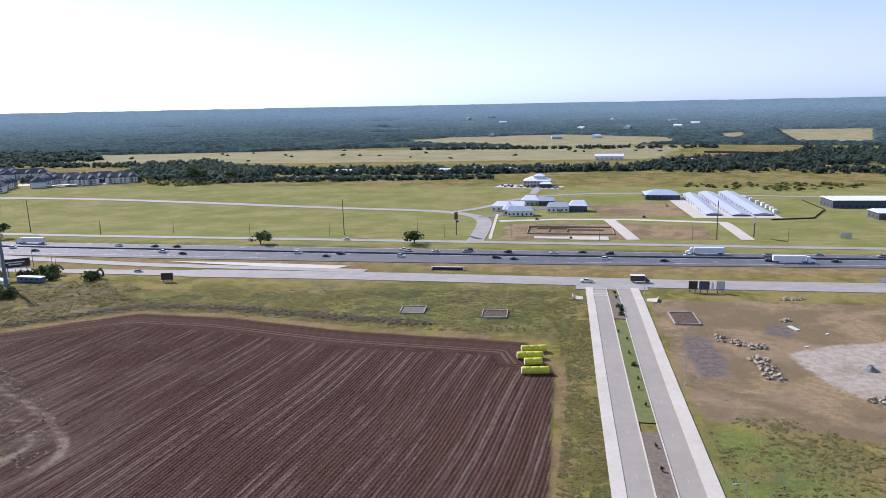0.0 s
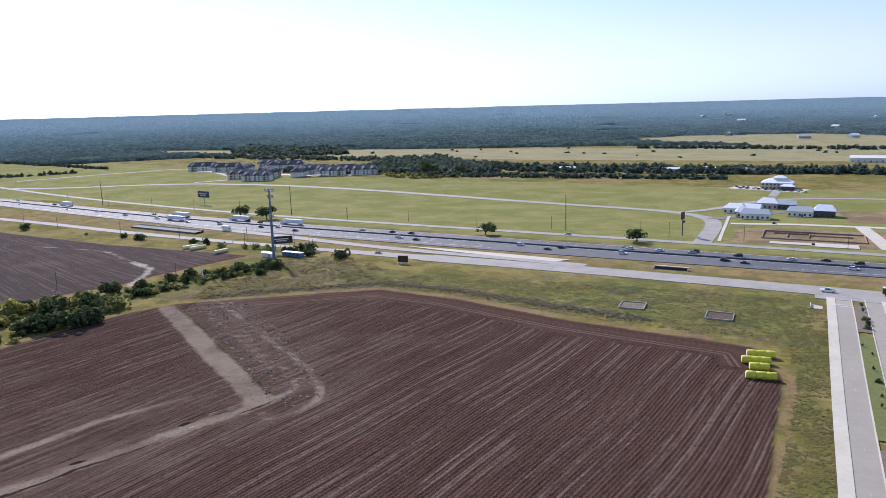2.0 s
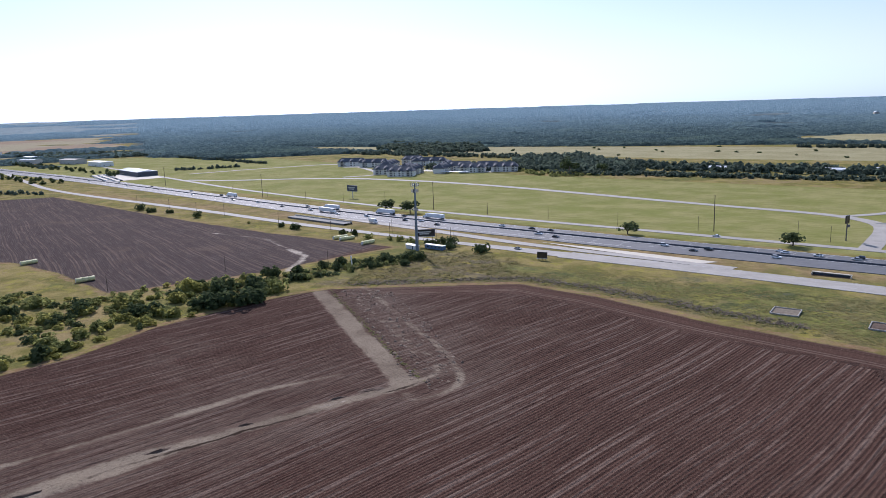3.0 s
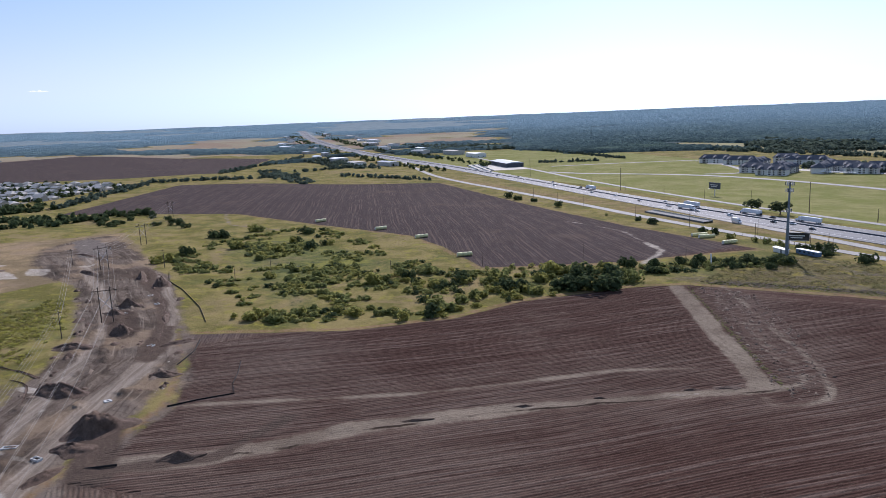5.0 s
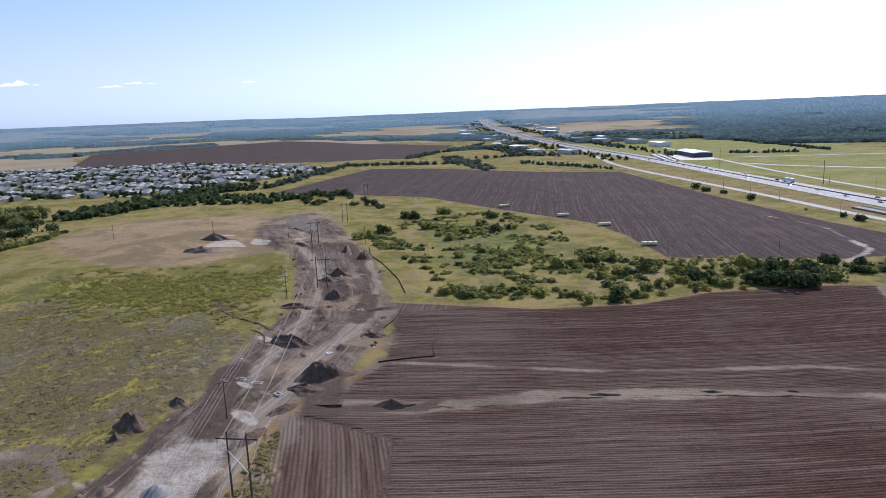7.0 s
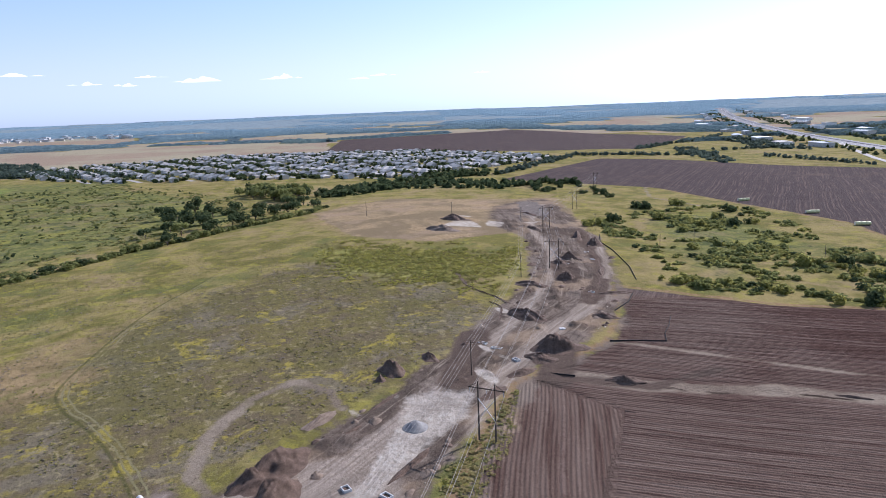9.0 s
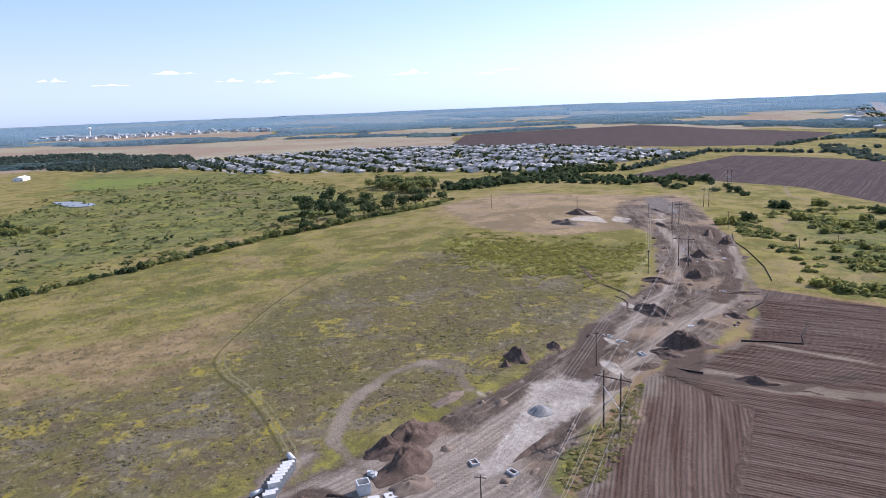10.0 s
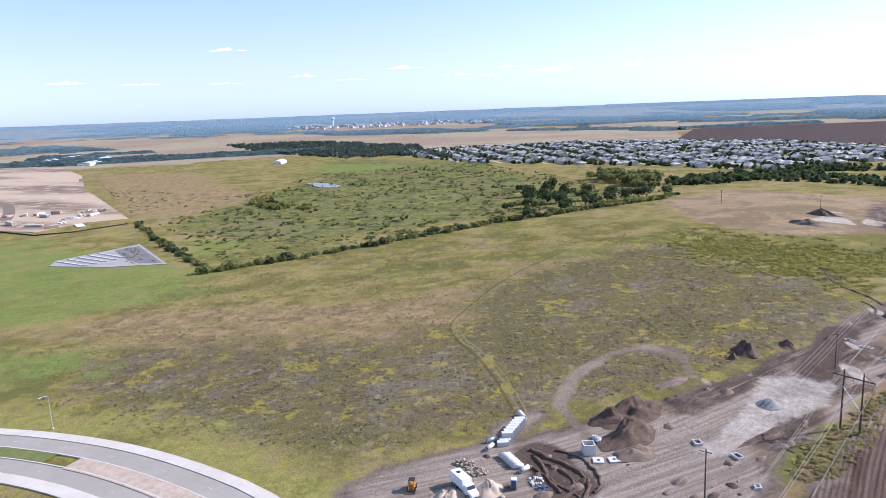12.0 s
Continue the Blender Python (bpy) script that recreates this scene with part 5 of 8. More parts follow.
        cab = [(-1.9, 0.78, 0.72, 0.90, 0.94), (-1.1, 0.80, 0.62, 0.90, 1.42), (0.35, 0.80, 0.62, 0.90, 1.44), (1.15, 0.80, 0.74, 0.90, 0.95)]
        top = [(-1.05, 0.60, 0.58, 1.42, 1.46), (0.30, 0.60, 0.58, 1.44, 1.48)]
    elif body == "SUV":
        base = [(-2.4, 0.86, 0.84, 0.4, 1.05), (-2.3, 0.94, 0.90, 0.32, 1.12), (1.0, 0.95, 0.90, 0.3, 1.1), (2.25, 0.92, 0.85, 0.35, 1.0), (2.45, 0.84, 0.78, 0.45, 0.85)]
        cab = [(-2.35, 0.86, 0.80, 1.08, 1.12), (-2.0, 0.86, 0.70, 1.08, 1.72), (0.35, 0.86, 0.70, 1.08, 1.76), (1.2, 0.86, 0.80, 1.08, 1.14)]
        top = [(-1.95, 0.69, 0.66, 1.72, 1.78), (0.30, 0.69, 0.66, 1.76, 1.81)]
    else:
        base = [(-2.9, 0.92, 0.92, 0.5, 1.1), (-0.95, 0.96, 0.92, 0.42, 1.12), (1.2, 0.96, 0.92, 0.42, 1.14), (2.7, 0.94, 0.88, 0.45, 1.1), (2.95, 0.88, 0.82, 0.5, 0.95)]
        cab = [(-0.95, 0.88, 0.84, 1.1, 1.14), (-0.85, 0.88, 0.74, 1.1, 1.82), (0.75, 0.88, 0.74, 1.1, 1.84), (1.45, 0.88, 0.82, 1.1, 1.16)]
        top = [(-0.80, 0.73, 0.70, 1.82, 1.87), (0.70, 0.73, 0.70, 1.84, 1.89)]
    loft(Shape(), base).part("body", p, e)
    loft(Shape(), cab).part("glazing", M["glass"], e, "dark tinted windows")
    loft(Shape(), top).part("roof", p, e)
    if body == "pickup":
        Shape().box((-1.9, 0, 1.115), (1.7, 1.5, 0.03)).part("load_bed", M["black"], e)
    wheels(e, (-1.45, 1.45) if body != "pickup" else (-1.8, 1.85), 0.84, rims=not far)
    x = base[-1][0]
    for sy in () if far else (-0.6, 0.6):
        Shape().box((x - 0.02, sy, base[-1][4] - 0.08), (0.08, 0.3, 0.12)).part("headlight", M["precast"], e)
        Shape().box((base[0][0] + 0.0, sy, base[0][4] - 0.1), (0.06, 0.25, 0.14)).part("tail_light", M["paint_red"], e)
    return e


def lorry(colour="white", trailer="white", where=None, label="white articulated lorry with a box trailer on the highway"):
    e = thing("lorry", label, "lorry", where, "lorries on the highway")
    Shape().box((-3.6, 0, 2.55), (15.8, 2.55, 2.85)).part("trailer", M["paint_" + trailer], e)
    Shape().box((-3.6, 0, 1.05), (15.0, 1.0, 0.18)).part("chassis", M["black"], e)
    loft(Shape(), [(5.0, 1.2, 1.15, 0.9, 3.7), (6.2, 1.2, 1.1, 0.8, 3.6), (6.9, 1.2, 1.0, 0.7, 2.3), (8.6, 1.05, 0.9, 0.7, 1.8), (8.9, 1.0, 0.85, 0.8, 1.5)]).part("cab", M["paint_" + colour], e)
    loft(Shape(), [(6.25, 1.08, 1.0, 2.4, 3.35), (6.75, 1.08, 1.0, 2.4, 2.9)]).part("windscreen", M["glass"], e)
    wheels(e, (-10.3, -9.0, 3.6, 4.9, 7.9), 1.05, 0.5, 0.35)
    return e


def van_truck(mat, where, label):
    e = thing("box_truck", label, "truck", where)
    Shape().box((-1.2, 0, 2.05), (6.2, 2.4, 2.5)).part("cargo_box", M[mat], e)
    Shape().box((-1.2, 0, 3.36), (6.3, 2.5, 0.14)).part("box_roof", M["paint_white"], e)
    loft(Shape(), [(2.0, 1.1, 1.0, 0.6, 2.5), (2.9, 1.1, 0.95, 0.5, 2.4), (3.4, 1.05, 0.95, 0.5, 1.5), (4.2, 0.95, 0.85, 0.55, 1.2)]).part("cab", M[mat], e)
    loft(Shape(), [(2.95, 0.98, 0.93, 1.55, 2.3), (3.32, 0.98, 0.93, 1.55, 1.7)]).part("windscreen", M["glass"], e)
    wheels(e, (-3.0, 3.1), 0.95, 0.45, 0.3)
    return e


def hw_pose(s, n, east=True, lift=0.3):
    """On the highway, s along it, n the distance north of its barrier, following its bend."""
    x, y = hw(s, 388)
    k = min(range(len(HW_S)), key=lambda i: (HW_S[i][0] - x) ** 2 + (HW_S[i][1] - y) ** 2 * 0.02)
    k = max(1, min(len(HW_S) - 2, k))
    (ax, ay), (bx, by) = HW_S[k], HW_S[k - 1] if HW_S[k - 1][0] > x >= HW_S[k][0] else HW_S[k + 1]
    t = (x - ax) / (bx - ax) if abs(bx - ax) > 1e-6 else 0
    y = ay + (by - ay) * t
    (px, py), (qx, qy) = HW_S[k + 1], HW_S[k - 1]
    l = math.hypot(qx - px, qy - py)
    ux, uy = (qx - px) / l, (qy - py) / l
    x, y = x - uy * n, y + ux * n
    return pose(*up(x, y, lift), 0, 0, math.degrees(math.atan2(uy, ux)) + (0 if east else 180))


# colour, body, metres along the highway, lane north (+) or south (-) of the barrier
TRAFFIC = (("white", "sedan", -93, 11), ("white", "sedan", -89.5, 7.8), ("white", "sedan", -73, 7.8), ("black", "SUV", -54, 11.5), ("silver", "sedan", -55, 7.6), ("black", "SUV", -31, 7.8), ("white", "sedan", -5, 7.8),
           ("black", "sedan", 11, 11), ("black", "SUV", 26, 7.8), ("white", "pickup", 68, 4), ("silver", "SUV", 109, 7.8), ("silver", "sedan", 136, 11), ("silver", "SUV", 166, 7.8), ("white", "sedan", -277, 7.8),
           ("black", "sedan", -252, 7.8), ("black", "sedan", -237, 7.8))
TRAFFIC_S = (("white", "SUV", -90, -8), ("black", "SUV", -36, -8), ("black", "sedan", -26, -11.4), ("white", "SUV", 23, -8), ("black", "sedan", 53, -11.4), ("black", "SUV", 106, -8), ("black", "sedan", 138, -8), ("black", "sedan", -321, -11.4),
             ("white", "pickup", -237, -8), ("black", "sedan", -222, -11.4), ("white", "SUV", -153, -4), ("black", "sedan", -133, -11.4), ("black", "SUV", -127, -4), ("white", "SUV", -343, -4), ("black", "sedan", -356, -8))
TRAFFIC_W = (("white", "SUV", -398, -8), ("black", "sedan", -372, 7.8), ("black", "SUV", -388, 11), ("white", "sedan", -430, -11), ("white", "pickup", -470, -8), ("silver", "sedan", -495, 7.8), ("black", "sedan", -512, -8), ("white", "SUV", -560, -4),
             ("silver", "sedan", -600, -8), ("black", "SUV", -655, 7.8), ("white", "sedan", -690, -8), ("white", "SUV", -735, 11), ("silver", "sedan", -790, -4), ("black", "sedan", -840, 7.8), ("white", "sedan", -880, -8), ("white", "SUV", -950, 7.8), ("silver", "SUV", -1020, -8))
made = {}
for colour, body, s, n in TRAFFIC + TRAFFIC_S + TRAFFIC_W:
    m = hw_pose(s, n, n < 0)
    if (colour, body) in made:
        copy_thing(made[colour, body], m)
    else:
        made[colour, body] = car(colour, body, m)
first = lorry("white", "white", hw_pose(76, 11.2, False))
copy_thing(first, hw_pose(118, -11.2, True))
copy_thing(first, hw_pose(-345, 11.2, False))
copy_thing(first, hw_pose(-398, 11.2, False))
copy_thing(first, hw_pose(-445, -8.0, True))
copy_thing(first, hw_pose(-462, 7.8, False))
copy_thing(first, hw_pose(-640, 11.2, False))
van_truck("paint_white", pose(*up(*hw(-372, 363), 0.25), 0, 0, -16), "white box truck descending the exit ramp")
van_truck("paint_black", pose(*up(*hw(35, 322), 0.22), 0, 0, -10), "black box truck with a white roof on the frontage road")
car("white", "pickup", pose(*up(*hw(11, 320), 0.22), 0, 0, 170), "white pickup truck waiting on the frontage road")
copy_thing(made["silver", "sedan"], pose(*up(*hw(-220, 329), 0.2), 0, 0, -10))
copy_thing(made["white", "sedan"], pose(*up(*hw(-137, 428), 0.2), 0, 0, 170))


# ---- poles, signs, the tower ----
def post(name, label, x, y, h, r, mat="pole", lean=0.0, group="wooden poles along the roads", arm=0.0):
    e = thing(name, label, "pole", on(x, y, -10), group)
    Shape().rod((0, 0, -0.5), (lean * h, 0, h), r, r * 0.65, 8).part("shaft", M[mat], e)
    if arm:
        Shape().box((lean * h, 0, h - 0.6), (0.12, arm, 0.14)).part("crossarm", M[mat], e)
        for k in (-0.45, 0, 0.45):
            Shape().rod((lean * h, k * arm, h - 0.53), (lean * h, k * arm, h - 0.25), 0.06, 0.04, 6).part("insulator", M["precast"], e)
    return e


N_POLES = ((-17, 468), (-76, 466), (-130, 468), (-187, 483), (-241, 490), (-410, 525), (-463, 533), (44, 441), (97, 428), (153, 424), (205, 410), (1, 449), (-375, 544), (-239, 485), (-521, 541), (-590, 560))
for x, y in N_POLES:
    post("utility_pole", "slim weathered wooden pole in the mown verge", x, y, 9.5, 0.15)
TALL_POLES = ((-66, 465), (-298, 503), (168, 424), (-528, 541), (-760, 610))
for x, y in TALL_POLES:
    post("transmission_pole", "tall dark steel transmission pole in the field", x, y, 24, 0.32, "pole", -0.01, "tall transmission poles")
S_POLES = ((-228, 383), (-209, 368), (-371, 390), (-317, 385), (-258, 373), (-452, 413), (-491, 418), (-266, 388), (-197, 350), (-540, 430), (-600, 442))
for x, y in S_POLES:
    post("utility_pole", "weathered wooden pole beside the frontage road", x, y, 10, 0.16)
FIELD_POLES = ((-341, 69), (-304, 137), (-354, 92), (-293, 186), (-275, 242), (-231, 272))
for x, y in FIELD_POLES:
    post("utility_pole", "old wooden pole at the edge of the ploughed field", x, y, 8, 0.15)


def tower(x, y):
    e = thing("cell_tower", "tall blue-grey steel monopole with antenna racks", "tower", on(x, y, 20))
    h = 40.0
    Shape().rod((0, 0, -0.3), (0, 0, h), 0.95, 0.42, 16).part("mast", M["tower_blue"], e)
    for z, w, n in ((39.0, 2.6, 12), (35.4, 2.2, 9), (24.5, 1.6, 6)):
        for k in range(3):
            a, b = 2 * math.pi * k / 3, 2 * math.pi * (k + 1) / 3
            Shape().rod((w * math.cos(a), w * math.sin(a), z), (w * math.cos(b), w * math.sin(b), z), 0.09, 0.09, 6).part("rack_bar", M["steel"], e)
            Shape().rod((0, 0, z), (w * math.cos(a), w * math.sin(a), z), 0.08, 0.08, 6).part("rack_arm", M["steel"], e)
        for k in range(n):
            a = 2 * math.pi * (k + 0.5) / n
            r = w * (0.62 if k % 2 else 0.86)
            Shape().box((r * math.cos(a), r * math.sin(a), z + 0.2), (0.28, 0.45, 1.9), a).part("antenna", M["precast"] if k % 3 else M["dark_wall"], e)
    for z in (8, 16):
        Shape().rod((0, 0, z), (0, 0, z + 0.25), 0.95, 0.95, 16).part("collar", M["tower_blue"], e)
    return e


tower(-212.5, 332.5)
shed = thing("equipment_shed", "low white equipment shed under the tower", "shed", on(-219, 338, -20))
Shape().box((0, 0, 1.3), (9, 3.2, 2.6)).part("wall", M["white"], shed)
Shape().gable(9, 3.2, 2.6, 0.5).part("roof", M["roof_white"], shed)
Shape().box((2, -1.62, 1.05), (1.0, 0.06, 2.1)).part("door", M["dark_wall"], shed)
caravan = thing("office_trailer", "blue and white site trailer beside the tower", "trailer", on(-205, 341, -12))
Shape().box((0, 0, 1.7), (14, 3, 2.4)).part("body", M["blue"], caravan)
Shape().box((0, 0, 2.95), (14.2, 3.2, 0.16)).part("roof", M["roof_white"], caravan)
for k in (-4.5, -1.5, 1.5, 4.5):
    Shape().box((k, -1.52, 1.9), (1.2, 0.06, 0.8)).part("window", M["glass"], caravan)
for k in (-5, 5):
    Shape().box((k, 0, 0.25), (0.8, 2.2, 0.6)).part("footing", M["concrete"], caravan)


def billboard(x, y, turn, w, h, z, face, posts=1, label="dark roadside billboard on a steel column", bars=True):
    e = thing("billboard", label, "billboard", on(x, y, turn))
    for k in range(posts):
        px = 0 if posts == 1 else (k / (posts - 1) - 0.5) * w * 0.7
        Shape().rod((px, 0, -0.4), (px, 0, z + h * 0.8), 0.4 if posts == 1 else 0.16, None, 10).part("column", M["steel"] if posts == 1 else M["pole"], e)
    b = Shape().box((0, -0.35, z + h / 2), (w, 0.5, h)).part("panel", M["dark_wall"], e)
    Shape().box((0, -0.63, z + h / 2), (w * 0.96, 0.04, h * 0.92)).part("poster", M[face], b)
    if bars:
        for k, (bw, bz) in enumerate(((0.7, 0.62), (0.5, 0.36))):
            Shape().box((-w * 0.05, -0.67, z + h * bz), (w * bw, 0.03, h * 0.14)).part("lettering", M["precast"], b, "pale bars of unreadable writing")
    Shape().box((0, -0.95, z - 0.15), (w, 1.1, 0.08)).part("catwalk", M["steel"], e)
    return e


billboard(-426, 562, -10, 14.5, 6.0, 7.0, "dark_wall", 1, "dark blue roadside billboard on a steel column in the field")
billboard(-218, 352, 30, 12, 4.4, 6.0, "paint_black", 2, "black and white advertising billboard near the tower")
billboard(-135, 335, 5, 5.6, 3.4, 1.2, "paint_black", 3, "plain black board on timber posts in the verge", False)
for x, face, w, label in ((106, "paint_black", 3.6, "black board on posts beside the junction"), (110.5, "dark_wall", 4.2, "open steel sign frame beside the junction"), (117, "steel", 3.2, "grey sign board beside the junction")):
    billboard(x, 290 - (x - 106) * 0.17, -8, w, 3.4, 1.6, face, 2, label, False)
flag = thing("banner_sign", "white feather banner beside the junction", "sign", on(113.6, 289, 0))
Shape().rod((0, 0, -0.2), (0, 0, 4.6), 0.05, 0.03, 6).part("pole", M["steel"], flag)
Shape().add([(0, 0, 0.8), (1.0, 0.04, 1.2), (0.95, 0.06, 4.0), (0, 0, 4.6), (0, 0.06, 0.8), (1.0, 0.1, 1.2), (0.95, 0.12, 4.0), (0, 0.06, 4.6)], [(0, 1, 2, 3), (7, 6, 5, 4), (0, 4, 5, 1), (1, 5, 6, 2), (2, 6, 7, 3)]).part("banner", M["paint_white"], flag)


def pylon(x, y, h, w, face, label):
    e = thing("pylon_sign", label, "sign", on(x, y, 60))
    Shape().rod((0, 0, -0.4), (0, 0, h * 0.72), 0.35, 0.3, 10).part("column", M["dark_wall"], e)
    Shape().box((0, 0, h * 0.85), (w, 0.6, h * 0.32)).part("sign_box", M[face], e)
    Shape().box((w * 0.35, 0, h * 0.58), (w * 0.9, 0.4, h * 0.1)).part("lower_panel", M["dark_wall"], e)


pylon(9, 457, 15, 3.6, "paint_black", "black pylon sign with a brown lower panel by the road bend")
pylon(193, 429, 13, 3.4, "paint_white", "white pylon sign on a dark column")
white_post = thing("marker_post", "leaning white marker post at the field corner", "post", on(-217, 274, 0))
Shape().add([(-0.25, -0.25, -0.3), (0.25, -0.25, -0.3), (0.25, 0.25, -0.3), (-0.25, 0.25, -0.3), (-0.6, -0.22, 5.6), (-0.1, -0.22, 5.6), (-0.1, 0.22, 5.6), (-0.6, 0.22, 5.6)], [(3, 2, 1, 0), (4, 5, 6, 7), (0, 1, 5, 4), (1, 2, 6, 5), (2, 3, 7, 6), (3, 0, 4, 7)]).part("shaft", M["paint_white"], white_post)
Shape().box((-0.35, 0, 5.65), (0.62, 0.55, 0.12)).part("cap", M["precast"], white_post)
for k in range(9):
    x, y = hw(-290 - k * 5, 325)
    if k % 4 != 3:
        post("fence_post", "short dark timber post by the frontage road", x, y, 1.6, 0.14, group="timber posts by the road")


# ---- buildings north of the highway ----
def windows(e, wall, w, d, z0, h, nx, ny, size, storeys=1):
    for st in range(storeys):
        z = z0 + st * h
        for k in range(nx):
            for sy in (-1, 1):
                Shape().box(((k + 0.5) / nx * w - w / 2, sy * (d / 2 + 0.02), z), (size[0], 0.08, size[1])).part("window", M["glass"], wall)
        for k in range(ny):
            for sx in (-1, 1):
                Shape().box((sx * (w / 2 + 0.02), (k + 0.5) / ny * d - d / 2, z), (0.08, size[0], size[1])).part("window", M["glass"], wall)


def block(name, label, x, y, turn, w, d, h, rise, wall, roof, nx=4, ny=2, hip=0.0, storeys=1, category="building", parent=None, off=(0, 0)):
    e = parent or thing(name, label, category, on(x, y, turn))
    wl = Shape().box((0, 0, h / 2 - 0.3), (w, d, h + 0.6)).part("wall", M[wall], e)
    rf = Shape().gable(w, d, h, rise, 0.6, hip).part("roof", M[roof], e)
    for q in (wl, rf):
        q.location = (*off, 0)
    windows(e, wl, w, d, 1.7, h / storeys, nx, ny, (1.4, 1.5), storeys)
    Shape().box((w * 0.1, -d / 2 - 0.03, 1.05), (1.1, 0.1, 2.1)).part("door", M["dark_wall"], wl)
    return e


o = block("office_building", "white single-storey office with pale metal roofs", 50, 580, -15, 16, 12, 4.2, 3.4, "white", "roof_white", 4, 3, 4)
block("", "", 0, 0, 0, 11, 10, 4.0, 3.0, "white", "roof_white", 3, 2, 0, parent=o, off=(12, 5))
o = block("office_building", "white single-storey office with a bluish metal roof", 61, 545, -8, 20, 11, 4.2, 3.2, "white", "roof_grey", 6, 2, 2)
block("", "", 0, 0, 0, 9, 9, 4.4, 3.4, "cream", "roof_white", 2, 2, 3, parent=o, off=(-9, 6))
o = block("office_building", "cream and dark office pair with white metal roofs", 78, 616, -12, 15, 13, 4.6, 3.8, "cream", "roof_white", 4, 3, 4)
block("", "", 0, 0, 0, 13, 10, 4.2, 2.8, "dark_wall", "roof_grey", 4, 2, 0, parent=o, off=(14, -2))
o = block("office_building", "white office with a dark clad wing and metal roof", 94, 566, -12, 17, 11, 4.2, 3.2, "white", "roof_grey", 5, 2, 2)
block("", "", 0, 0, 0, 14, 12, 5.0, 4.0, "dark_wall", "roof_white", 4, 3, 3, parent=o, off=(16, 3))
o = block("two_storey_house", "large two-storey white building with a tiered metal roof", 103, 757, -12, 28, 20, 6.5, 4.0, "cream", "roof_white", 8, 5, 8, 2)
block("", "", 0, 0, 0, 11, 8, 11.0, 2.2, "white", "roof_white", 3, 2, 4, parent=o, off=(2, 0))
block("", "", 0, 0, 0, 12, 9, 4.0, 2.0, "dark_wall", "roof_white", 3, 2, 3, parent=o, off=(10, -12))
car_cols = ("white", "silver", "black", "blue", "red")
parked = {}


def park(x, y, turn, colour, body="sedan"):
    if colour not in parked:
        parked[colour] = car(colour, body, on(x, y, turn, 0.25), f"{PAINT_WORD[colour]} parked {body} on a paved lot", True)
        parked[colour]["group"] = "parked cars"
    else:
        copy_thing(parked[colour], on(x, y, turn, 0.25))


lot = road("car_park", "pale concrete car park and drives beside the offices")
ribbon("slab", [(42, 513), (84, 516), (136, 508), (196, 484), (186, 420)], -4, 4, M["concrete"], lot, 0.2)
ribbon("slab", [(122, 510), (118, 428)], -4, 4, M["concrete"], lot, 0.21)
ribbon("slab", [(30, 535), (90, 592), (130, 600)], -5, 5, M["asphalt"], lot, 0.19)
ribbon("slab", [(62, 765), (125, 735)], -14, 14, M["concrete"], lot, 0.2)
ribbon("slab", [(100, 735), (90, 690)], -4, 4, M["oldroad"], lot, 0.21)
ribbon("slab", [(40, 555), (34, 505), (26, 440)], 3, 5, M["concrete"], lot, 0.22)
rnd = random.Random(5)
for k in range(22):
    a = k / 22
    park(66 + 60 * a + rnd.uniform(-1, 1), 764 - 30 * a - (k % 2) * 9, 60, car_cols[rnd.choice((0, 0, 1, 2, 2, 3, 4))])
for x, y, c in ((92, 592, 2), (97, 594, 1), (112, 592, 0), (118, 594, 2), (75, 580, 1), (70, 517, 2), (150, 518, 2), (188, 585, 1)):
    park(x, y, 80, car_cols[c])

# foundations on the building plot
for x, y, w, d, t in ((92, 435, 24, 11, -9), (70, 439, 24, 7, -9)):
    f = Shape().box((0, 0, 0.1), (w, d, 0.6)).thing("foundation_slab", M["concrete"], "fresh pale concrete foundation slab on bare soil", "slab", on(x, y, t))
trench = thing("footing_trench", "low brown formwork lines around a new building pad", "formwork", on(85, 462, -10))
for cx, cy, w, d in ((0, 15, 56, 0.5), (0, -12, 56, 0.5), (-28, 1.5, 0.5, 27), (28, 1.5, 0.5, 27), (-12, 8, 20, 0.4), (-14, 2, 0.4, 12), (-2, 2, 0.4, 12), (10, 4, 24, 0.4)):
    Shape().box((cx, cy, 0.35), (w, d, 0.9)).part("board", M["brick"], trench)

# self-storage rows: long sheds along one axis
for (ax, ay), (bx, by), w in (((226, 640), (203, 520), 11), ((244, 648), (221, 514), 13), ((263, 648), (238, 515), 14)):
    l = math.hypot(bx - ax, by - ay)
    e = thing("storage_shed", "long storage shed with pale metal roof and roller doors", "storage shed", on((ax + bx) / 2, (ay + by) / 2, math.degrees(math.atan2(ay - by, ax - bx))), "self-storage rows")
    wl = Shape().box((0, 0, 1.4), (l, w, 3.4)).part("wall", M["dark_wall"], e)
    Shape().gable(l, w, 3.0, 1.3, 0.4).part("roof", M["roof_grey"], e)
    for k in range(14):
        for sy in (-1, 1):
            Shape().box(((k + 0.5) / 14 * l - l / 2, sy * (w / 2 + 0.02), 1.2), (l / 14 * 0.75, 0.08, 2.4)).part("roller_door", M["roof_grey"], wl)
ribbon("slab", [(236, 650), (212, 505)], -28, 34, M["concrete"], lot, 0.17)
o = block("storage_office", "low building with a blue metal roof", 201, 643, -10, 30, 26, 4.5, 3.5, "dark_wall", "roof_blue", 6, 4, 10)
for k, (x, y) in enumerate(((267, 630), (266, 611), (263, 592), (257, 560), (250, 532), (265, 620), (260, 575), (254, 546))):
    c = thing("storage_container", "white steel storage container beside the sheds", "container", on(x + 4, y, 80), "white containers")
    Shape().box((0, 0, 1.35), (5, 2.6, 2.5)).part("body", M["paint_white"], c)
    for sx in (-2.4, 2.4):
        for sy in (-1.2, 1.2):
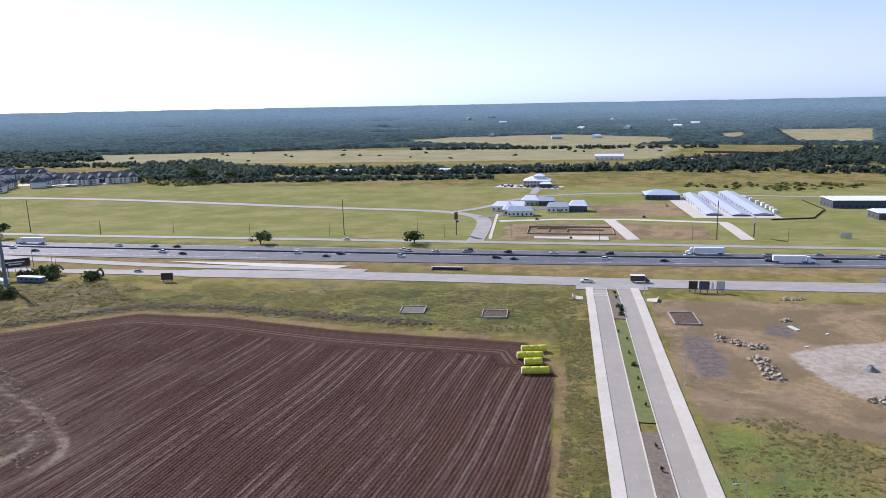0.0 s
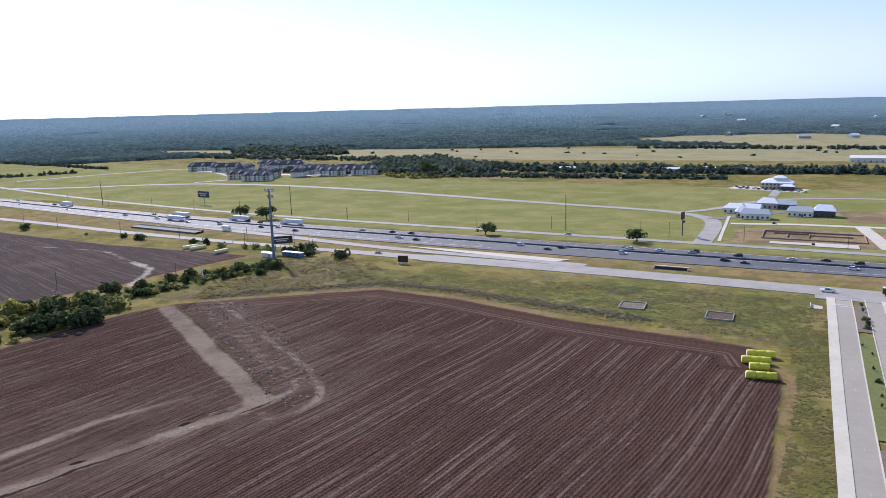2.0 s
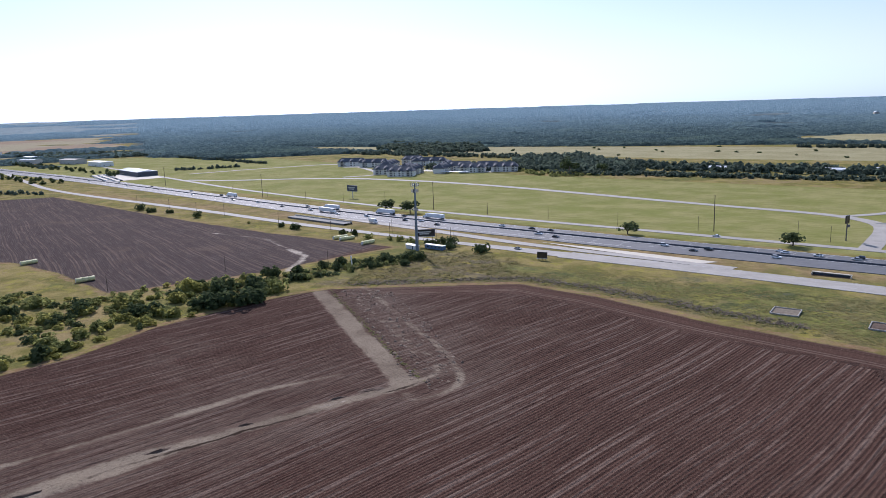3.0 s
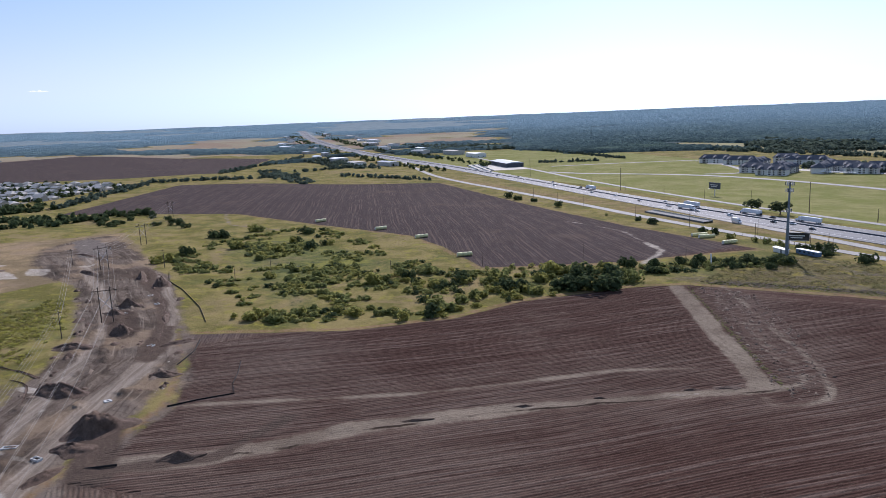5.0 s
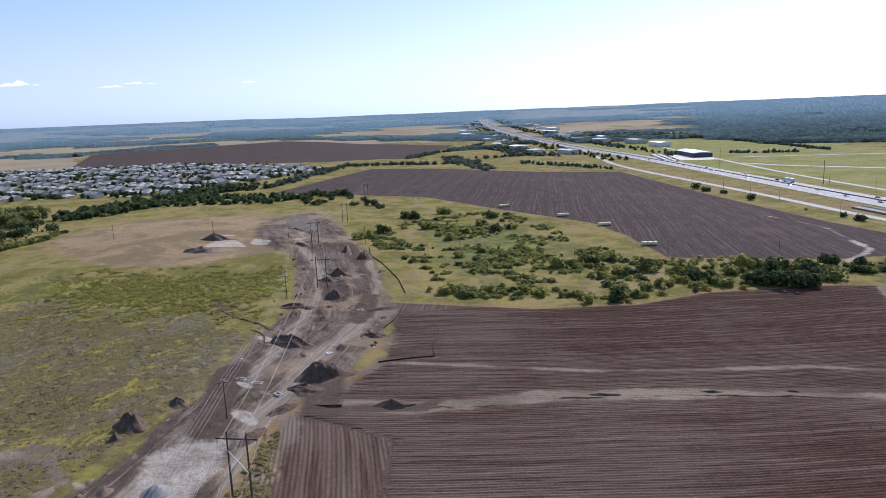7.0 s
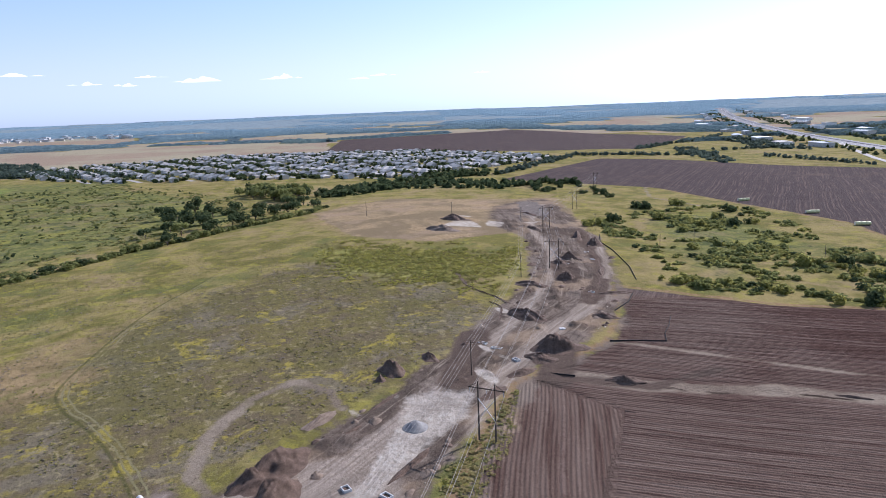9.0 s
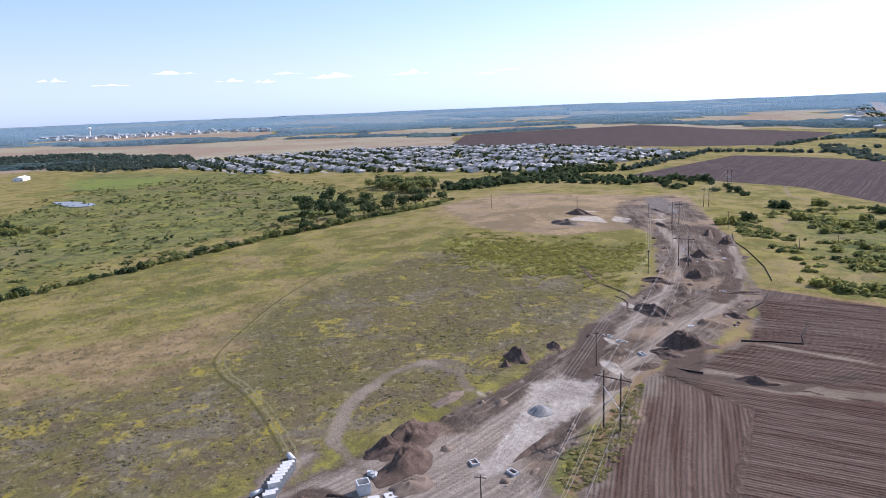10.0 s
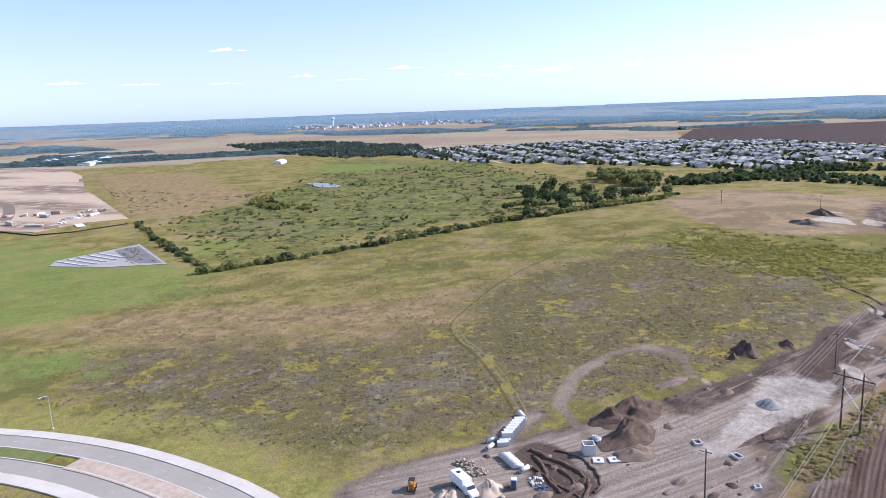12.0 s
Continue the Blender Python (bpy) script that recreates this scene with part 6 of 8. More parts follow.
            Shape().box((sx, sy, 1.35), (0.18, 0.18, 2.7)).part("corner_post", M["steel"], c)
e = block("warehouse", "long warehouse with pale roof and dark glazed front", 350, 558, -8, 80, 26, 6.5, 2.0, "dark_wall", "roof_white", 16, 4)
e = block("warehouse", "short metal building with pale roof", 322, 490, -8, 34, 18, 5.0, 2.0, "dark_wall", "roof_white", 6, 3)
tank = thing("steel_frame", "small grey steel framed enclosure in the grass", "enclosure", on(245, 420, -10))
for k in (-3, 0, 3):
    Shape().box((k, 0, 1.8), (0.2, 0.2, 3.6)).part("post", M["steel"], tank)
Shape().box((0, 0, 1.9), (6.4, 0.1, 3.0)).part("panel", M["steel"], tank)


# ---- apartments ----
def apartments(x, y, turn, w, d, label="three-storey apartment block with dark roofs and pale stone walls"):
    e = thing("apartment_building", label, "apartment building", on(x, y, turn), "apartment blocks")
    h = 7.0
    wl = Shape().box((0, 0, h / 2 - 0.4), (w, d, h + 0.8)).part("wall", M["white"], e)
    Shape().gable(w, d, h, 6.2, 1.4, 6).part("roof", M["shingle_dark"], e)
    n = int(w / 12)
    for k in range(n):
        cx = (k + 0.5) / n * w - w / 2
        for sy in (-1, 1):
            g = Shape().box((cx, sy * (d / 2 + 0.9), h / 2), (5.5, 2.0, h + 0.8)).part("bay", M["white"] if k % 2 else M["house_wall"], e)
            s = Shape().add([(cx - 3.2, sy * (d / 2 + 2.2), h + 0.4), (cx + 3.2, sy * (d / 2 + 2.2), h + 0.4), (cx, sy * (d / 2 + 2.2), h + 2.6), (cx - 3.2, sy * d * 0.2, h + 4.0), (cx + 3.2, sy * d * 0.2, h + 4.0), (cx, sy * d * 0.15, h + 5.4)], [(0, 1, 2), (0, 2, 5, 3), (2, 1, 4, 5), (3, 5, 4)])
            s.part("gable_roof", M["shingle_dark"], e)
            for st in range(3):
                Shape().box((cx, sy * (d / 2 + 1.95), 1.6 + st * 2.7), (2.6, 0.12, 1.6)).part("window", M["glass"], g)
                Shape().box((cx + 4.4, sy * (d / 2 + 0.05), 1.6 + st * 2.7), (1.6, 0.12, 1.5)).part("window", M["glass"], wl)
    return e


APTS = ((-690, 925, 22, 46, 15), (-640, 915, 20, 46, 15), (-600, 900, 105, 46, 15), (-548, 812, 15, 36, 16), (-515, 828, 100, 46, 18), (-512, 792, 15, 44, 20), (-470, 885, 20, 40, 18), (-430, 890, 25, 36, 18), (-560, 960, 18, 56, 18), (-585, 960, 110, 50, 18), (-440, 862, 15, 36, 16), (-480, 850, 100, 36, 16), (-400, 882, 20, 36, 16), (-500, 900, 110, 36, 16), (-535, 845, 105, 36, 16), (-610, 985, 18, 36, 16))
one = apartments(*APTS[0])
two = apartments(*APTS[3])
for x, y, t, w, d in APTS[1:3] + APTS[8:9]:
    put_copy(one, x, y, t)
for x, y, t, w, d in APTS[4:8] + APTS[9:]:
    put_copy(two, x, y, t)
ribbon("slab", [(-690, 905), (-600, 925), (-540, 870), (-470, 866), (-410, 870)], -9, 9, M["concrete"], lot, 0.25)
for k in range(18):
    a = k / 18
    park(-570 + 160 * a + rnd.uniform(-4, 4), 885 - 20 * a + rnd.uniform(-7, 7), rnd.choice((40, 130)), car_cols[rnd.choice((0, 0, 1, 2, 3))])
carport = thing("carport", "long low white-roofed carport beside the apartments", "carport", on(-455, 838, 20))
Shape().box((0, 0, 2.6), (38, 6, 0.2)).part("roof", M["roof_white"], carport)
for k in (-16, -8, 0, 8, 16):
    Shape().rod((k, 0, 0), (k, 0, 2.6), 0.12, 0.12, 6).part("post", M["steel"], carport)

# ---- the car yard to the west ----
e = block("dealership", "long flat metal showroom at a car yard", -960, 725, -20, 90, 30, 7, 2.2, "dark_wall", "roof_grey", 14, 4)
ribbon("slab", [(-1020, 740), (-880, 668)], -45, 30, M["concrete"], lot, 0.25)
for k in range(34):
    park(-1015 + (k % 12) * 11 + rnd.uniform(-1, 1), 705 - (k % 12) * 5.4 - (k // 12) * 11, 70, car_cols[rnd.choice((0, 0, 0, 1, 1, 2, 3))])


# ---- cotton modules ----
def module_row(x, y, turn, count, wrap="wrap", length=2.7, label="round cotton module in yellow plastic wrap on ploughed soil", group="yellow cotton modules"):
    for k in range(count):
        a = radians(turn)
        o = (k - (count - 1) / 2) * (length + 0.06)
        e = thing("cotton_module", label, "cotton bale", on(x + o * math.cos(a), y + o * math.sin(a), turn), group)
        n, r = 20, 1.18
        s = Shape()
        vs = []
        for xx, rr in ((-length / 2, r * 0.93), (-length / 2 + 0.12, r), (length / 2 - 0.12, r), (length / 2, r * 0.93)):
            vs += [(xx, rr * math.cos(2 * math.pi * j / n), r * 0.97 + max(-0.97 * r, rr * math.sin(2 * math.pi * j / n))) for j in range(n)]
        s.add(vs, [(i * n + j, i * n + (j + 1) % n, (i + 1) * n + (j + 1) % n, (i + 1) * n + j)[::-1] for i in range(3) for j in range(n)])
        s.part("wrap", M[wrap], e, "", True)
        for sx in (-1, 1):
            Shape().rod((sx * (length / 2 - 0.05), 0, r * 0.97), (sx * (length / 2 + 0.05), 0, r * 0.97), r * 0.9, r * 0.82, 16).part("cotton_end", M["cotton"], e)


for x, y, n in ((29, 218.5, 3), (27, 212.5, 3), (27.3, 206.8, 2), (27, 199.5, 3)):
    module_row(x, y, 1, n, "wrap")
for x, y, t, n in ((-322.5, 195, 70, 3), (-394.5, 210, 80, 3), (-446.5, 207, 85, 3), (-518, 191, 90, 3), (-278, 352, 75, 4), (-285, 354, 75, 4), (-255, 343, 85, 4)):
    module_row(x, y, t, n, "wrap_pale", 2.9, "round cotton module in faded yellow wrap at the field edge", "faded cotton modules")


# ---- power lines over the works ----
def h_frame(x, y, turn, h=14.5, gap=4.2):
    e = thing("power_pylon", "dark wooden H-frame power pylon with crossed braces", "pylon", on(x, y, turn), "H-frame pylons")
    for k in (-1, 1):
        Shape().rod((0, k * gap / 2, -0.6), (0, k * gap / 2, h), 0.24, 0.16, 8).part("post", M["pole"], e)
    Shape().box((0, 0, h - 1.6), (0.2, 9.2, 0.28)).part("crossarm", M["pole"], e)
    for a, b in (((0.2, -gap / 2, h - 4), (0.2, gap / 2, h - 9)), ((-0.2, gap / 2, h - 4), (-0.2, -gap / 2, h - 9))):
        Shape().rod(a, b, 0.08, 0.08, 6).part("brace", M["steel"], e)
    for k in (-1, 1):
        Shape().rod((0, k * gap / 2, h - 0.3), (0, k * 4.2, h - 1.5), 0.06, 0.06, 5).part("stay", M["pole"], e)
    for k in (-4.2, 0, 4.2):
        Shape().rod((0, k, h - 1.7), (0, k, h - 2.9), 0.09, 0.07, 6).part("insulator", M["steel"], e)
    return e


H_LINE = ((40, -84, 12), (-126, -39.5, 15), (-290, 4, 15), (-401, 18, 12), (-494, 54, 25), (-650, 105, 25))
frames = [h_frame(*H_LINE[1][:2], H_LINE[1][2] - 30)]
frames[0].matrix_world = on(-126, -39.5, -28)
for x, y, t in H_LINE[:1] + H_LINE[2:]:
    put_copy(frames[0], x, y, t - 30 if x > -400 else t)
SINGLES = ((-85, -66), (-165.5, -41), (-276, -13), (-422, 5), (-449, -38.5), (-476, -99), (-396, 47), (-30, -86))
for x, y in SINGLES:
    post("utility_pole", "dark wooden power pole on the bare works", x, y, 10.5, 0.17, "pole", 0.02, "single poles over the works", 2.2)


def span(a, b, sag, r=0.035):
    a, b = Vector(a), Vector(b)
    return [a.lerp(b, k / 14) - Vector((0, 0, sag * 4 * (k / 14) * (1 - k / 14))) for k in range(15)]


def at_frame(k, off, z):
    x, y, _ = H_LINE[k]
    (ax, ay), (bx, by) = H_LINE[max(k - 1, 0)][:2], H_LINE[min(k + 1, len(H_LINE) - 1)][:2]
    l = math.hypot(bx - ax, by - ay)
    return up(x - (by - ay) / l * off, y + (bx - ax) / l * off, z)


for off, z, sag in ((-4.2, 11.6, 3.0), (0, 11.6, 3.0), (4.2, 11.6, 3.0), (-2.1, 14.5, 2.0), (2.1, 14.5, 2.0)):
    w = thing("power_cable", "thin pale power cable hung between pylons", "cable", None, "cables between pylons")
    for k in range(len(H_LINE) - 1):
        Shape().tube(span(at_frame(k, off, z), at_frame(k + 1, off, z), sag), 0.034, 4).part("span", M["wire"], w)
for off, z in ((-0.95, 10.2), (0.0, 10.25), (0.95, 10.2), (0.2, 7.5)):
    w = thing("power_cable", "thin pale power cable hung between wooden poles", "cable", None, "cables between poles")
    run = ((-30, -86), (-85, -66), (-165.5, -41), (-276, -13), (-422, 5))
    for (ax, ay), (bx, by) in zip(run, run[1:]):
        Shape().tube(span(up(ax + off * 0.3, ay + off, z), up(bx + off * 0.3, by + off, z), 1.6), 0.032, 4).part("span", M["wire"], w)


# ---- earthworks ----
def mound(x, y, rx, ry, h, turn=0.0, mat="mud", label="heap of dark freshly dug earth"):
    return Shape().heap(rx, ry, h * (1.3 if mat == "mud" and h > 2.1 else 1.0), x * 0.37 + y * 0.11, 44, 16, rough=0.38).thing("earth_mound", M[mat], label, "earth mound", on(x, y, turn, -0.05), "earth mounds", smooth_faces=True)


for args in ((-170, -64, 5.5, 4.0, 2.6, 30, "mud"), (-163.5, -67, 2.2, 1.8, 1.4, 0, "mud"), (-180, -53, 4.5, 2.6, 1.6, 30, "mud"), (-117, -86, 12, 5.5, 2.9, 150, "mud"), (-105, -84.5, 10, 5.0, 2.6, 155, "mud"), (-111, -90, 7, 4.0, 2.2, 130, "mud"), (-97, -82, 7, 3.4, 1.8, 140, "dirt"),
             (-273, 6, 6, 5, 2.6, 10, "mud"), (-312, 15, 9, 4, 2.2, 70, "mud"), (-303, 8, 6, 4, 1.8, 40, "mud"), (-371, 31, 22, 3.4, 2.4, 170, "mud"), (-350, 36, 8, 5, 3.0, 150, "mud"), (-439, -38, 11, 6, 2.6, 60, "mud"),
             (-262, -11, 9, 4, 1.8, 60, "mud")):
    mound(*args)
for args in ((-219, -19, 11, 4.5, 2.2, 40, "mud"), (-186, -13, 9, 6.5, 3.6, 100, "mud"), (-177, -20, 6, 4, 1.8, 60, "mud"), (-159, 1, 6, 2.6, 1.5, 80, "mud"), (-217, 9, 7, 3, 1.4, 70, "mud"), (-402, 9, 14, 3, 1.6, 20, "mud"), (-464, 14, 12, 3.2, 1.4, 40, "mud"),
             (-166, -27, 6, 2, 1.2, 120, "mud"), (-153, -36, 7, 2.2, 1.0, 140, "mud")):
    mound(*args)
for args in ((-399, -47, 13, 6, 2.6, 60, "dirt"), (-66, -112, 4.5, 3.5, 1.7, 0, "sand"), (-71.5, -105.5, 4.0, 3.4, 1.9, 0, "sand"), (-140, -80, 7, 2.2, 1.0, 150, "dirt"), (-118, -56, 12, 1.2, 0.7, 150, "mud"), (-150, -64, 10, 1.1, 0.6, 148, "mud"),
             (-132, -72, 9, 1.2, 0.7, 146, "mud"), (-248, 20, 9, 2.2, 1.0, 100, "mud"), (-285, 24, 12, 2.0, 0.9, 165, "mud")):
    mound(*args, label="low spoil heap of bare earth")
Shape().heap(3.6, 3.4, 1.7, 3.1, 28, 9, rough=0.12).thing("stone_cone", M["gravel"], "cone of grey crushed stone on a white limestone pad", "stone pile", on(-134, -56.5), smooth_faces=True)
Shape().heap(2.6, 2.4, 1.5, 5.7, 24, 8).thing("stone_cone", M["gravel"], "heap of grey crushed stone on pale ground", "stone pile", on(126, 197), smooth_faces=True)


def open_box(x, y, turn, w, d, h, label, mat="precast", wall=0.2):
    e = thing("precast_box", label, "concrete box", on(x, y, turn), "precast concrete boxes")
    for cx, cy, sx, sy in ((0, d / 2 - wall / 2, w, wall), (0, -d / 2 + wall / 2, w, wall), (w / 2 - wall / 2, 0, wall, d - 2 * wall), (-w / 2 + wall / 2, 0, wall, d - 2 * wall)):
        Shape().box((cx, cy, h / 2 - 0.05), (sx, sy, h + 0.1)).part("side", M[mat], e)
    Shape().box((0, 0, 0.12), (w - 2 * wall, d - 2 * wall, 0.2)).part("floor", M["mud"], e)
    return e


open_box(-93.6, -91, 28, 2.6, 2.6, 2.4, "open square precast concrete manhole on bare soil")
for x, y, t, w, d in ((-107, -70, 30, 3.0, 2.4), (-104, -61.5, 45, 3.4, 2.2), (-93, -57, 20, 2.2, 1.8), (-257, 14, 20, 3, 3), (-249, 12, 40, 3, 2.4), (-328, 27, 10, 3, 3), (-310, 26, 15, 3.2, 2.4), (-301, 13, 20, 3, 2.4), (-186, -32, 60, 5, 2), (-176, -27, 30, 3.4, 2), (-191, -36, 50, 4, 2)):
    open_box(x, y, t, w * 0.72, d * 0.72, 0.55, "low white precast concrete inlet box in a trench")


def lid(x, y, turn, w=2.3, label="white concrete slab with a round hole lying on soil"):
    e = thing("manhole_slab", label, "concrete slab", on(x, y, turn))
    n = 16
    outer = [((w / 2) * max(-1, min(1, 1.45 * math.cos(2 * math.pi * k / n))), (w / 2) * max(-1, min(1, 1.45 * math.sin(2 * math.pi * k / n)))) for k in range(n)]
    holes = [(0.42 * math.cos(2 * math.pi * k / n), 0.42 * math.sin(2 * math.pi * k / n)) for k in range(n)]
    s = Shape()
    vs = [(x, y, z) for z in (0.02, 0.32) for ring in (outer, holes) for x, y in ring]
    fs = []
    for k in range(n):
        j = (k + 1) % n
        fs += [(2 * n + k, 2 * n + j, 3 * n + j, 3 * n + k), (k, j, 2 * n + j, 2 * n + k), (n + j, n + k, 3 * n + k, 3 * n + j)]
    s.add(vs, fs).part("slab", M["precast"], e)
    # black disc added below the hole in place of its shade
    Shape().rod((0, 0, 0.0), (0, 0, 0.06), 0.44, 0.44, 14).part("shadow_gap", M["black"], e, "black disc for the shade in the hole")
    return e


lid(-91, -88.2, 20)
lid(-92.6, -85.2, 32)
lid(-204, -8, 10, 1.8)


def culvert_box(x, y, turn, lift=0.0, w=1.25, d=2.6, h=1.0):
    """A box culvert section: a square tube that lies on its side."""
    e = thing("box_culvert", "pale precast box culvert section in a stacked row", "culvert section", on(x, y, turn, lift), "stacked box culverts")
    t = 0.15
    for cx, cz, sx, sz in ((0, t / 2, w, t), (0, h - t / 2, w, t), (w / 2 - t / 2, h / 2, t, h - 2 * t), (-w / 2 + t / 2, h / 2, t, h - 2 * t)):
        Shape().box((cx, 0, cz), (sx, d, sz)).part("panel", M["precast"], e)
    return e


first_box = culvert_box(-89.8, -109.6, 28)
for k in range(9):
    bx, by = -89.8 - k * 1.32, -109.6 + k * 0.02
    if k:
        put_copy(first_box, bx, by, 28)
    if k > 1:
        put_copy(first_box, bx, by, 28, 1.03)


def pipe(x, y, turn, length=2.6, r=0.5, lift=0.0):
    e = thing("concrete_pipe", "short pale concrete drain pipe in a row on soil", "pipe", on(x, y, turn, lift), "row of drain pipes")
    n = 18
    vs, fs = [], []
    for xx in (-length / 2, length / 2):
        for rr in (r, r * 0.8):
            vs += [(xx, rr * math.cos(2 * math.pi * j / n), r + rr * math.sin(2 * math.pi * j / n)) for j in range(n)]
    for j in range(n):
        k = (j + 1) % n
        fs += [(j, k, 2 * n + k, 2 * n + j)[::-1], (n + k, n + j, 3 * n + j, 3 * n + k)[::-1], (n + j, n + k, k, j)[::-1], (3 * n + k, 3 * n + j, 2 * n + j, 2 * n + k)[::-1]]
    Shape().add(vs, fs).part("barrel", M["precast"], e, "", True)
    # a solid black plug stands for the shade inside the pipe
    Shape().rod((-length * 0.3, 0, r), (length * 0.3, 0, r), r * 0.79, r * 0.79, 14).part("dark_bore", M["black"], e)
    return e


row = pipe(-85.2, -107.4, -62)
for k in range(1, 8):
    put_copy(row, -85.2 + k * 0.5, -107.4 + k * 0.62, -62)
put_copy(row, -81.2, -101.4, -20)
put_copy(row, -90.5, -112.6, -40)
put_copy(row, -87.3, -111.8, -10)
put_copy(row, -104.5, -110.5, 40, 0, 1.3)

# a service truck, a skid loader and a toilet cabin in the yard
truck = thing("service_truck", "white covered service truck parked on the sandy yard", "truck", on(-69.5, -109.8, 55))
Shape().box((-1.5, 0, 2.0), (5.2, 2.3, 2.1), 0, 0, 0.94).part("covered_body", M["paint_white"], truck)
loft(Shape(), [(1.2, 1.05, 0.95, 0.6, 2.3), (2.2, 1.05, 0.92, 0.55, 2.25), (2.8, 1.05, 0.98, 0.55, 1.55), (4.0, 1.0, 0.9, 0.6, 1.35), (4.2, 0.9, 0.8, 0.7, 1.1)]).part("cab", M["paint_white"], truck)
loft(Shape(), [(2.25, 0.95, 0.9, 1.55, 2.2), (2.72, 0.95, 0.93, 1.5, 1.65)]).part("windscreen", M["glass"], truck)
Shape().box((-2.4, 0, 3.07), (0.8, 0.8, 0.08)).part("roof_hatch", M["black"], truck)
wheels(truck, (-2.8, -1.8, 3.1), 0.95, 0.48, 0.3)
skid = thing("skid_loader", "orange skid-steer loader on the sandy yard", "loader", on(-66, -120, 20))
Shape().box((-0.3, 0, 0.95), (2.0, 1.3, 0.9), 0, 0, 0.9).part("body", M["orange"], skid)
for k in (-0.6, 0.6):
    Shape().tube([(-0.8, k * 0.9, 1.1), (-0.6, k * 0.9, 2.1), (0.7, k * 0.9, 1.7), (1.4, k * 0.9, 0.6)], 0.09, 6).part("arm", M["orange"], skid)
    for px in (-0.7, 0.5):
        Shape().box((px, k, 1.75), (0.08, 0.08, 0.9)).part("cab_post", M["black"], skid)
Shape().box((-0.1, 0, 2.2), (1.4, 1.3, 0.08)).part("cab_roof", M["black"], skid)
Shape().add([(1.3, -0.9, 0.1), (1.3, 0.9, 0.1), (2.0, 0.9, 0.1), (2.0, -0.9, 0.1), (1.3, -0.9, 0.8), (1.3, 0.9, 0.8)], [(0, 1, 2, 3), (0, 4, 5, 1), (0, 3, 4), (1, 5, 2)]).part("bucket", M["dirt"], skid)
wheels(skid, (-0.8, 0.5), 0.75, 0.42, 0.32)
cabin = thing("portable_toilet", "dark blue portable toilet with a white roof", "portable toilet", on(-74, -101, 15))
Shape().box((0, 0, 1.05), (1.15, 1.15, 2.1)).part("cabin", M["blue"], cabin)
Shape().box((0, 0, 2.2), (1.2, 1.2, 0.18), 0, 0, 0.85).part("roof", M["paint_white"], cabin)
Shape().box((0.58, 0, 1.0), (0.04, 0.8, 1.8)).part("door", M["dark_wall"], cabin)


def rubble(x, y, rx, ry, count, seed, size=(0.3, 0.9), mat="rock", name="rock_pile", label="loose pile of pale broken limestone blocks", heap=0.6):
    """A pile of separate stones."""
    rnd = random.Random(seed)
    e = thing(name, label, "rock pile", on(x, y))
    meshes = []
    for k in range(5):
        s = Shape()
        pts = [(sx * rnd.uniform(0.35, 0.55), sy * rnd.uniform(0.35, 0.55), sz * rnd.uniform(0.25, 0.45)) for sx in (-1, 1) for sy in (-1, 1) for sz in (-1, 1)]
        meshes.append(s.add(pts, [(0, 1, 3, 2), (4, 6, 7, 5), (0, 4, 5, 1), (2, 3, 7, 6), (0, 2, 6, 4), (1, 5, 7, 3)]).mesh("stone", M[mat]))
    for k in range(count):
        a, d = rnd.uniform(0, 6.28), math.sqrt(rnd.random())
        st = new("stone", meshes[k % 5])
        st.parent = e
        sz = rnd.uniform(*size)
        st.matrix_basis = Matrix.Translation((rx * d * math.cos(a), ry * d * math.sin(a), sz * 0.25 + heap * (1 - d) * rnd.random())) @ Euler((rnd.uniform(-0.6, 0.6), rnd.uniform(-0.6, 0.6), rnd.uniform(0, 6))).to_matrix().to_4x4() @ Matrix.Scale(sz, 4)


for args in ((94, 227, 3.2, 3.6, 20, 1), (98.5, 222.5, 3.4, 2.8, 18, 2), (101.5, 218.5, 3.6, 3.0, 22, 3), (97.2, 207.5, 3.0, 3.0, 16, 4), (97, 200.5, 2.6, 4.0, 18, 5), (95.5, 193, 2.8, 3.0, 18, 6), (124, 245, 2.0, 1.2, 12, 7), (141, 274, 5.5, 1.2, 22, 8), (116, 175, 3.5, 2, 20, 9)):
    rubble(*args, size=(0.45, 1.25))
rubble(-79, -114, 1.4, 2.6, 60, 11, (0.25, 0.7), "rock", "rubble_pile", "pile of broken pale concrete rubble", 1.2)
rubble(-77, -110.5, 1.8, 2.4, 70, 12, (0.25, 0.7), "rock", "rubble_pile", "pile of broken pale concrete rubble", 1.2)
rubble(-78, -98, 2.0, 1.6, 34, 13, (0.2, 0.6), "precast", "debris_pile", "scattered white pipe fittings and debris", 0.4)
rubble(-76, -95.8, 1.4, 1.2, 22, 14, (0.2, 0.5), "blue", "debris_pile", "small heap of blue plastic fittings", 0.5)
rubble(-110, -93, 1.6, 1.2, 16, 15, (0.2, 0.6), "precast", "debris_pile", "scattered white pipe fittings and debris", 0.3)
rubble(-100, -91, 1.4, 1.0, 10, 16, (0.5, 1.2), "precast", "debris_pile", "white concrete rings stacked on bare soil", 0.6)
for x, y, w, t in ((123, 237, 5, 100), (118, 218, 2, 20), (131, 230, 2, 40)):
    Shape().box((0, 0, 0.08), (w, w * 0.35, 0.3)).thing("concrete_plank", M["precast"], "pale precast concrete plank lying on bare ground", "plank", on(x, y, t))

# heavy ruts of wet earth in the yard
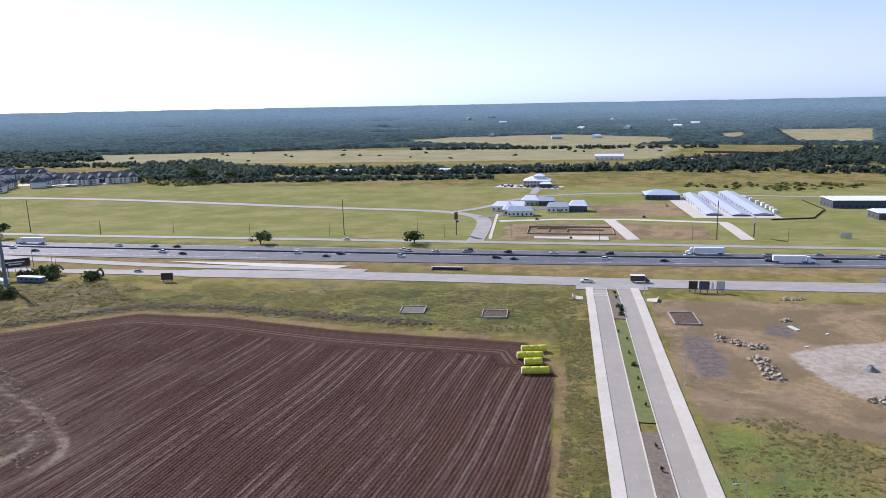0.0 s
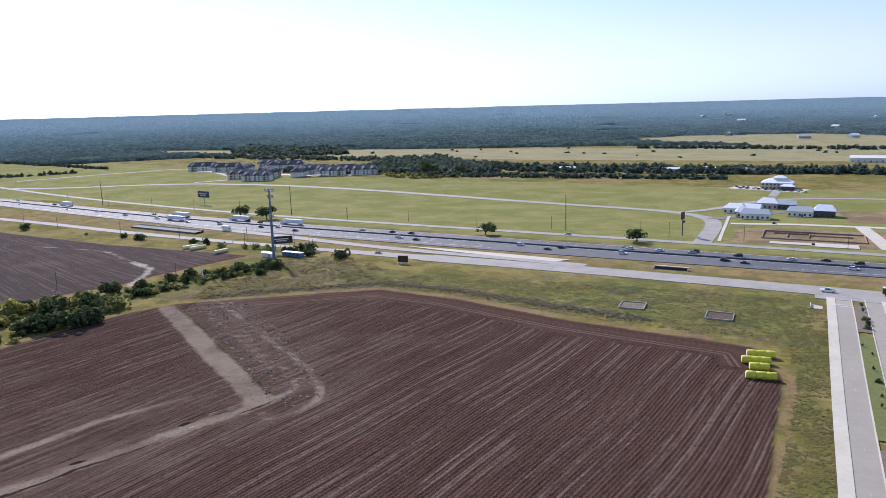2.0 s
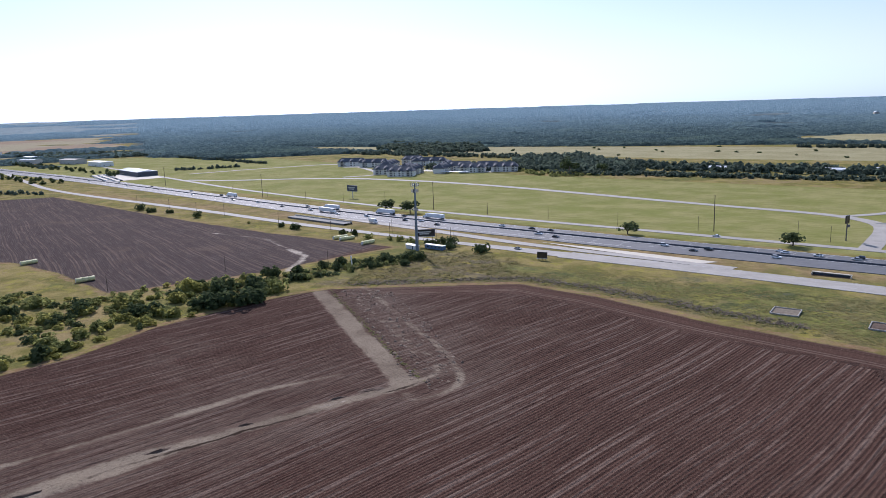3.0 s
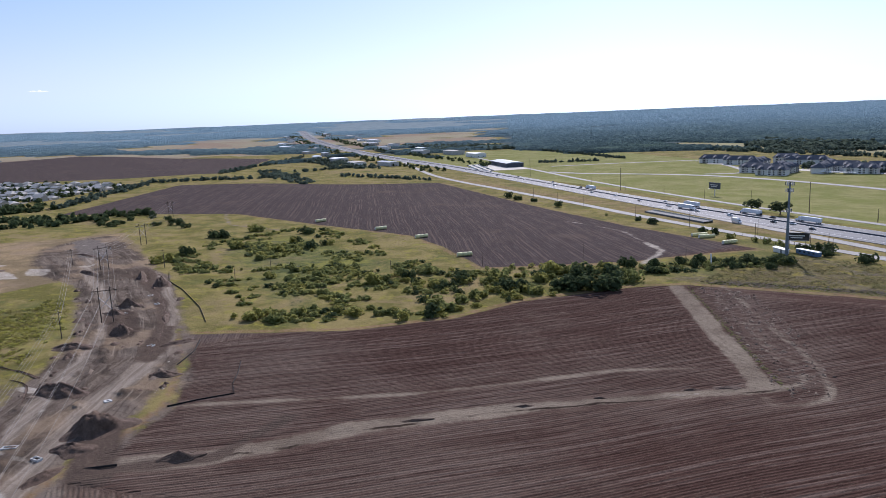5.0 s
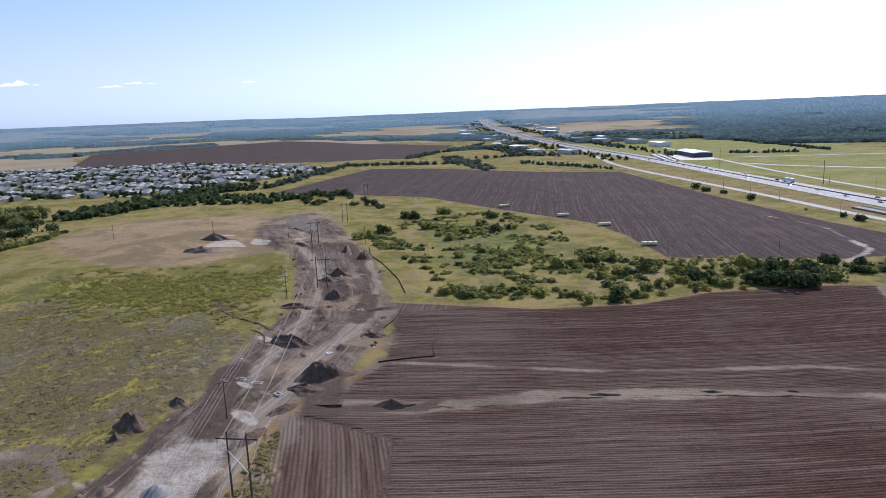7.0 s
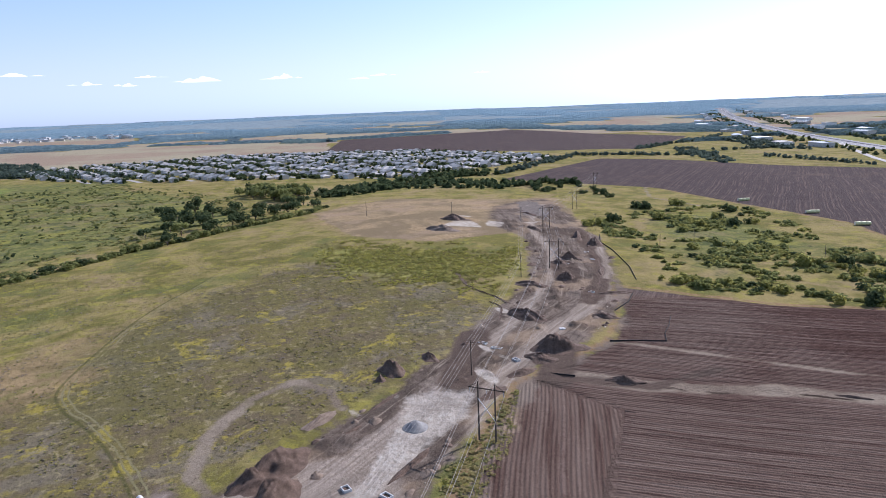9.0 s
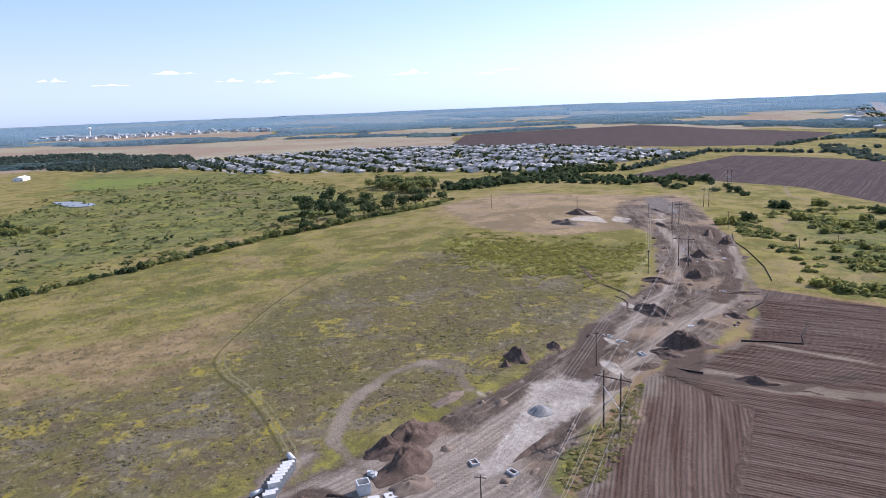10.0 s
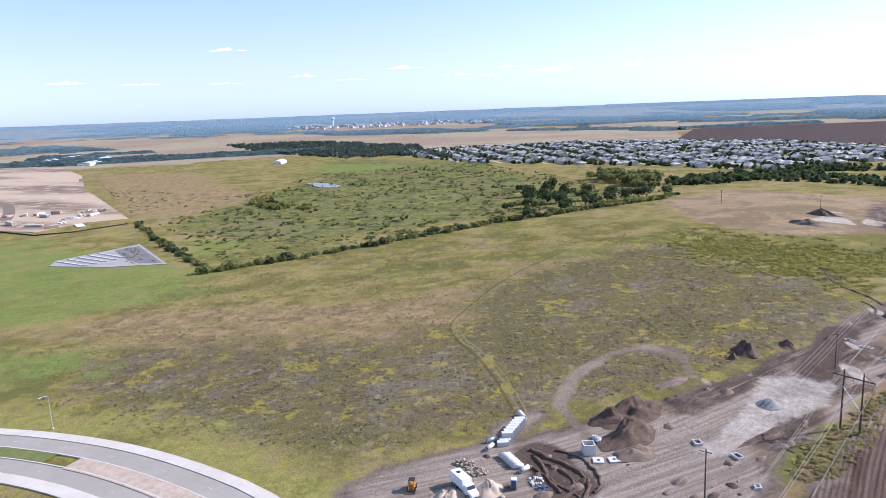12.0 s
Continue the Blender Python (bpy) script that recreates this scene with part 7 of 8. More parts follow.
for k, (pts, r) in enumerate((([(-90, -103), (-88, -99), (-87, -95), (-85, -90), (-80, -87), (-75, -87), (-70, -90)], 0.55), ([(-86, -100), (-85, -96), (-82, -91), (-77, -89), (-72, -92)], 0.5), ([(-92, -98), (-91, -92), (-87, -88), (-82, -85), (-78, -86)], 0.4),
                              ([(-88, -102), (-84, -98), (-80, -96), (-76, -92)], 0.45), ([(-70, -84), (-66, -90), (-64, -98)], 0.4), ([(-83, -100), (-79, -94), (-76, -88)], 0.35))):
    line = resample(rounded([tuple(p) for p in pts], 2), 0.7)
    rr = random.Random(k)
    Shape().tube([up(x + rr.gauss(0, 0.12), y + rr.gauss(0, 0.12), 0.02 + rr.uniform(-0.1, 0.15)) for x, y in line], [r * rr.uniform(0.6, 1.3) for _ in line], 7).thing("mud_ridge", M["mud"], "dark churned ridge of wet earth in the yard", "earth ridge", None, "earth ridges", smooth_faces=True)


def silt_fence(line, h=0.45):
    e = thing("silt_fence", "low black silt fence along the bare ground", "fence", None, "silt fences")
    line = resample(line, 3.0)
    vs, fs = [], []
    for k, (x, y) in enumerate(line):
        z = float(land(x, y))
        vs += [(x, y, z - 0.1), (x, y, z + h), (x + 0.12, y + 0.12, z + h), (x + 0.12, y + 0.12, z - 0.1)]
        Shape().rod((x, y, z - 0.3), (x, y, z + h + 0.15), 0.05, 0.05, 5).part("stake", M["pole"], e)
    for k in range(len(line) - 1):
        o, p = 4 * k, 4 * k + 4
        fs += [(o, o + 1, p + 1, p), (o + 1, o + 2, p + 2, p + 1), (o + 2, o + 3, p + 3, p + 2)]
    Shape().add(vs, fs).part("fabric", M["fabric"], e)


for line in ([(-381, 46), (-357, 41), (-335, 42), (-313, 41), (-295, 40), (-270, 36)], [(-224, 15), (-235, 23), (-247, 28)], [(-191, 5), (-191, 14), (-190, 23)], [(-190, 23), (-198, 25), (-206, 29), (-216, 33)], [(-165, -18.5), (-163, -12)]):
    silt_fence(line)
silt_fence([(313, 607), (297, 541), (265, 496), (233, 492)], 0.9)

# cracks and ditches: dark gashes cut by water
for k, pts in enumerate(([(-297, -50), (-290, -42), (-273, -39), (-262, -37), (-254, -33), (-243, -26), (-235, -23)], [(-238, -30), (-231, -26), (-222, -27), (-212, -29), (-200, -34)], TRENCH)):
    line = resample(rounded(pts, 2), 1.2)
    rr = random.Random(k + 9)
    vs, fs = [], []
    for j, (x, y) in enumerate(offset_line(line, 0)):
        w = rr.uniform(0.7, 1.5) * (1.7, 0.6, 1.7)[k]
        vs += [up(x - w * 0.4, y - w * 0.4, 0.1 + rr.uniform(0, 0.25)), up(x, y, 0.06), up(x + w * 0.5, y + w * 0.5, 0.12 + rr.uniform(0, 0.35))]
    for j in range(len(line) - 1):
        o, p = 3 * j, 3 * j + 3
        fs += [(o, o + 1, p + 1, p), (o + 1, o + 2, p + 2, p + 1)]
    Shape().add(vs, fs).thing("erosion_gully", M["mud"], "dark winding gash cut into bare ground" if k == 2 else "dark winding erosion gully cut into the slope", "gully", None, smooth_faces=True)


# dark cut edges along the washed-out track
for x, y, rx, ry, t in ((-137, 86, 3.2, 0.6, 62), (-146, 57, 5, 0.5, 68), (-113, 140, 4.5, 1.6, 55), (-118, 131, 3.0, 0.6, 60), (-129, 106, 2.4, 0.4, 60)):
    mound(x, y, rx, ry, 0.4, t, "mud", "low dark bank of a washed-out furrow")


HAULS = [rounded([(-105, -76), (-131, -64), (-155, -52), (-176, -41), (-200, -29), (-230, -17), (-263, -3), (-301, 7), (-349, 10), (-400, 8)]), rounded([(-110, -45), (-155, -36), (-177, -26), (-203, -12), (-223, 4), (-242, 14), (-274, 24), (-330, 35), (-369, 38)])]


# loose clods and small spoil heaps over the works
def spoil(seed, count, mat, label, size, flat, line, least):
    q = random.Random(seed)
    s = Shape()
    for x, y in clumped(scatter(line, count, seed), 0.09, least, seed):
        if area(np.array([x]), np.array([y]), PAD)[0] > -3 or band(np.array([x]), np.array([y]), HAULS[0], 4)[0] > 0 or band(np.array([x]), np.array([y]), HAULS[1], 4.5)[0] > 0:
            continue
        r = q.uniform(*size) * q.uniform(0.5, 1.0)
        s.heap(r * q.uniform(0.8, 1.9), r, r * flat * q.uniform(0.5, 1.2), q.uniform(0, 90), 9, 3, up(x, y, 0.05), 0.45, q.uniform(2.2, 3.0))
    s.thing("spoil_clods", M[mat], label, "spoil", None, "", "stuff", True)


STRIP_WORKS = [p for p in WORKS if p[0] > -445] + [(-82, -62), (-60, -96), (-84, -112)]
spoil(201, 420, "mud", "dark clods and small heaps of dug earth", (0.4, 2.6), 0.55, STRIP_WORKS, 0.0)
spoil(202, 300, "dirt", "brown clods and small heaps of dug earth", (0.4, 2.4), 0.5, STRIP_WORKS, -0.1)
spoil(204, 520, "dirt", "torn clods of grey soil beside the farm track", (0.3, 1.1), 0.5, RIPPED, -0.35)
spoil(205, 260, "mud", "dark torn clods of soil beside the farm track", (0.3, 0.9), 0.5, RIPPED, -0.2)
spoil(203, 300, "rock", "pale broken stone strewn over the works", (0.25, 0.8), 0.6, STRIP_WORKS, 0.1)


# ---- trees and scrub ----
rnd = random.Random(20)
OAKS = ((-115, 437, 7.2), (-18, 431, 7.4), (-336, 486, 8.4), (-306, 477, 8.8))
for x, y, r in OAKS:
    tree(x, y, r, "dark", "dark round-crowned oak on the highway verge", "oaks on the verge", 0.74)
for x, y, r in ((-363, 384, 3.2), (-344, 378, 4.4), (-297, 373, 3.4), (-286, 370, 3.6), (-268, 362, 3), (-176, 344, 5), (-560, 414, 5), (-538, 408, 4), (-516, 410, 3.6), (-468, 398, 4), (-400, 388, 2), (-218, 357, 4), (-213, 361, 4), (-203, 358, 4.5), (-251, 362, 2.5), (-243, 362, 3), (-233, 357, 3), (-226, 352, 3), (-198, 346, 4)):
    bush(x, y, r, "dark" if r > 3 else "mid", 1.1)
for x, y, r in ((-200, 299, 3.6), (-196, 306, 3.6), (-209, 290, 3.2), (-213, 283, 3), (-222, 272, 3.6), (-228, 263, 3.4), (-231, 247, 3.4), (-239, 237, 4.4), (-194, 289, 2.6), (-205, 291, 3), (-206, 276, 2.4), (-218, 264, 3), (-224, 238, 4), (-214, 300, 3), (-205, 312, 3.4), (-220, 280, 3)):
    bush(x, y, r * 1.15, "dark", 1.0)
    bush(x + rnd.uniform(-4, 4), y + rnd.uniform(3, 6), r * 0.9, rnd.choice(("mid", "dark")), 0.9)
BRUSH = ((-418, 53, 5), (-433, 68, 5), (-388, 67, 4), (-498, 104, 7), (-439, 99, 5), (-507, 137, 5), (-414, 117, 4.5), (-439, 138, 5), (-410, 138, 4.5), (-470, 159, 5), (-416, 149, 4), (-391, 98, 3.5), (-339, 86, 3.5), (-347, 102, 3.5), (-326, 106, 3.5), (-306, 88, 3), (-288, 93, 3), (-265, 53, 4.5), (-256, 59, 4), (-259, 72, 3.5), (-256, 86, 4), (-248, 90, 4), (-230, 101, 3.4), (-227, 114, 4.4))
BRUSH_E = ((-229, 127, 3), (-294, 128, 4.5), (-293, 141, 4.5), (-299, 155, 4), (-267, 144, 4), (-266, 156, 4.5), (-240, 144, 4), (-244, 157, 5), (-261, 173, 5), (-236, 167, 5), (-230, 169, 4), (-231, 182, 5.5), (-225, 188, 6), (-217, 192, 7), (-219, 202, 7.5), (-226, 214, 7.5), (-251, 215, 5), (-255, 200, 5), (-246, 186, 5), (-238, 205, 6.5), (-222, 222, 4.5), (-243, 228, 4))
rnd = random.Random(21)
for x, y, r in BRUSH + BRUSH_E:
    for k in range(2 if r > 3.4 else 1):
        bush(x + rnd.gauss(0, r * 0.5) * k, y + rnd.gauss(0, r * 0.5) * k, r * rnd.uniform(0.7, 1.1), "dark" if r > 5.4 else rnd.choice(("dark", "mid", "mid", "yellow", "yellow")), 0.95, "scrub on the knoll")
KNOLL = [(-460, 60), (-505, 180), (-400, 175), (-300, 165), (-226, 125), (-258, 40), (-300, 60), (-380, 50)]
for n, mat, seed in ((800, "leaf_mid", 4), (620, "leaf_yellow", 5), (120, "leaf_dark", 6)):
    leaf_stuff("knoll_scrub", "low mixed shrubs scattered over the grassy knoll", "scrub", [(x, y, rnd.uniform(0.9, 3.2), rnd.uniform(0.8, 2.6)) for x, y in clumped(scatter(KNOLL, n * 2, seed), 0.03, 0.04)], mat, seed + 80, 40, 0.3)
for x, y in scatter([(-232, 118), (-300, 128), (-310, 150), (-262, 220), (-228, 228), (-212, 208), (-224, 160)], 40, 7, 3):
    bush(x, y, rnd.uniform(1.8, 4.2), rnd.choice(("mid", "mid", "yellow", "dark")), 0.85, "scrub on the knoll")
EDGE = [(-264, 46), (-256, 62), (-244, 92), (-226, 108), (-222, 128), (-232, 128), (-238, 108), (-256, 96), (-268, 66)]
THICK = [(-232, 118), (-300, 128), (-310, 150), (-262, 220), (-228, 228), (-212, 208), (-224, 160)]
for outline, n, seed in ((EDGE, 45, 91), (THICK, 120, 92)):
    for mat, part_of, k in (("leaf_mid", 0.5, 1), ("leaf_yellow", 0.35, 2), ("leaf_dark", 0.15, 3)):
        leaf_stuff("thicket", "soft mixed thicket of green shrubs at the field edge", "thicket", [(x, y, rnd.uniform(1.6, 3.6), rnd.uniform(1.6, 3.4)) for x, y in scatter(outline, int(n * part_of), seed + k * 10)], mat, seed + k, 70, 0.24, False)
HEDGE_RUN = resample(HEDGE[1:], 1.7) + resample([(-222, -329), (-266, -405), (-341, -524)], 1.9)
leaf_stuff("hedge_growth", "dense low hedge growth between meadow and pasture", "hedge", [(x + rnd.gauss(0, 0.9), y + rnd.gauss(0, 0.9), rnd.uniform(1.0, 2.3), rnd.uniform(1.0, 2.6)) for x, y in HEDGE_RUN], "leaf_mid", 95, 34, 0.3, False)
# the hedge between the meadow and the pasture
for (ax, ay), (bx, by) in zip(HEDGE[1:], HEDGE[2:]):
    n = int(math.hypot(bx - ax, by - ay) / 5.6)
    for k in range(n):
        t = k / n
        bush(ax + (bx - ax) * t + rnd.gauss(0, 1.6), ay + (by - ay) * t + rnd.gauss(0, 1.6), rnd.uniform(2.4, 5.0), rnd.choice(("dark", "mid", "mid")), 0.9, "field hedge")
for (ax, ay), (bx, by) in (((-222, -329), (-266, -405)), ((-266, -405), (-341, -524))):
    for k in range(18):
        t = k / 18
        bush(ax + (bx - ax) * t + rnd.gauss(0, 1.6), ay + (by - ay) * t + rnd.gauss(0, 1.6), rnd.uniform(1.6, 3.2), rnd.choice(("dark", "mid")), 0.95, "field hedge")
for x, y, r, kind in ((-504, -249, 9, "dark"), (-495, -235, 7, "dark"), (-544, -230, 8, "dark"), (-570, -253, 9, "dark"), (-530, -248, 7, "dark"), (-465, -205, 6, "dark"), (-487, -190, 6, "dark"), (-524, -165, 6, "dark"), (-455, -225, 6, "mid"), (-480, -215, 7, "dark"), (-560, -215, 7, "dark")):
    tree(x, y, r, kind, "dark live oak at the edge of the pasture", "oaks in the pasture")
for x, y, r in ((-453, -249, 5), (-416, -220, 5), (-503, -227, 8), (-451, -206, 6), (-483, -197, 7), (-506, -186, 7), (-518, -174, 7), (-530, -160, 7), (-545, -270, 8), (-556, -150, 6), (-470, -238, 6), (-436, -226, 5), (-520, -210, 7), (-540, -190, 7), (-575, -175, 7), (-590, -165, 6)):
    tree(x, y, r, "dark", "dark live oak at the edge of the pasture", "oaks in the pasture", 0.9)
for x, y in scatter([(-620, -185), (-705, -255), (-735, -230), (-690, -170)], 45, 9, 5):
    tree(x, y, rnd.uniform(5, 8), rnd.choice(("dark", "mid", "mid")), "leafy green tree in a small grove", "grove in the pasture")
for x, y in scatter([(-440, -420), (-480, -520), (-445, -500), (-420, -440)], 26, 12, 3):
    bush(x, y, rnd.uniform(2.5, 5), rnd.choice(("yellow", "yellow", "mid", "dark")), 1.0, "thicket in the pasture")
for x, y in scatter([(-640, 40), (-560, 100), (-690, 100), (-700, 40)], 24, 13, 4):
    bush(x, y, rnd.uniform(3, 5), "dark", 0.9, "thicket by the field")

PASTURE = [(-240, -330), (-400, -240), (-520, -160), (-700, -260), (-930, -480), (-760, -640), (-480, -560), (-340, -500)]
leaf_stuff("pasture_scrub", "scattered low shrubs over green pasture", "scrub", [(x, y, rnd.uniform(1.0, 3.8), rnd.uniform(0.8, 2.2)) for x, y in clumped(scatter(PASTURE, 2400, 14), 0.025, 0.05, 4)], "leaf_mid", 3, 30, 0.3, False)
leaf_stuff("pasture_scrub", "dark scattered shrubs over green pasture", "scrub", [(x, y, rnd.uniform(1.0, 3.2), rnd.uniform(1.2, 3.2)) for x, y in clumped(scatter(PASTURE, 420, 15), 0.012, 0.05, 9)], "leaf_dark", 4, 30, 0.3, False)
leaf_stuff("pasture_weeds", "bright yellow-green weed patches over the pasture", "weeds", [(x, y, rnd.uniform(0.8, 2.6), rnd.uniform(0.4, 1.0)) for x, y in clumped(scatter(PASTURE, 3200, 29), 0.018, 0.05, 7)], "weed_gold", 18, 10, 0.45, False)
leaf_stuff("pasture_weeds", "olive weed patches over the pasture", "weeds", [(x, y, rnd.uniform(0.8, 2.6), rnd.uniform(0.4, 1.0)) for x, y in clumped(scatter(PASTURE, 3200, 30), 0.018, 0.05, 12)], "weed_green", 19, 10, 0.45, False)
leaf_stuff("pasture_scrub", "scattered low shrubs on cleared ground", "scrub", [(x, y, rnd.uniform(1.0, 2.6), rnd.uniform(0.6, 1.4)) for x, y in scatter([(-541, -808), (-502, -536), (-377, -574), (-800, -1190)], 90, 18)], "weed_dead", 6, 20, 0.36)
YELLOW = [(-400, -150), (-385, -80), (-362, -44), (-345, -6), (-300, -8), (-250, -24), (-236, -50), (-250, -110), (-290, -165), (-350, -170)]
YELLOW_CORE = [(-362, -104), (-346, -56), (-338, -8), (-300, -10), (-262, -26), (-272, -60), (-302, -102)]


def thick(count, seed, least):
    """Places that crowd together in the middle of the slope and thin out around it."""
    pts = scatter(YELLOW, count, seed)
    d = area(np.array([p[0] for p in pts]), np.array([p[1] for p in pts]), YELLOW_CORE)
    return [p for p, e in zip(pts, d) if noise.noise(Vector((p[0] * 0.06, p[1] * 0.06, seed))) + 0.6 * noise.noise(Vector((p[0] * 0.2, p[1] * 0.2, 3.0))) > least - min(0.9, e * 0.03)]


for mat, count, seed, word in (("weed_bright", 9000, 16, "yellow-green"), ("weed_gold", 5200, 17, "green"), ("weed", 2500, 18, "straw-coloured")):
    leaf_stuff("weed_thicket", f"dense waist-high {word} weeds on the slope", "weeds", [(x, y, rnd.uniform(0.4, 1.3), rnd.uniform(0.3, 1.0)) for x, y in thick(count, seed, 0.12)], mat, seed - 11, 14, 0.32, False)
MEADOW = [(-330, -60), (-225, -32), (-165, -62), (-122, -95), (-100, -112), (-74, -140), (-66, -180), (-64, -235), (-100, -300), (-215, -318), (-330, -265), (-400, -150)]
leaf_stuff("meadow_weeds", "straw and olive weeds in rough meadow", "weeds", [(x, y, rnd.uniform(0.25, 0.8), rnd.uniform(0.2, 0.5)) for x, y in clumped(scatter(MEADOW, 7000, 19), 0.04, 0.05, 1)], "weed", 8, 12, 0.32, False, 1.5)
leaf_stuff("meadow_weeds", "grey dead weeds in rough meadow", "weeds", [(x, y, rnd.uniform(0.3, 0.9), rnd.uniform(0.2, 0.5)) for x, y in clumped(scatter(MEADOW, 4500, 20), 0.04, 0.15, 2)], "weed_dead", 9, 12, 0.32, False, 1.5)
leaf_stuff("meadow_weeds", "bright yellow-green weed clumps in the meadow", "weeds", [(x, y, rnd.uniform(0.3, 1.0), rnd.uniform(0.15, 0.4)) for x, y in clumped(scatter(MEADOW, 1500, 22), 0.05, 0.12, 3)], "weed_gold", 10, 12, 0.32, False, 1.5)
WAY = rounded(TRAIL, 3)


def off_track(places):
    a, b = np.array([p[0] for p in places]), np.array([p[1] for p in places])
    clear = (band(a, b, WAY, 3.2) < 0) & (band(a, b, LOOP, 2.6) < 0) & (area(a, b, SITE) < -1)
    return [p for p, ok in zip(places, clear) if ok]


for mat, n, k, least, word in (("weed_gold", 5200, 1, 0.02, "yellow"), ("weed_dead", 5200, 2, 0.0, "grey dead"), ("weed_green", 5200, 3, 0.02, "olive green"), ("leaf_mid", 500, 4, 0.15, "dark green")):
    leaf_stuff("meadow_tufts", f"knee-high {word} weed tufts in the rough meadow", "weeds", [(x, y, rnd.uniform(0.25, 0.8), rnd.uniform(0.2, 0.5)) for x, y in off_track(clumped(scatter(MEADOW, n, 700 + k), 0.05, least, k * 3))], mat, 70 + k, 12, 0.32, False, 1.5)
VERGE_W = [(-214, 296), (-200, 345), (-150, 332), (-122, 288), (-160, 262), (-198, 240)]
leaf_stuff("verge_weeds", "rough straw and olive weeds below the tower", "weeds", [(x, y, rnd.uniform(0.4, 1.2), rnd.uniform(0.2, 0.6)) for x, y in clumped(scatter(VERGE_W, 2600, 27), 0.05, -0.1)], "weed", 15, 10, 0.33, False)
leaf_stuff("verge_weeds", "rough green scrub below the tower", "weeds", [(x, y, rnd.uniform(0.6, 1.8), rnd.uniform(0.4, 1.2)) for x, y in clumped(scatter(VERGE_W, 900, 28), 0.05, 0.0, 2)], "weed_green", 16, 18, 0.26, False)
leaf_stuff("ditch_weeds", "dark weeds in the ditch beside the farm track", "weeds", [(x + rnd.gauss(0, 0.5), y + rnd.gauss(0, 0.5), rnd.uniform(0.4, 1.1), rnd.uniform(0.2, 0.45)) for x, y in resample(offset_line(FARM_TRACK, 5.0), 0.6)], "weed_green", 17, 16, 0.26, False)
VERGE = [(-196, 236), (-125, 284), (-150, 320), (50, 298), (36, 234), (-35, 250), (-85, 270), (-125, 276), (-160, 258)]
leaf_stuff("verge_weeds", "rough green and straw weeds between field and road", "weeds", [(x, y, rnd.uniform(0.3, 1.1), rnd.uniform(0.08, 0.28)) for x, y in clumped(scatter(VERGE, 4500, 23), 0.05, -0.15)], "weed", 11, 10, 0.33, False)
leaf_stuff("verge_weeds", "rough green weeds between field and road", "weeds", [(x, y, rnd.uniform(0.4, 1.3), rnd.uniform(0.1, 0.3)) for x, y in clumped(scatter(VERGE, 3400, 24), 0.05, -0.1, 2)], "weed_green", 12, 10, 0.33, False)
EDGE_N = resample([(-192, 240), (-160, 262), (-125, 283), (-85, 276), (-40, 259), (-5, 249)], 0.45)
for mat, k, word in (("leaf_mid", 2, "green"), ("weed_dead", 1, "brown dead"), ("leaf_dark", 5, "dark green")):
    leaf_stuff("ditch_weeds", f"tall {word} weeds along the field's edge", "weeds", [(x + rnd.gauss(0, 1.8), y + rnd.gauss(0, 2.3) + (2 if k == 1 else 0), rnd.uniform(0.4, 1.3), rnd.uniform(0.3, 0.9)) for x, y in (EDGE_N * 3 if k == 1 else EDGE_N[::k])], mat, 22 + k, 16, 0.26, False)
for mat, n, k, word in (("leaf_mid", 8, 1, "green"), ("weed", 320, 2, "straw"), ("weed_green", 70, 3, "green"), ("leaf_yellow", 12, 4, "yellow")):
    leaf_stuff("rough_grass", f"rough {word} growth beneath the power pylons", "weeds", [(x, y, rnd.uniform(0.4, 1.3), rnd.uniform(0.2, 0.8)) for x, y in scatter(ROUGH, n, 330 + k)], mat, 30 + k, 20, 0.26, False)
leaf_stuff("weed_thicket", "soft yellow-green shrubs standing in tall weeds", "weeds", [(x, y, rnd.uniform(0.9, 2.3), rnd.uniform(0.7, 1.5)) for x, y in thick(1400, 341, 0.2)], "leaf_yellow", 41, 40, 0.24, False)
for mat, n, k in (("leaf_mid", 70, 1), ("leaf_dark", 50, 2)):
    leaf_stuff("thicket", "dense mixed thicket between the two ploughed fields", "thicket", [(x, y, rnd.uniform(1.4, 3.2), rnd.uniform(1.4, 3.0)) for x, y in scatter([(-244, 222), (-226, 226), (-208, 262), (-192, 296), (-196, 316), (-212, 306), (-228, 262)], n, 350 + k)], mat, 50 + k, 60, 0.24, False)
EVERGE = [hw(11, 60), hw(11, 286), hw(-8, 290), hw(-2, 240), hw(2, 200), hw(0, 150), hw(-2, 60)]
leaf_stuff("verge_weeds", "rough straw grass between field and pavement", "weeds", [(x, y, rnd.uniform(0.3, 1.0), rnd.uniform(0.08, 0.25)) for x, y in clumped(scatter(EVERGE, 2600, 31), 0.06, -0.2)], "weed", 20, 10, 0.33, False)
leaf_stuff("verge_weeds", "rough green grass between field and pavement", "weeds", [(x, y, rnd.uniform(0.3, 1.0), rnd.uniform(0.08, 0.25)) for x, y in clumped(scatter(EVERGE, 2600, 32), 0.06, -0.1, 3)], "weed_green", 21, 10, 0.33, False)
EAST = [hw(36, 175), hw(55, 178), hw(75, 165), hw(110, 130), hw(110, 60), hw(36, 60)]
leaf_stuff("verge_weeds", "tall green weeds beside the divided road", "weeds", [(x, y, rnd.uniform(0.3, 1.1), rnd.uniform(0.08, 0.3)) for x, y in clumped(scatter(EAST, 3400, 25), 0.05, -0.15)], "weed", 13, 10, 0.33, False)
leaf_stuff("verge_weeds", "tall green weeds beside the divided road", "weeds", [(x, y, rnd.uniform(0.4, 1.2), rnd.uniform(0.1, 0.3)) for x, y in clumped(scatter(EAST, 3400, 26), 0.05, -0.1, 2)], "weed_green", 14, 10, 0.33, False)

# ---- woods ----
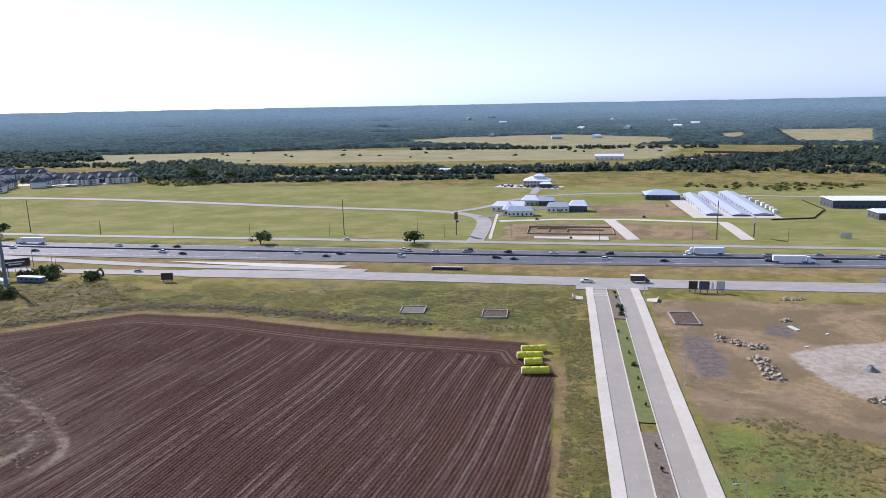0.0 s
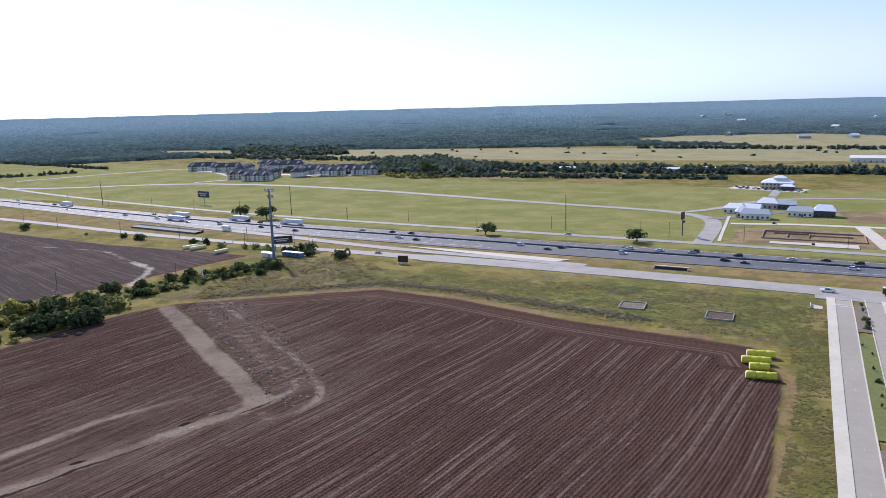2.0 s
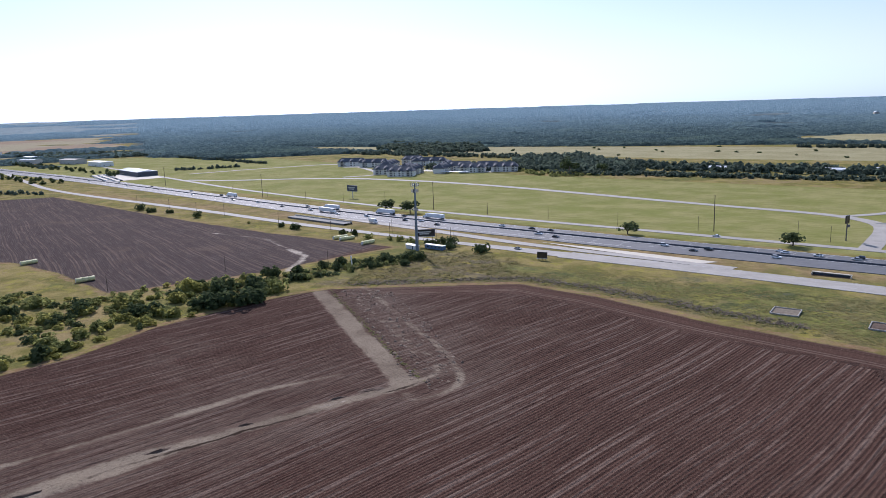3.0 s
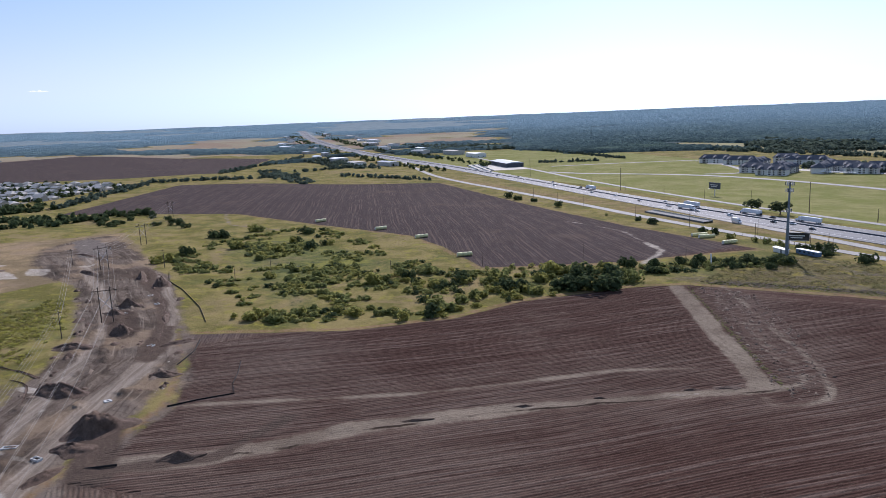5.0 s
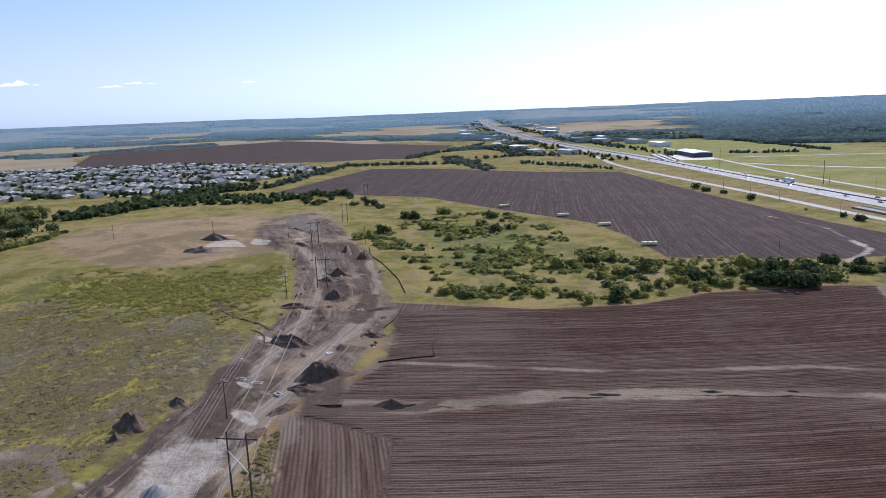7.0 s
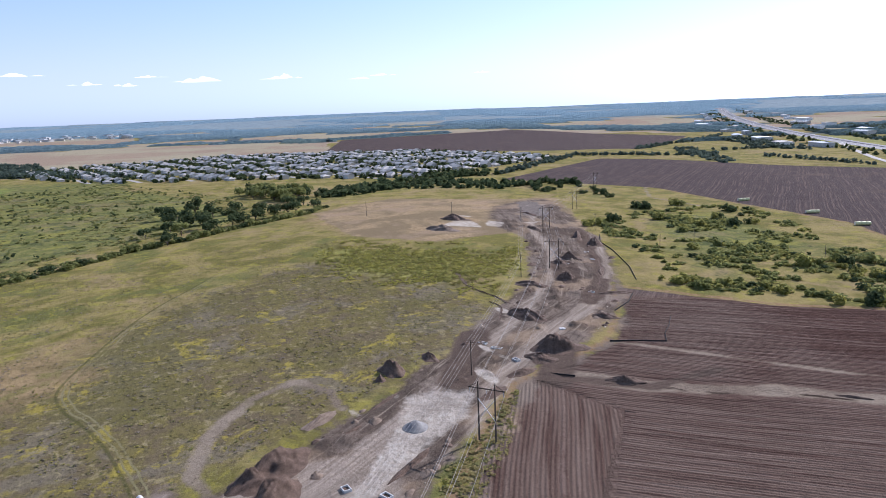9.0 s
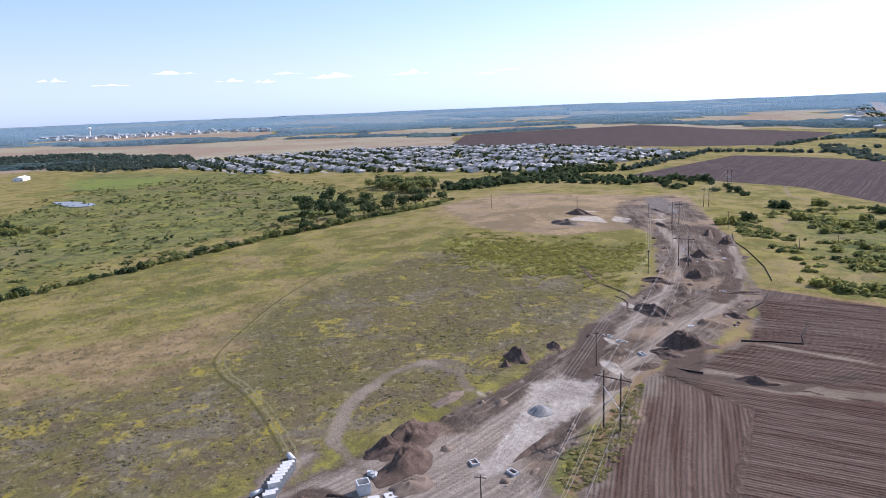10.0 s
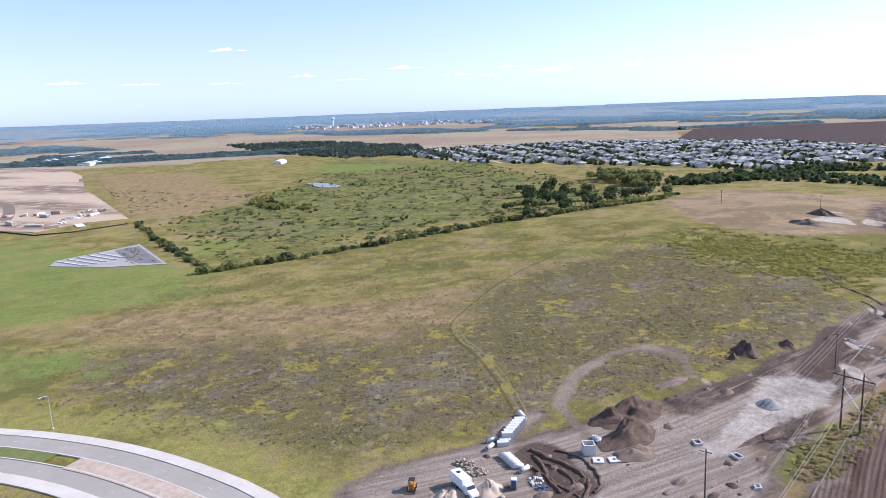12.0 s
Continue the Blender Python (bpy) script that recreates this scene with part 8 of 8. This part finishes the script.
TAN_N = [(-1223, 1374), (-310, 1424), (477, 1378), (329, 1083), (-200, 1130), (-1000, 1290)]

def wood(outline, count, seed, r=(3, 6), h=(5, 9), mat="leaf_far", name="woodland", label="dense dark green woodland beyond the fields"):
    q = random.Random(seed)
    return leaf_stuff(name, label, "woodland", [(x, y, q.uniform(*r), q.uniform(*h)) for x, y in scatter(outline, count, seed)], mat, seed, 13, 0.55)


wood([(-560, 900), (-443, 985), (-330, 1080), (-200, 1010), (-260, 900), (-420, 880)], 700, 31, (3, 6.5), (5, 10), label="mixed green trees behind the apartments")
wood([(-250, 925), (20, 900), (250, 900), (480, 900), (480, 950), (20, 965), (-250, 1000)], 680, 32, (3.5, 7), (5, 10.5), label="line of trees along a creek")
wood([(-330, 850), (60, 835), (60, 862), (-330, 890)], 420, 33, (2, 4.5), (3, 6.5), label="low scrub trees in front of the creek")
wood(TAN_N, 26, 38, (3, 5), (3, 5), "leaf_dark", "field_trees", "scattered small trees in pale pasture")
wood([(260, 880), (420, 840), (600, 760), (640, 800), (450, 930)], 160, 34)
wood([(-900, 1180), (-420, 1090), (-380, 1120), (-900, 1260)], 260, 35)
wood([(-60, 1400), (500, 1290), (520, 1330), (-60, 1440)], 220, 36, label="dark strip of trees across pale pasture")


wood([(290, 981), (343, 934), (459, 926), (577, 916), (730, 1163), (620, 1210), (540, 1090), (426, 1060), (350, 1046)], 620, 611, (4, 7.5), (6, 11), label="dark woodland beyond the trestle bridge")
wood([(-438, 966), (-470, 1150), (-380, 1180), (-268, 1013), (-235, 900), (-290, 880)], 420, 612, (4, 8), (5, 11), "leaf_far", label="mixed trees beyond the mown field")
wood([(-438, 966), (-330, 960), (-235, 858), (-314, 813), (-400, 900)], 220, 613, (2, 4), (2, 4.5), "leaf_mid", "low_scrub", "low green scrub before the trees")
wood([(-977, 1500), (-731, 1480), (-606, 1266), (-758, 1217), (-900, 1300)], 420, 614, (5, 9), (6, 11), label="dark woodland beyond the apartments")
wood([(238, 741), (268, 700), (333, 672), (417, 686), (438, 712), (317, 745)], 70, 615, (2, 5), (1.6, 3.6), "leaf_mid", "low_scrub", "row of low green shrubs across mown grass")
tree(-300, 862, 13, "dark", "broad dark oak before the tree line", "oaks before the tree line")
tree(-262, 880, 8, "dark", "broad dark oak before the tree line", "oaks before the tree line")
trestle = thing("trestle_bridge", "long dark railway trestle bridge among the trees", "bridge", on(449, 1062, -29))
Shape().box((0, 0, 8.2), (104, 4.5, 1.6)).part("deck", M["dark_wall"], trestle)
for k in range(-3, 4):
    for sy in (-1.4, 1.4):
        Shape().rod((k * 15, sy * 1.6, -1), (k * 15, sy, 7.6), 0.7, 0.6, 6).part("pier", M["pole"], trestle)
for k in (-1, 1):
    Shape().box((0, k * 2.2, 9.5), (104, 0.15, 0.9)).part("rail", M["pole"], trestle)
block("barn", "long white-roofed barn among the trees", 256, 1080, -12, 42, 16, 6, 3, "white", "roof_white", 6, 2)
for k, (x, y) in enumerate(((210, 2412), (202, 2837), (595, 2465), (395, 1993), (752, 2111), (746, 2300), (522, 1997), (109, 2741), (662, 1991), (273, 1680), (369, 1690), (130, 1824))):
    block("farmhouse", "pale house with a light roof in the far woodland", x, y, 40 * k, 24, 13, 9 if k < 9 else 5, 3.5, ("white", "cream")[k % 2], ("roof_white", "roof_grey")[k % 2], 4, 2)


def clearings(x, y):
    """Above zero where the far land is open: fields, the highway, gaps and the strips of the plain."""
    gap = np.array([noise.noise(Vector((math.log(max(1.0, math.hypot(a, b))) * 14.0, math.atan2(b, a) * 7.0, 4.0))) for a, b in zip(x, y)])
    south = (np.degrees(np.arctan2(-x, y)) % 360 > 52) & (np.degrees(np.arctan2(-x, y)) % 360 < 270)
    out = np.maximum.reduce([area(x, y, FIELD_FAR) + 15, area(x, y, TAN_N) + 15, area(x, y, TAN_S) + 15, area(x, y, ESTATE) + 20, band(x, y, HW, 40), (gap - 0.52) * 300, area(x, y, GREEN_W) + 5, *[area(x, y, c) for c in CLEAR_N], area(x, y, CLEARED) + 30])
    return np.where(south, np.maximum(out, (open_share(np.hypot(x, y)) + 0.04 - strips(x, y)) * 200), out)


CLEAR_N = [[(700, 1400), (820, 1330), (1090, 1790), (870, 1850)], [(-120, 1640), (29, 1833), (323, 1854), (536, 1649), (471, 1435), (252, 1436), (61, 1520)], [(605, 1545), (655, 1540), (770, 1790), (690, 1760)], [(-100, 1790), (-60, 1700), (480, 1590), (520, 1680)]]
ESTATE = [(-805, -75), (-1055, 140), (-1130, 120), (-1400, -60), (-1480, -460), (-1260, -760), (-1110, -740), (-930, -510), (-870, -200)]
CLEARED = [(-281, -603), (-284, -567), (-330, -571), (-356, -550), (-417, -649), (-536, -844), (-686, -1049), (-824, -1289), (-806, -1362), (-778, -1405), (-500, -1100)]
TAN_N = [(-1223, 1374), (-310, 1424), (477, 1378), (329, 1083), (-200, 1130), (-1000, 1290)]
TAN_S = [(-1395, -608), (-1875, -338), (-1923, -1120), (-1543, -2630), (-1200, -1425)]
canopy("far_woodland", "wide woodland rising to the horizon, blue-green from painted haze", 1480, 2500, -42, 100, "canopy", 9.0, 5.0, 41, clearings)
canopy("far_woodland", "woodland along the horizon, tinted pale blue for haze", 2500, 4600, -42, 155, "canopy", 17.0, 4.0, 42, clearings)
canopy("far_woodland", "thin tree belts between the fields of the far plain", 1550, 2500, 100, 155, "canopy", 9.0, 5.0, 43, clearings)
wood([(-1000, -480), (-1120, -760), (-1230, -820), (-1090, -560)], 240, 44, label="dark copse behind the houses")
wood([(-1442, -1463), (-1570, -1252), (-1409, -844), (-1120, -664), (-1030, -779), (-1176, -1099)], 1500, 45, label="dark copse beyond green pasture")
wood([(-770, -130), (-700, -90), (-650, 50), (-690, 60), (-770, -40), (-870, 30), (-890, 10)], 200, 46, (3, 5), (4, 7), "leaf_dark", "tree_belt", "dark belt of trees beside the houses")
wood([(-640, -160), (-700, -170), (-760, -110), (-720, -70), (-660, -120)], 120, 47, (3, 6), (4, 7), "leaf_dark", "tree_belt", "dark belt of trees beside the houses")
wood([(-880, 320), (-1060, 330), (-1240, 380), (-1230, 410), (-900, 350)], 120, 48, (3, 5), (4, 6), label="trees lining a lane across dark fields")
wood([(-1000, 440), (-860, 470), (-790, 478), (-800, 466), (-1000, 420)], 40, 49, (3, 5), (4, 6), label="trees lining the frontage road")
wood([(-1100, 560), (-1500, 640), (-1500, 560), (-1150, 500)], 130, 50, (4, 7), (5, 8))
wood([(-1360, 1060), (-1500, 1130), (-1800, 980), (-1500, 930)], 260, 51, (5, 9), (6, 9))

for k, line in enumerate(([(-826, 29), (-941, 87), (-1046, 146), (-1077, 163)], [(-1096, 171), (-1062, 238), (-1031, 298), (-1078, 399)], [(-1209, 306), (-1364, 406), (-1425, 493), (-1647, 627)], [(-1140, 424), (-1146, 479), (-1171, 548)],
                          [(-803, -67), (-821, -28), (-822, 20)], [(-1476, 934), (-1347, 1078), (-1013, 987), (-897, 940)], [(-1664, 843), (-1449, 820), (-1261, 779)], [(-961, 800), (-893, 880)], [(-721, 55), (-675, 98)])):
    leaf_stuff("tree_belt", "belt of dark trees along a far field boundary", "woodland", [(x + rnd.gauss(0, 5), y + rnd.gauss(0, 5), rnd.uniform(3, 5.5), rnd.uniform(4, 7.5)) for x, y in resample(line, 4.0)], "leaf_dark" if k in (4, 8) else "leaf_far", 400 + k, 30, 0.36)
along = []
for (ax, ay) in HW:
    if -3000 < ax < -950:
        for sgn in (-1, 1):
            for k in range(3):
                if rnd.random() < 0.7:
                    along.append((ax + rnd.uniform(-14, 14), ay + sgn * rnd.uniform(42, 85), rnd.uniform(3, 6), rnd.uniform(4, 8)))
leaf_stuff("roadside_trees", "dark trees along the far highway verges", "woodland", along, "leaf_dark", 71, 24, 0.4)

# ---- the housing estate ----
ESTATE = [(-805, -75), (-1055, 140), (-1130, 120), (-1400, -60), (-1480, -460), (-1260, -760), (-1110, -740), (-930, -510), (-870, -200)]


def house(k, where=None):
    w, d = ((14, 11), (16, 10), (13, 12), (15, 11))[k % 4]
    two = k % 3 == 0
    h = 5.4 if two else 3.0
    e = thing("house", ("two-storey" if two else "single-storey") + (" pale house with a grey shingle roof" if k % 2 else " cream house with a brown shingle roof"), "house", where, "houses of the estate")
    wl = Shape().box((0, 0, h / 2 - 0.3), (w, d, h + 0.6)).part("wall", M["house_wall"] if k % 2 else M["cream"], e)
    s = Shape().gable(w, d, h, 2.8, 0.5, (0, 3.5, 5)[k % 3])
    s.gable(d * 0.55, w * 0.4, h, 2.0, 0.3, 0, c=(0, 0))
    s.part("roof", M["shingle"], e)
    Shape().box((w * 0.25, -d / 2 - 0.02, 1.1), (4.6, 0.1, 2.2)).part("garage_door", M["white"], wl)
    Shape().box((-w * 0.05, -d / 2 - 0.02, 1.05), (1.0, 0.1, 2.1)).part("door", M["brick"], wl)
    for x in (-w * 0.32, w * 0.3):
        Shape().box((x, d / 2 + 0.02, 1.6), (1.6, 0.1, 1.2)).part("window", M["glass"], wl)
    return e


spots = []
ex, ey = Vector((0.80, 0.60)), Vector((-0.60, 0.80))
for i in range(-40, 40):
    for j in range(-40, 40):
        x = -1120 + ex.x * i * 19 + ey.x * (j * 26 + (6 if j % 2 else -6))
        y = -280 + ex.y * i * 19 + ey.y * (j * 26 + (6 if j % 2 else -6))
        if area(np.array([x]), np.array([y]), ESTATE)[0] > 6 and i % 9 and rnd.random() > 0.08:
            spots.append((x + rnd.uniform(-1.5, 1.5), y + rnd.uniform(-1.5, 1.5), 37 + (180 if j % 2 else 0) + rnd.uniform(-4, 4)))
spots.sort(key=lambda p: math.hypot(p[0], p[1]))
kinds = []
for k, (x, y, t) in enumerate(spots[:220]):
    if k < 6:
        kinds.append(house(k, on(x, y, t, 0.0, 0.85)))
    else:
        put_copy(kinds[(k * 7 + k // 5) % 6], x, y, t, 0.0, 0.85)
rest = Shape()
for k, (x, y, t) in enumerate(spots[220:]):
    two = rnd.random() < 0.4
    h = 5.4 if two else 3.0
    one_house = Shape()
    one_house.box((0, 0, h / 2 - 0.3), (14, 11, h + 0.6), 0, 0).gable(14, 11, h, 2.8, 0.5, rnd.choice((0, 3.5, 5)), 1)
    m = on(x, y, t, 0.0, 0.85)
    rest.add([m @ Vector(p) for p in one_house.v], [])
    o = len(rest.v) - len(one_house.v)
    rest.f += [tuple(i + o for i in f) for f in one_house.f]
    rest.s += one_house.s
rest.thing("far_houses", [M["house_wall"], M["shingle"]], "rows of distant pale houses with grey roofs", "houses", None, "", "stuff")
wood(ESTATE, 1700, 61, (2.6, 5.0), (4, 7.5), "leaf_dark", "garden_trees", "dark garden trees among the houses")
for j in range(-14, 14):
    line = [(-1120 + ex.x * i * 19 + ey.x * (j * 2 + 0.5) * 26, -280 + ex.y * i * 19 + ey.y * (j * 2 + 0.5) * 26) for i in range(-40, 40)]
    line = [p for p in line if area(np.array([p[0]]), np.array([p[1]]), ESTATE)[0] > 2]
    if len(line) > 2:
        ribbon("lane", line, -3.5, 3.5, M["oldroad"], lot, 0.12, 0.3, 19)


# ---- far left: pond, basin, cleared ground, farmhouse ----
def flat_patch(name, outline, mat, label, category, lift=0.15):
    n = len(outline)
    vs = [up(x, y, lift) for x, y in outline] + [up(x, y, lift - 0.8) for x, y in outline]
    Shape().add(vs, [tuple(range(n))] + [(k, n + k, n + (k + 1) % n, (k + 1) % n) for k in range(n)]).thing(name, M[mat], label, category, None, "", "structure")


pond = rounded([(-628, -574), (-606, -548), (-588, -524), (-590, -505), (-606, -506), (-626, -536), (-636, -562), (-628, -574)], 2)[:-1]
flat_patch("pond", pond, "water", "still grey pond in the pasture", "pond", 0.7)
flat_patch("retention_basin", [(-203, -432), (-212, -395), (-229, -367), (-271, -438), (-240, -440), (-215, -443)], "oldroad", "pale grey concrete retention basin in grass", "basin", 0.25)
basin = thing("basin_ridges", "white concrete baffle ridges across the basin", "baffles", None)
for k in range(5):
    ax, ay = -213 - k * 6.5, -441.5 + k * 0.6
    bx, by = ax - 0.0 + 9, ay + 34 - k * 1.0
    ribbon("ridge", [(ax, ay + 2), (ax + 3 + k * 0.6, ay + 32)], -0.5, 0.5, M["precast"], basin, 0.7, 0.6, 10)
flat_patch("settled_water", [(-225, -385), (-230, -372), (-265, -432), (-250, -436), (-235, -410)], "asphalt", "shallow grey water in the basin", "water", 0.32)
CLEARED = [(-281, -603), (-284, -567), (-330, -571), (-356, -550), (-417, -649), (-536, -844), (-686, -1049), (-824, -1289), (-806, -1362), (-778, -1405), (-500, -1100)]
flat_patch("cleared_ground", CLEARED, "graded", "pale graded building ground with pads", "ground", 0.3)
silt_fence([(-277, -597), (-274, -551), (-293, -534), (-335, -526)], 0.9)
graded_way = road("graded_track", "dark compacted track across the pale graded ground")
ribbon("track", rounded([(-477, -985), (-536, -942), (-612, -950), (-640, -1000)], 2), -9, 9, M["dirt"], graded_way, 0.36, 0.3)
ribbon("track", rounded([(-740, -1231), (-640, -1080), (-556, -937), (-447, -810), (-381, -694)], 2), -4, 4, M["dirt"], graded_way, 0.37, 0.3)
ribbon("track", rounded([(-420, -860), (-400, -780), (-350, -700), (-320, -660)], 2), -5, 5, M["dirt"], graded_way, 0.38, 0.3)


def lumber_stack(x, y, turn, length, wide, layers, mat="cream"):
    """Planks in layers on bearers, the ends uneven."""
    q = random.Random(int(x * 3 + y))
    e = thing("lumber_stack", "stack of pale timber planks on graded ground", "timber stack", on(x, y, turn, 0.3), "timber stacks")
    for k in (-0.35, 0.35):
        Shape().box((k * length, 0, 0.1), (0.25, wide, 0.2)).part("bearer", M["pole"], e)
    for k in range(layers):
        for j in range(3):
            Shape().box((q.uniform(-0.4, 0.4), (j - 1) * wide / 3, 0.42 + k * 0.46), (length * q.uniform(0.86, 1.0), wide / 3 - 0.08, 0.42)).part("timber_layer", M[mat], e)


for k, (x, y) in enumerate(((-337, -681), (-346, -671), (-345, -642), (-361, -649), (-344, -606), (-364, -604), (-388, -620), (-303, -624), (-304, -596), (-302, -572), (-352, -660), (-372, -612))):
    lumber_stack(x, y, 20 + 31 * (k % 5), 9 + 3 * (k % 3), 3.6, 3 + k % 4, "cream" if k % 3 else "rock")
Shape().box((0, 0, 0.15), (16, 6, 0.3)).thing("white_sheeting", M["roof_white"], "white sheet-covered pallet row on graded ground", "sheeting", on(-318, -560, 60, 0.3))
leaf_stuff("basin_reeds", "straw and green tufts growing in the shallow basin", "weeds", [(x, y, rnd.uniform(0.5, 1.6), rnd.uniform(0.4, 1.2)) for x, y in scatter([(-228, -372), (-264, -430), (-250, -436), (-236, -410), (-222, -392)], 130, 501)], "weed", 61, 18, 0.3, False)
for k in range(8):
    x, y = -310 - k * 11 + rnd.uniform(-4, 4), -575 - k * 9 + rnd.uniform(-5, 5)
    rubble(x, y, 4, 3, 10, 70 + k, (0.8, 2.4), "precast" if k % 2 else "sand", "material_stack", "stacks of pale building material on graded ground", 0.8)
for x, y, t, w, d, roof in ((-919, -850, 20, 30, 14, "roof_white"), (-884, -1289, 30, 60, 24, "roof_grey"), (-1006, -1505, 30, 90, 30, "roof_blue"), (-923, -1464, 30, 40, 20, "roof_white"), (-985, -1380, 30, 50, 22, "roof_blue")):
    block("farm_building", "low farm building with a pale metal roof among fields", x, y, t, w, d, 4.5, 2.5, "white", roof, 5, 2)
for x, y, t in ((1.5, 930, 0), (90, 925, 10), (-130, 940, 5), (45, 940, 0), (330, 1020, -10), (360, 1010, -10)):
    block("farm_building", "low white-roofed shed among the trees", x, y, t, 20, 9, 4, 1.8, "white", "roof_white", 3, 2)


# ---- small far clouds ----
def cloud(az, el, w, h, seed):
    d = 4700
    q = random.Random(seed)
    s = Shape()
    c = Vector((-math.sin(radians(az)) * d, math.cos(radians(az)) * d, 80 + d * math.tan(radians(el))))
    side = Vector((math.cos(radians(az)), math.sin(radians(az)), 0))
    for k in range(9):
        t = q.uniform(-1, 1)
        p = c + side * t * w * 0.5 + Vector((0, 0, q.uniform(-0.15, 0.3) * h * (1 - abs(t))))
        s.heap(w * q.uniform(0.12, 0.24), 20, h * q.uniform(0.35, 0.7) * (1.1 - abs(t)), q.uniform(0, 50), 14, 5, tuple(p), 0.3, radians(az))
    s.thing("cloud", M["cloud"], "small thin white fair-weather cloud", "cloud", None, "clouds", "structure", True)


g = Graph("glowing_thin_cloud")
tr = g.t.nodes.new("ShaderNodeBsdfTransparent")
# emission stands in for the sunlight the clouds would scatter
em = g.t.nodes.new("ShaderNodeEmission")
em.inputs["Color"].default_value, em.inputs["Strength"].default_value = (1.0, 1.0, 1.0, 1), 1.0
mx = g.t.nodes.new("ShaderNodeMixShader")
mx.inputs[0].default_value = 0.55
g.t.links.new(em.outputs[0], mx.inputs[1])
g.t.links.new(tr.outputs[0], mx.inputs[2])
g.t.links.new(mx.outputs[0], g.t.nodes["Material Output"].inputs[0])
M["cloud"] = g.m
for k, (az, el, w, h) in enumerate(((133.4, 5.0, 190, 26), (144.6, 2.8, 170, 26), (139.9, 2.65, 190, 20), (128.1, 3.0, 120, 30), (120.0, 3.4, 210, 26), (116.1, 2.75, 160, 24), (113.5, 2.6, 150, 24), (111.7, 3.2, 150, 20), (107.9, 2.8, 330, 40), (102.0, 2.85, 230, 36), (124.5, 2.65, 200, 12), (95.9, 2.65, 160, 14), (94.4, 2.85, 170, 20), (86.5, 2.75, 100, 16), (133.9, 2.6, 170, 12))):
    cloud(az, el, w, h, k)


# ---- shops and sheds strung along the highway to the west ----
for k in range(26):
    t = 1150 + k * 62
    j = min(range(len(HW)), key=lambda i: abs(HW[i][0] + t))
    x, y = HW[j]
    sgn = 1 if k % 2 else -1
    block("commercial_building", "pale flat commercial building beside the far highway", x + rnd.uniform(-20, 20), y + sgn * rnd.uniform(70, 160), rnd.uniform(-20, 20), rnd.uniform(25, 60), rnd.uniform(15, 30), rnd.uniform(5, 9), 1.2, rnd.choice(("white", "cream", "house_wall")), rnd.choice(("roof_white", "roof_grey", "shingle")), 4, 2)


# ---- a small town on the far plain ----
town = Shape()
q = random.Random(77)
TOWN = [(-2251, -1891), (-2278, -1771), (-2373, -1620), (-2475, -1522), (-2562, -1360), (-2634, -1166)]
for (ax, ay), (bx, by) in zip(TOWN, TOWN[1:]):
    for k in range(26):
        t, o = q.random(), q.uniform(-60, 160)
        x, y = ax + (bx - ax) * t - o, ay + (by - ay) * t - o * 0.6
        w, d, h = q.uniform(8, 30), q.uniform(8, 18), q.uniform(5, 9)
        town.box(up(x, y, h / 2), (w, d, h), q.uniform(0, 3)).box(up(x, y, h + 0.4), (w + 1.5, d + 1.5, 0.9), q.uniform(0, 3), 1)
town.thing("far_town", [M["house_wall"], M["roof_grey"]], "scatter of small white buildings on the far plain", "town", None, "", "stuff")
water_tower = thing("water_tower", "white water tower above the far town", "water tower", on(-2395, -1772))
Shape().rod((0, 0, -1), (0, 0, 30), 2.6, 2.0, 12).part("column", M["white"], water_tower)
Shape().rod((0, 0, 30), (0, 0, 35), 3, 9, 14).part("bowl", M["white"], water_tower)
Shape().rod((0, 0, 35), (0, 0, 40), 9, 3, 14).part("dome", M["white"], water_tower)
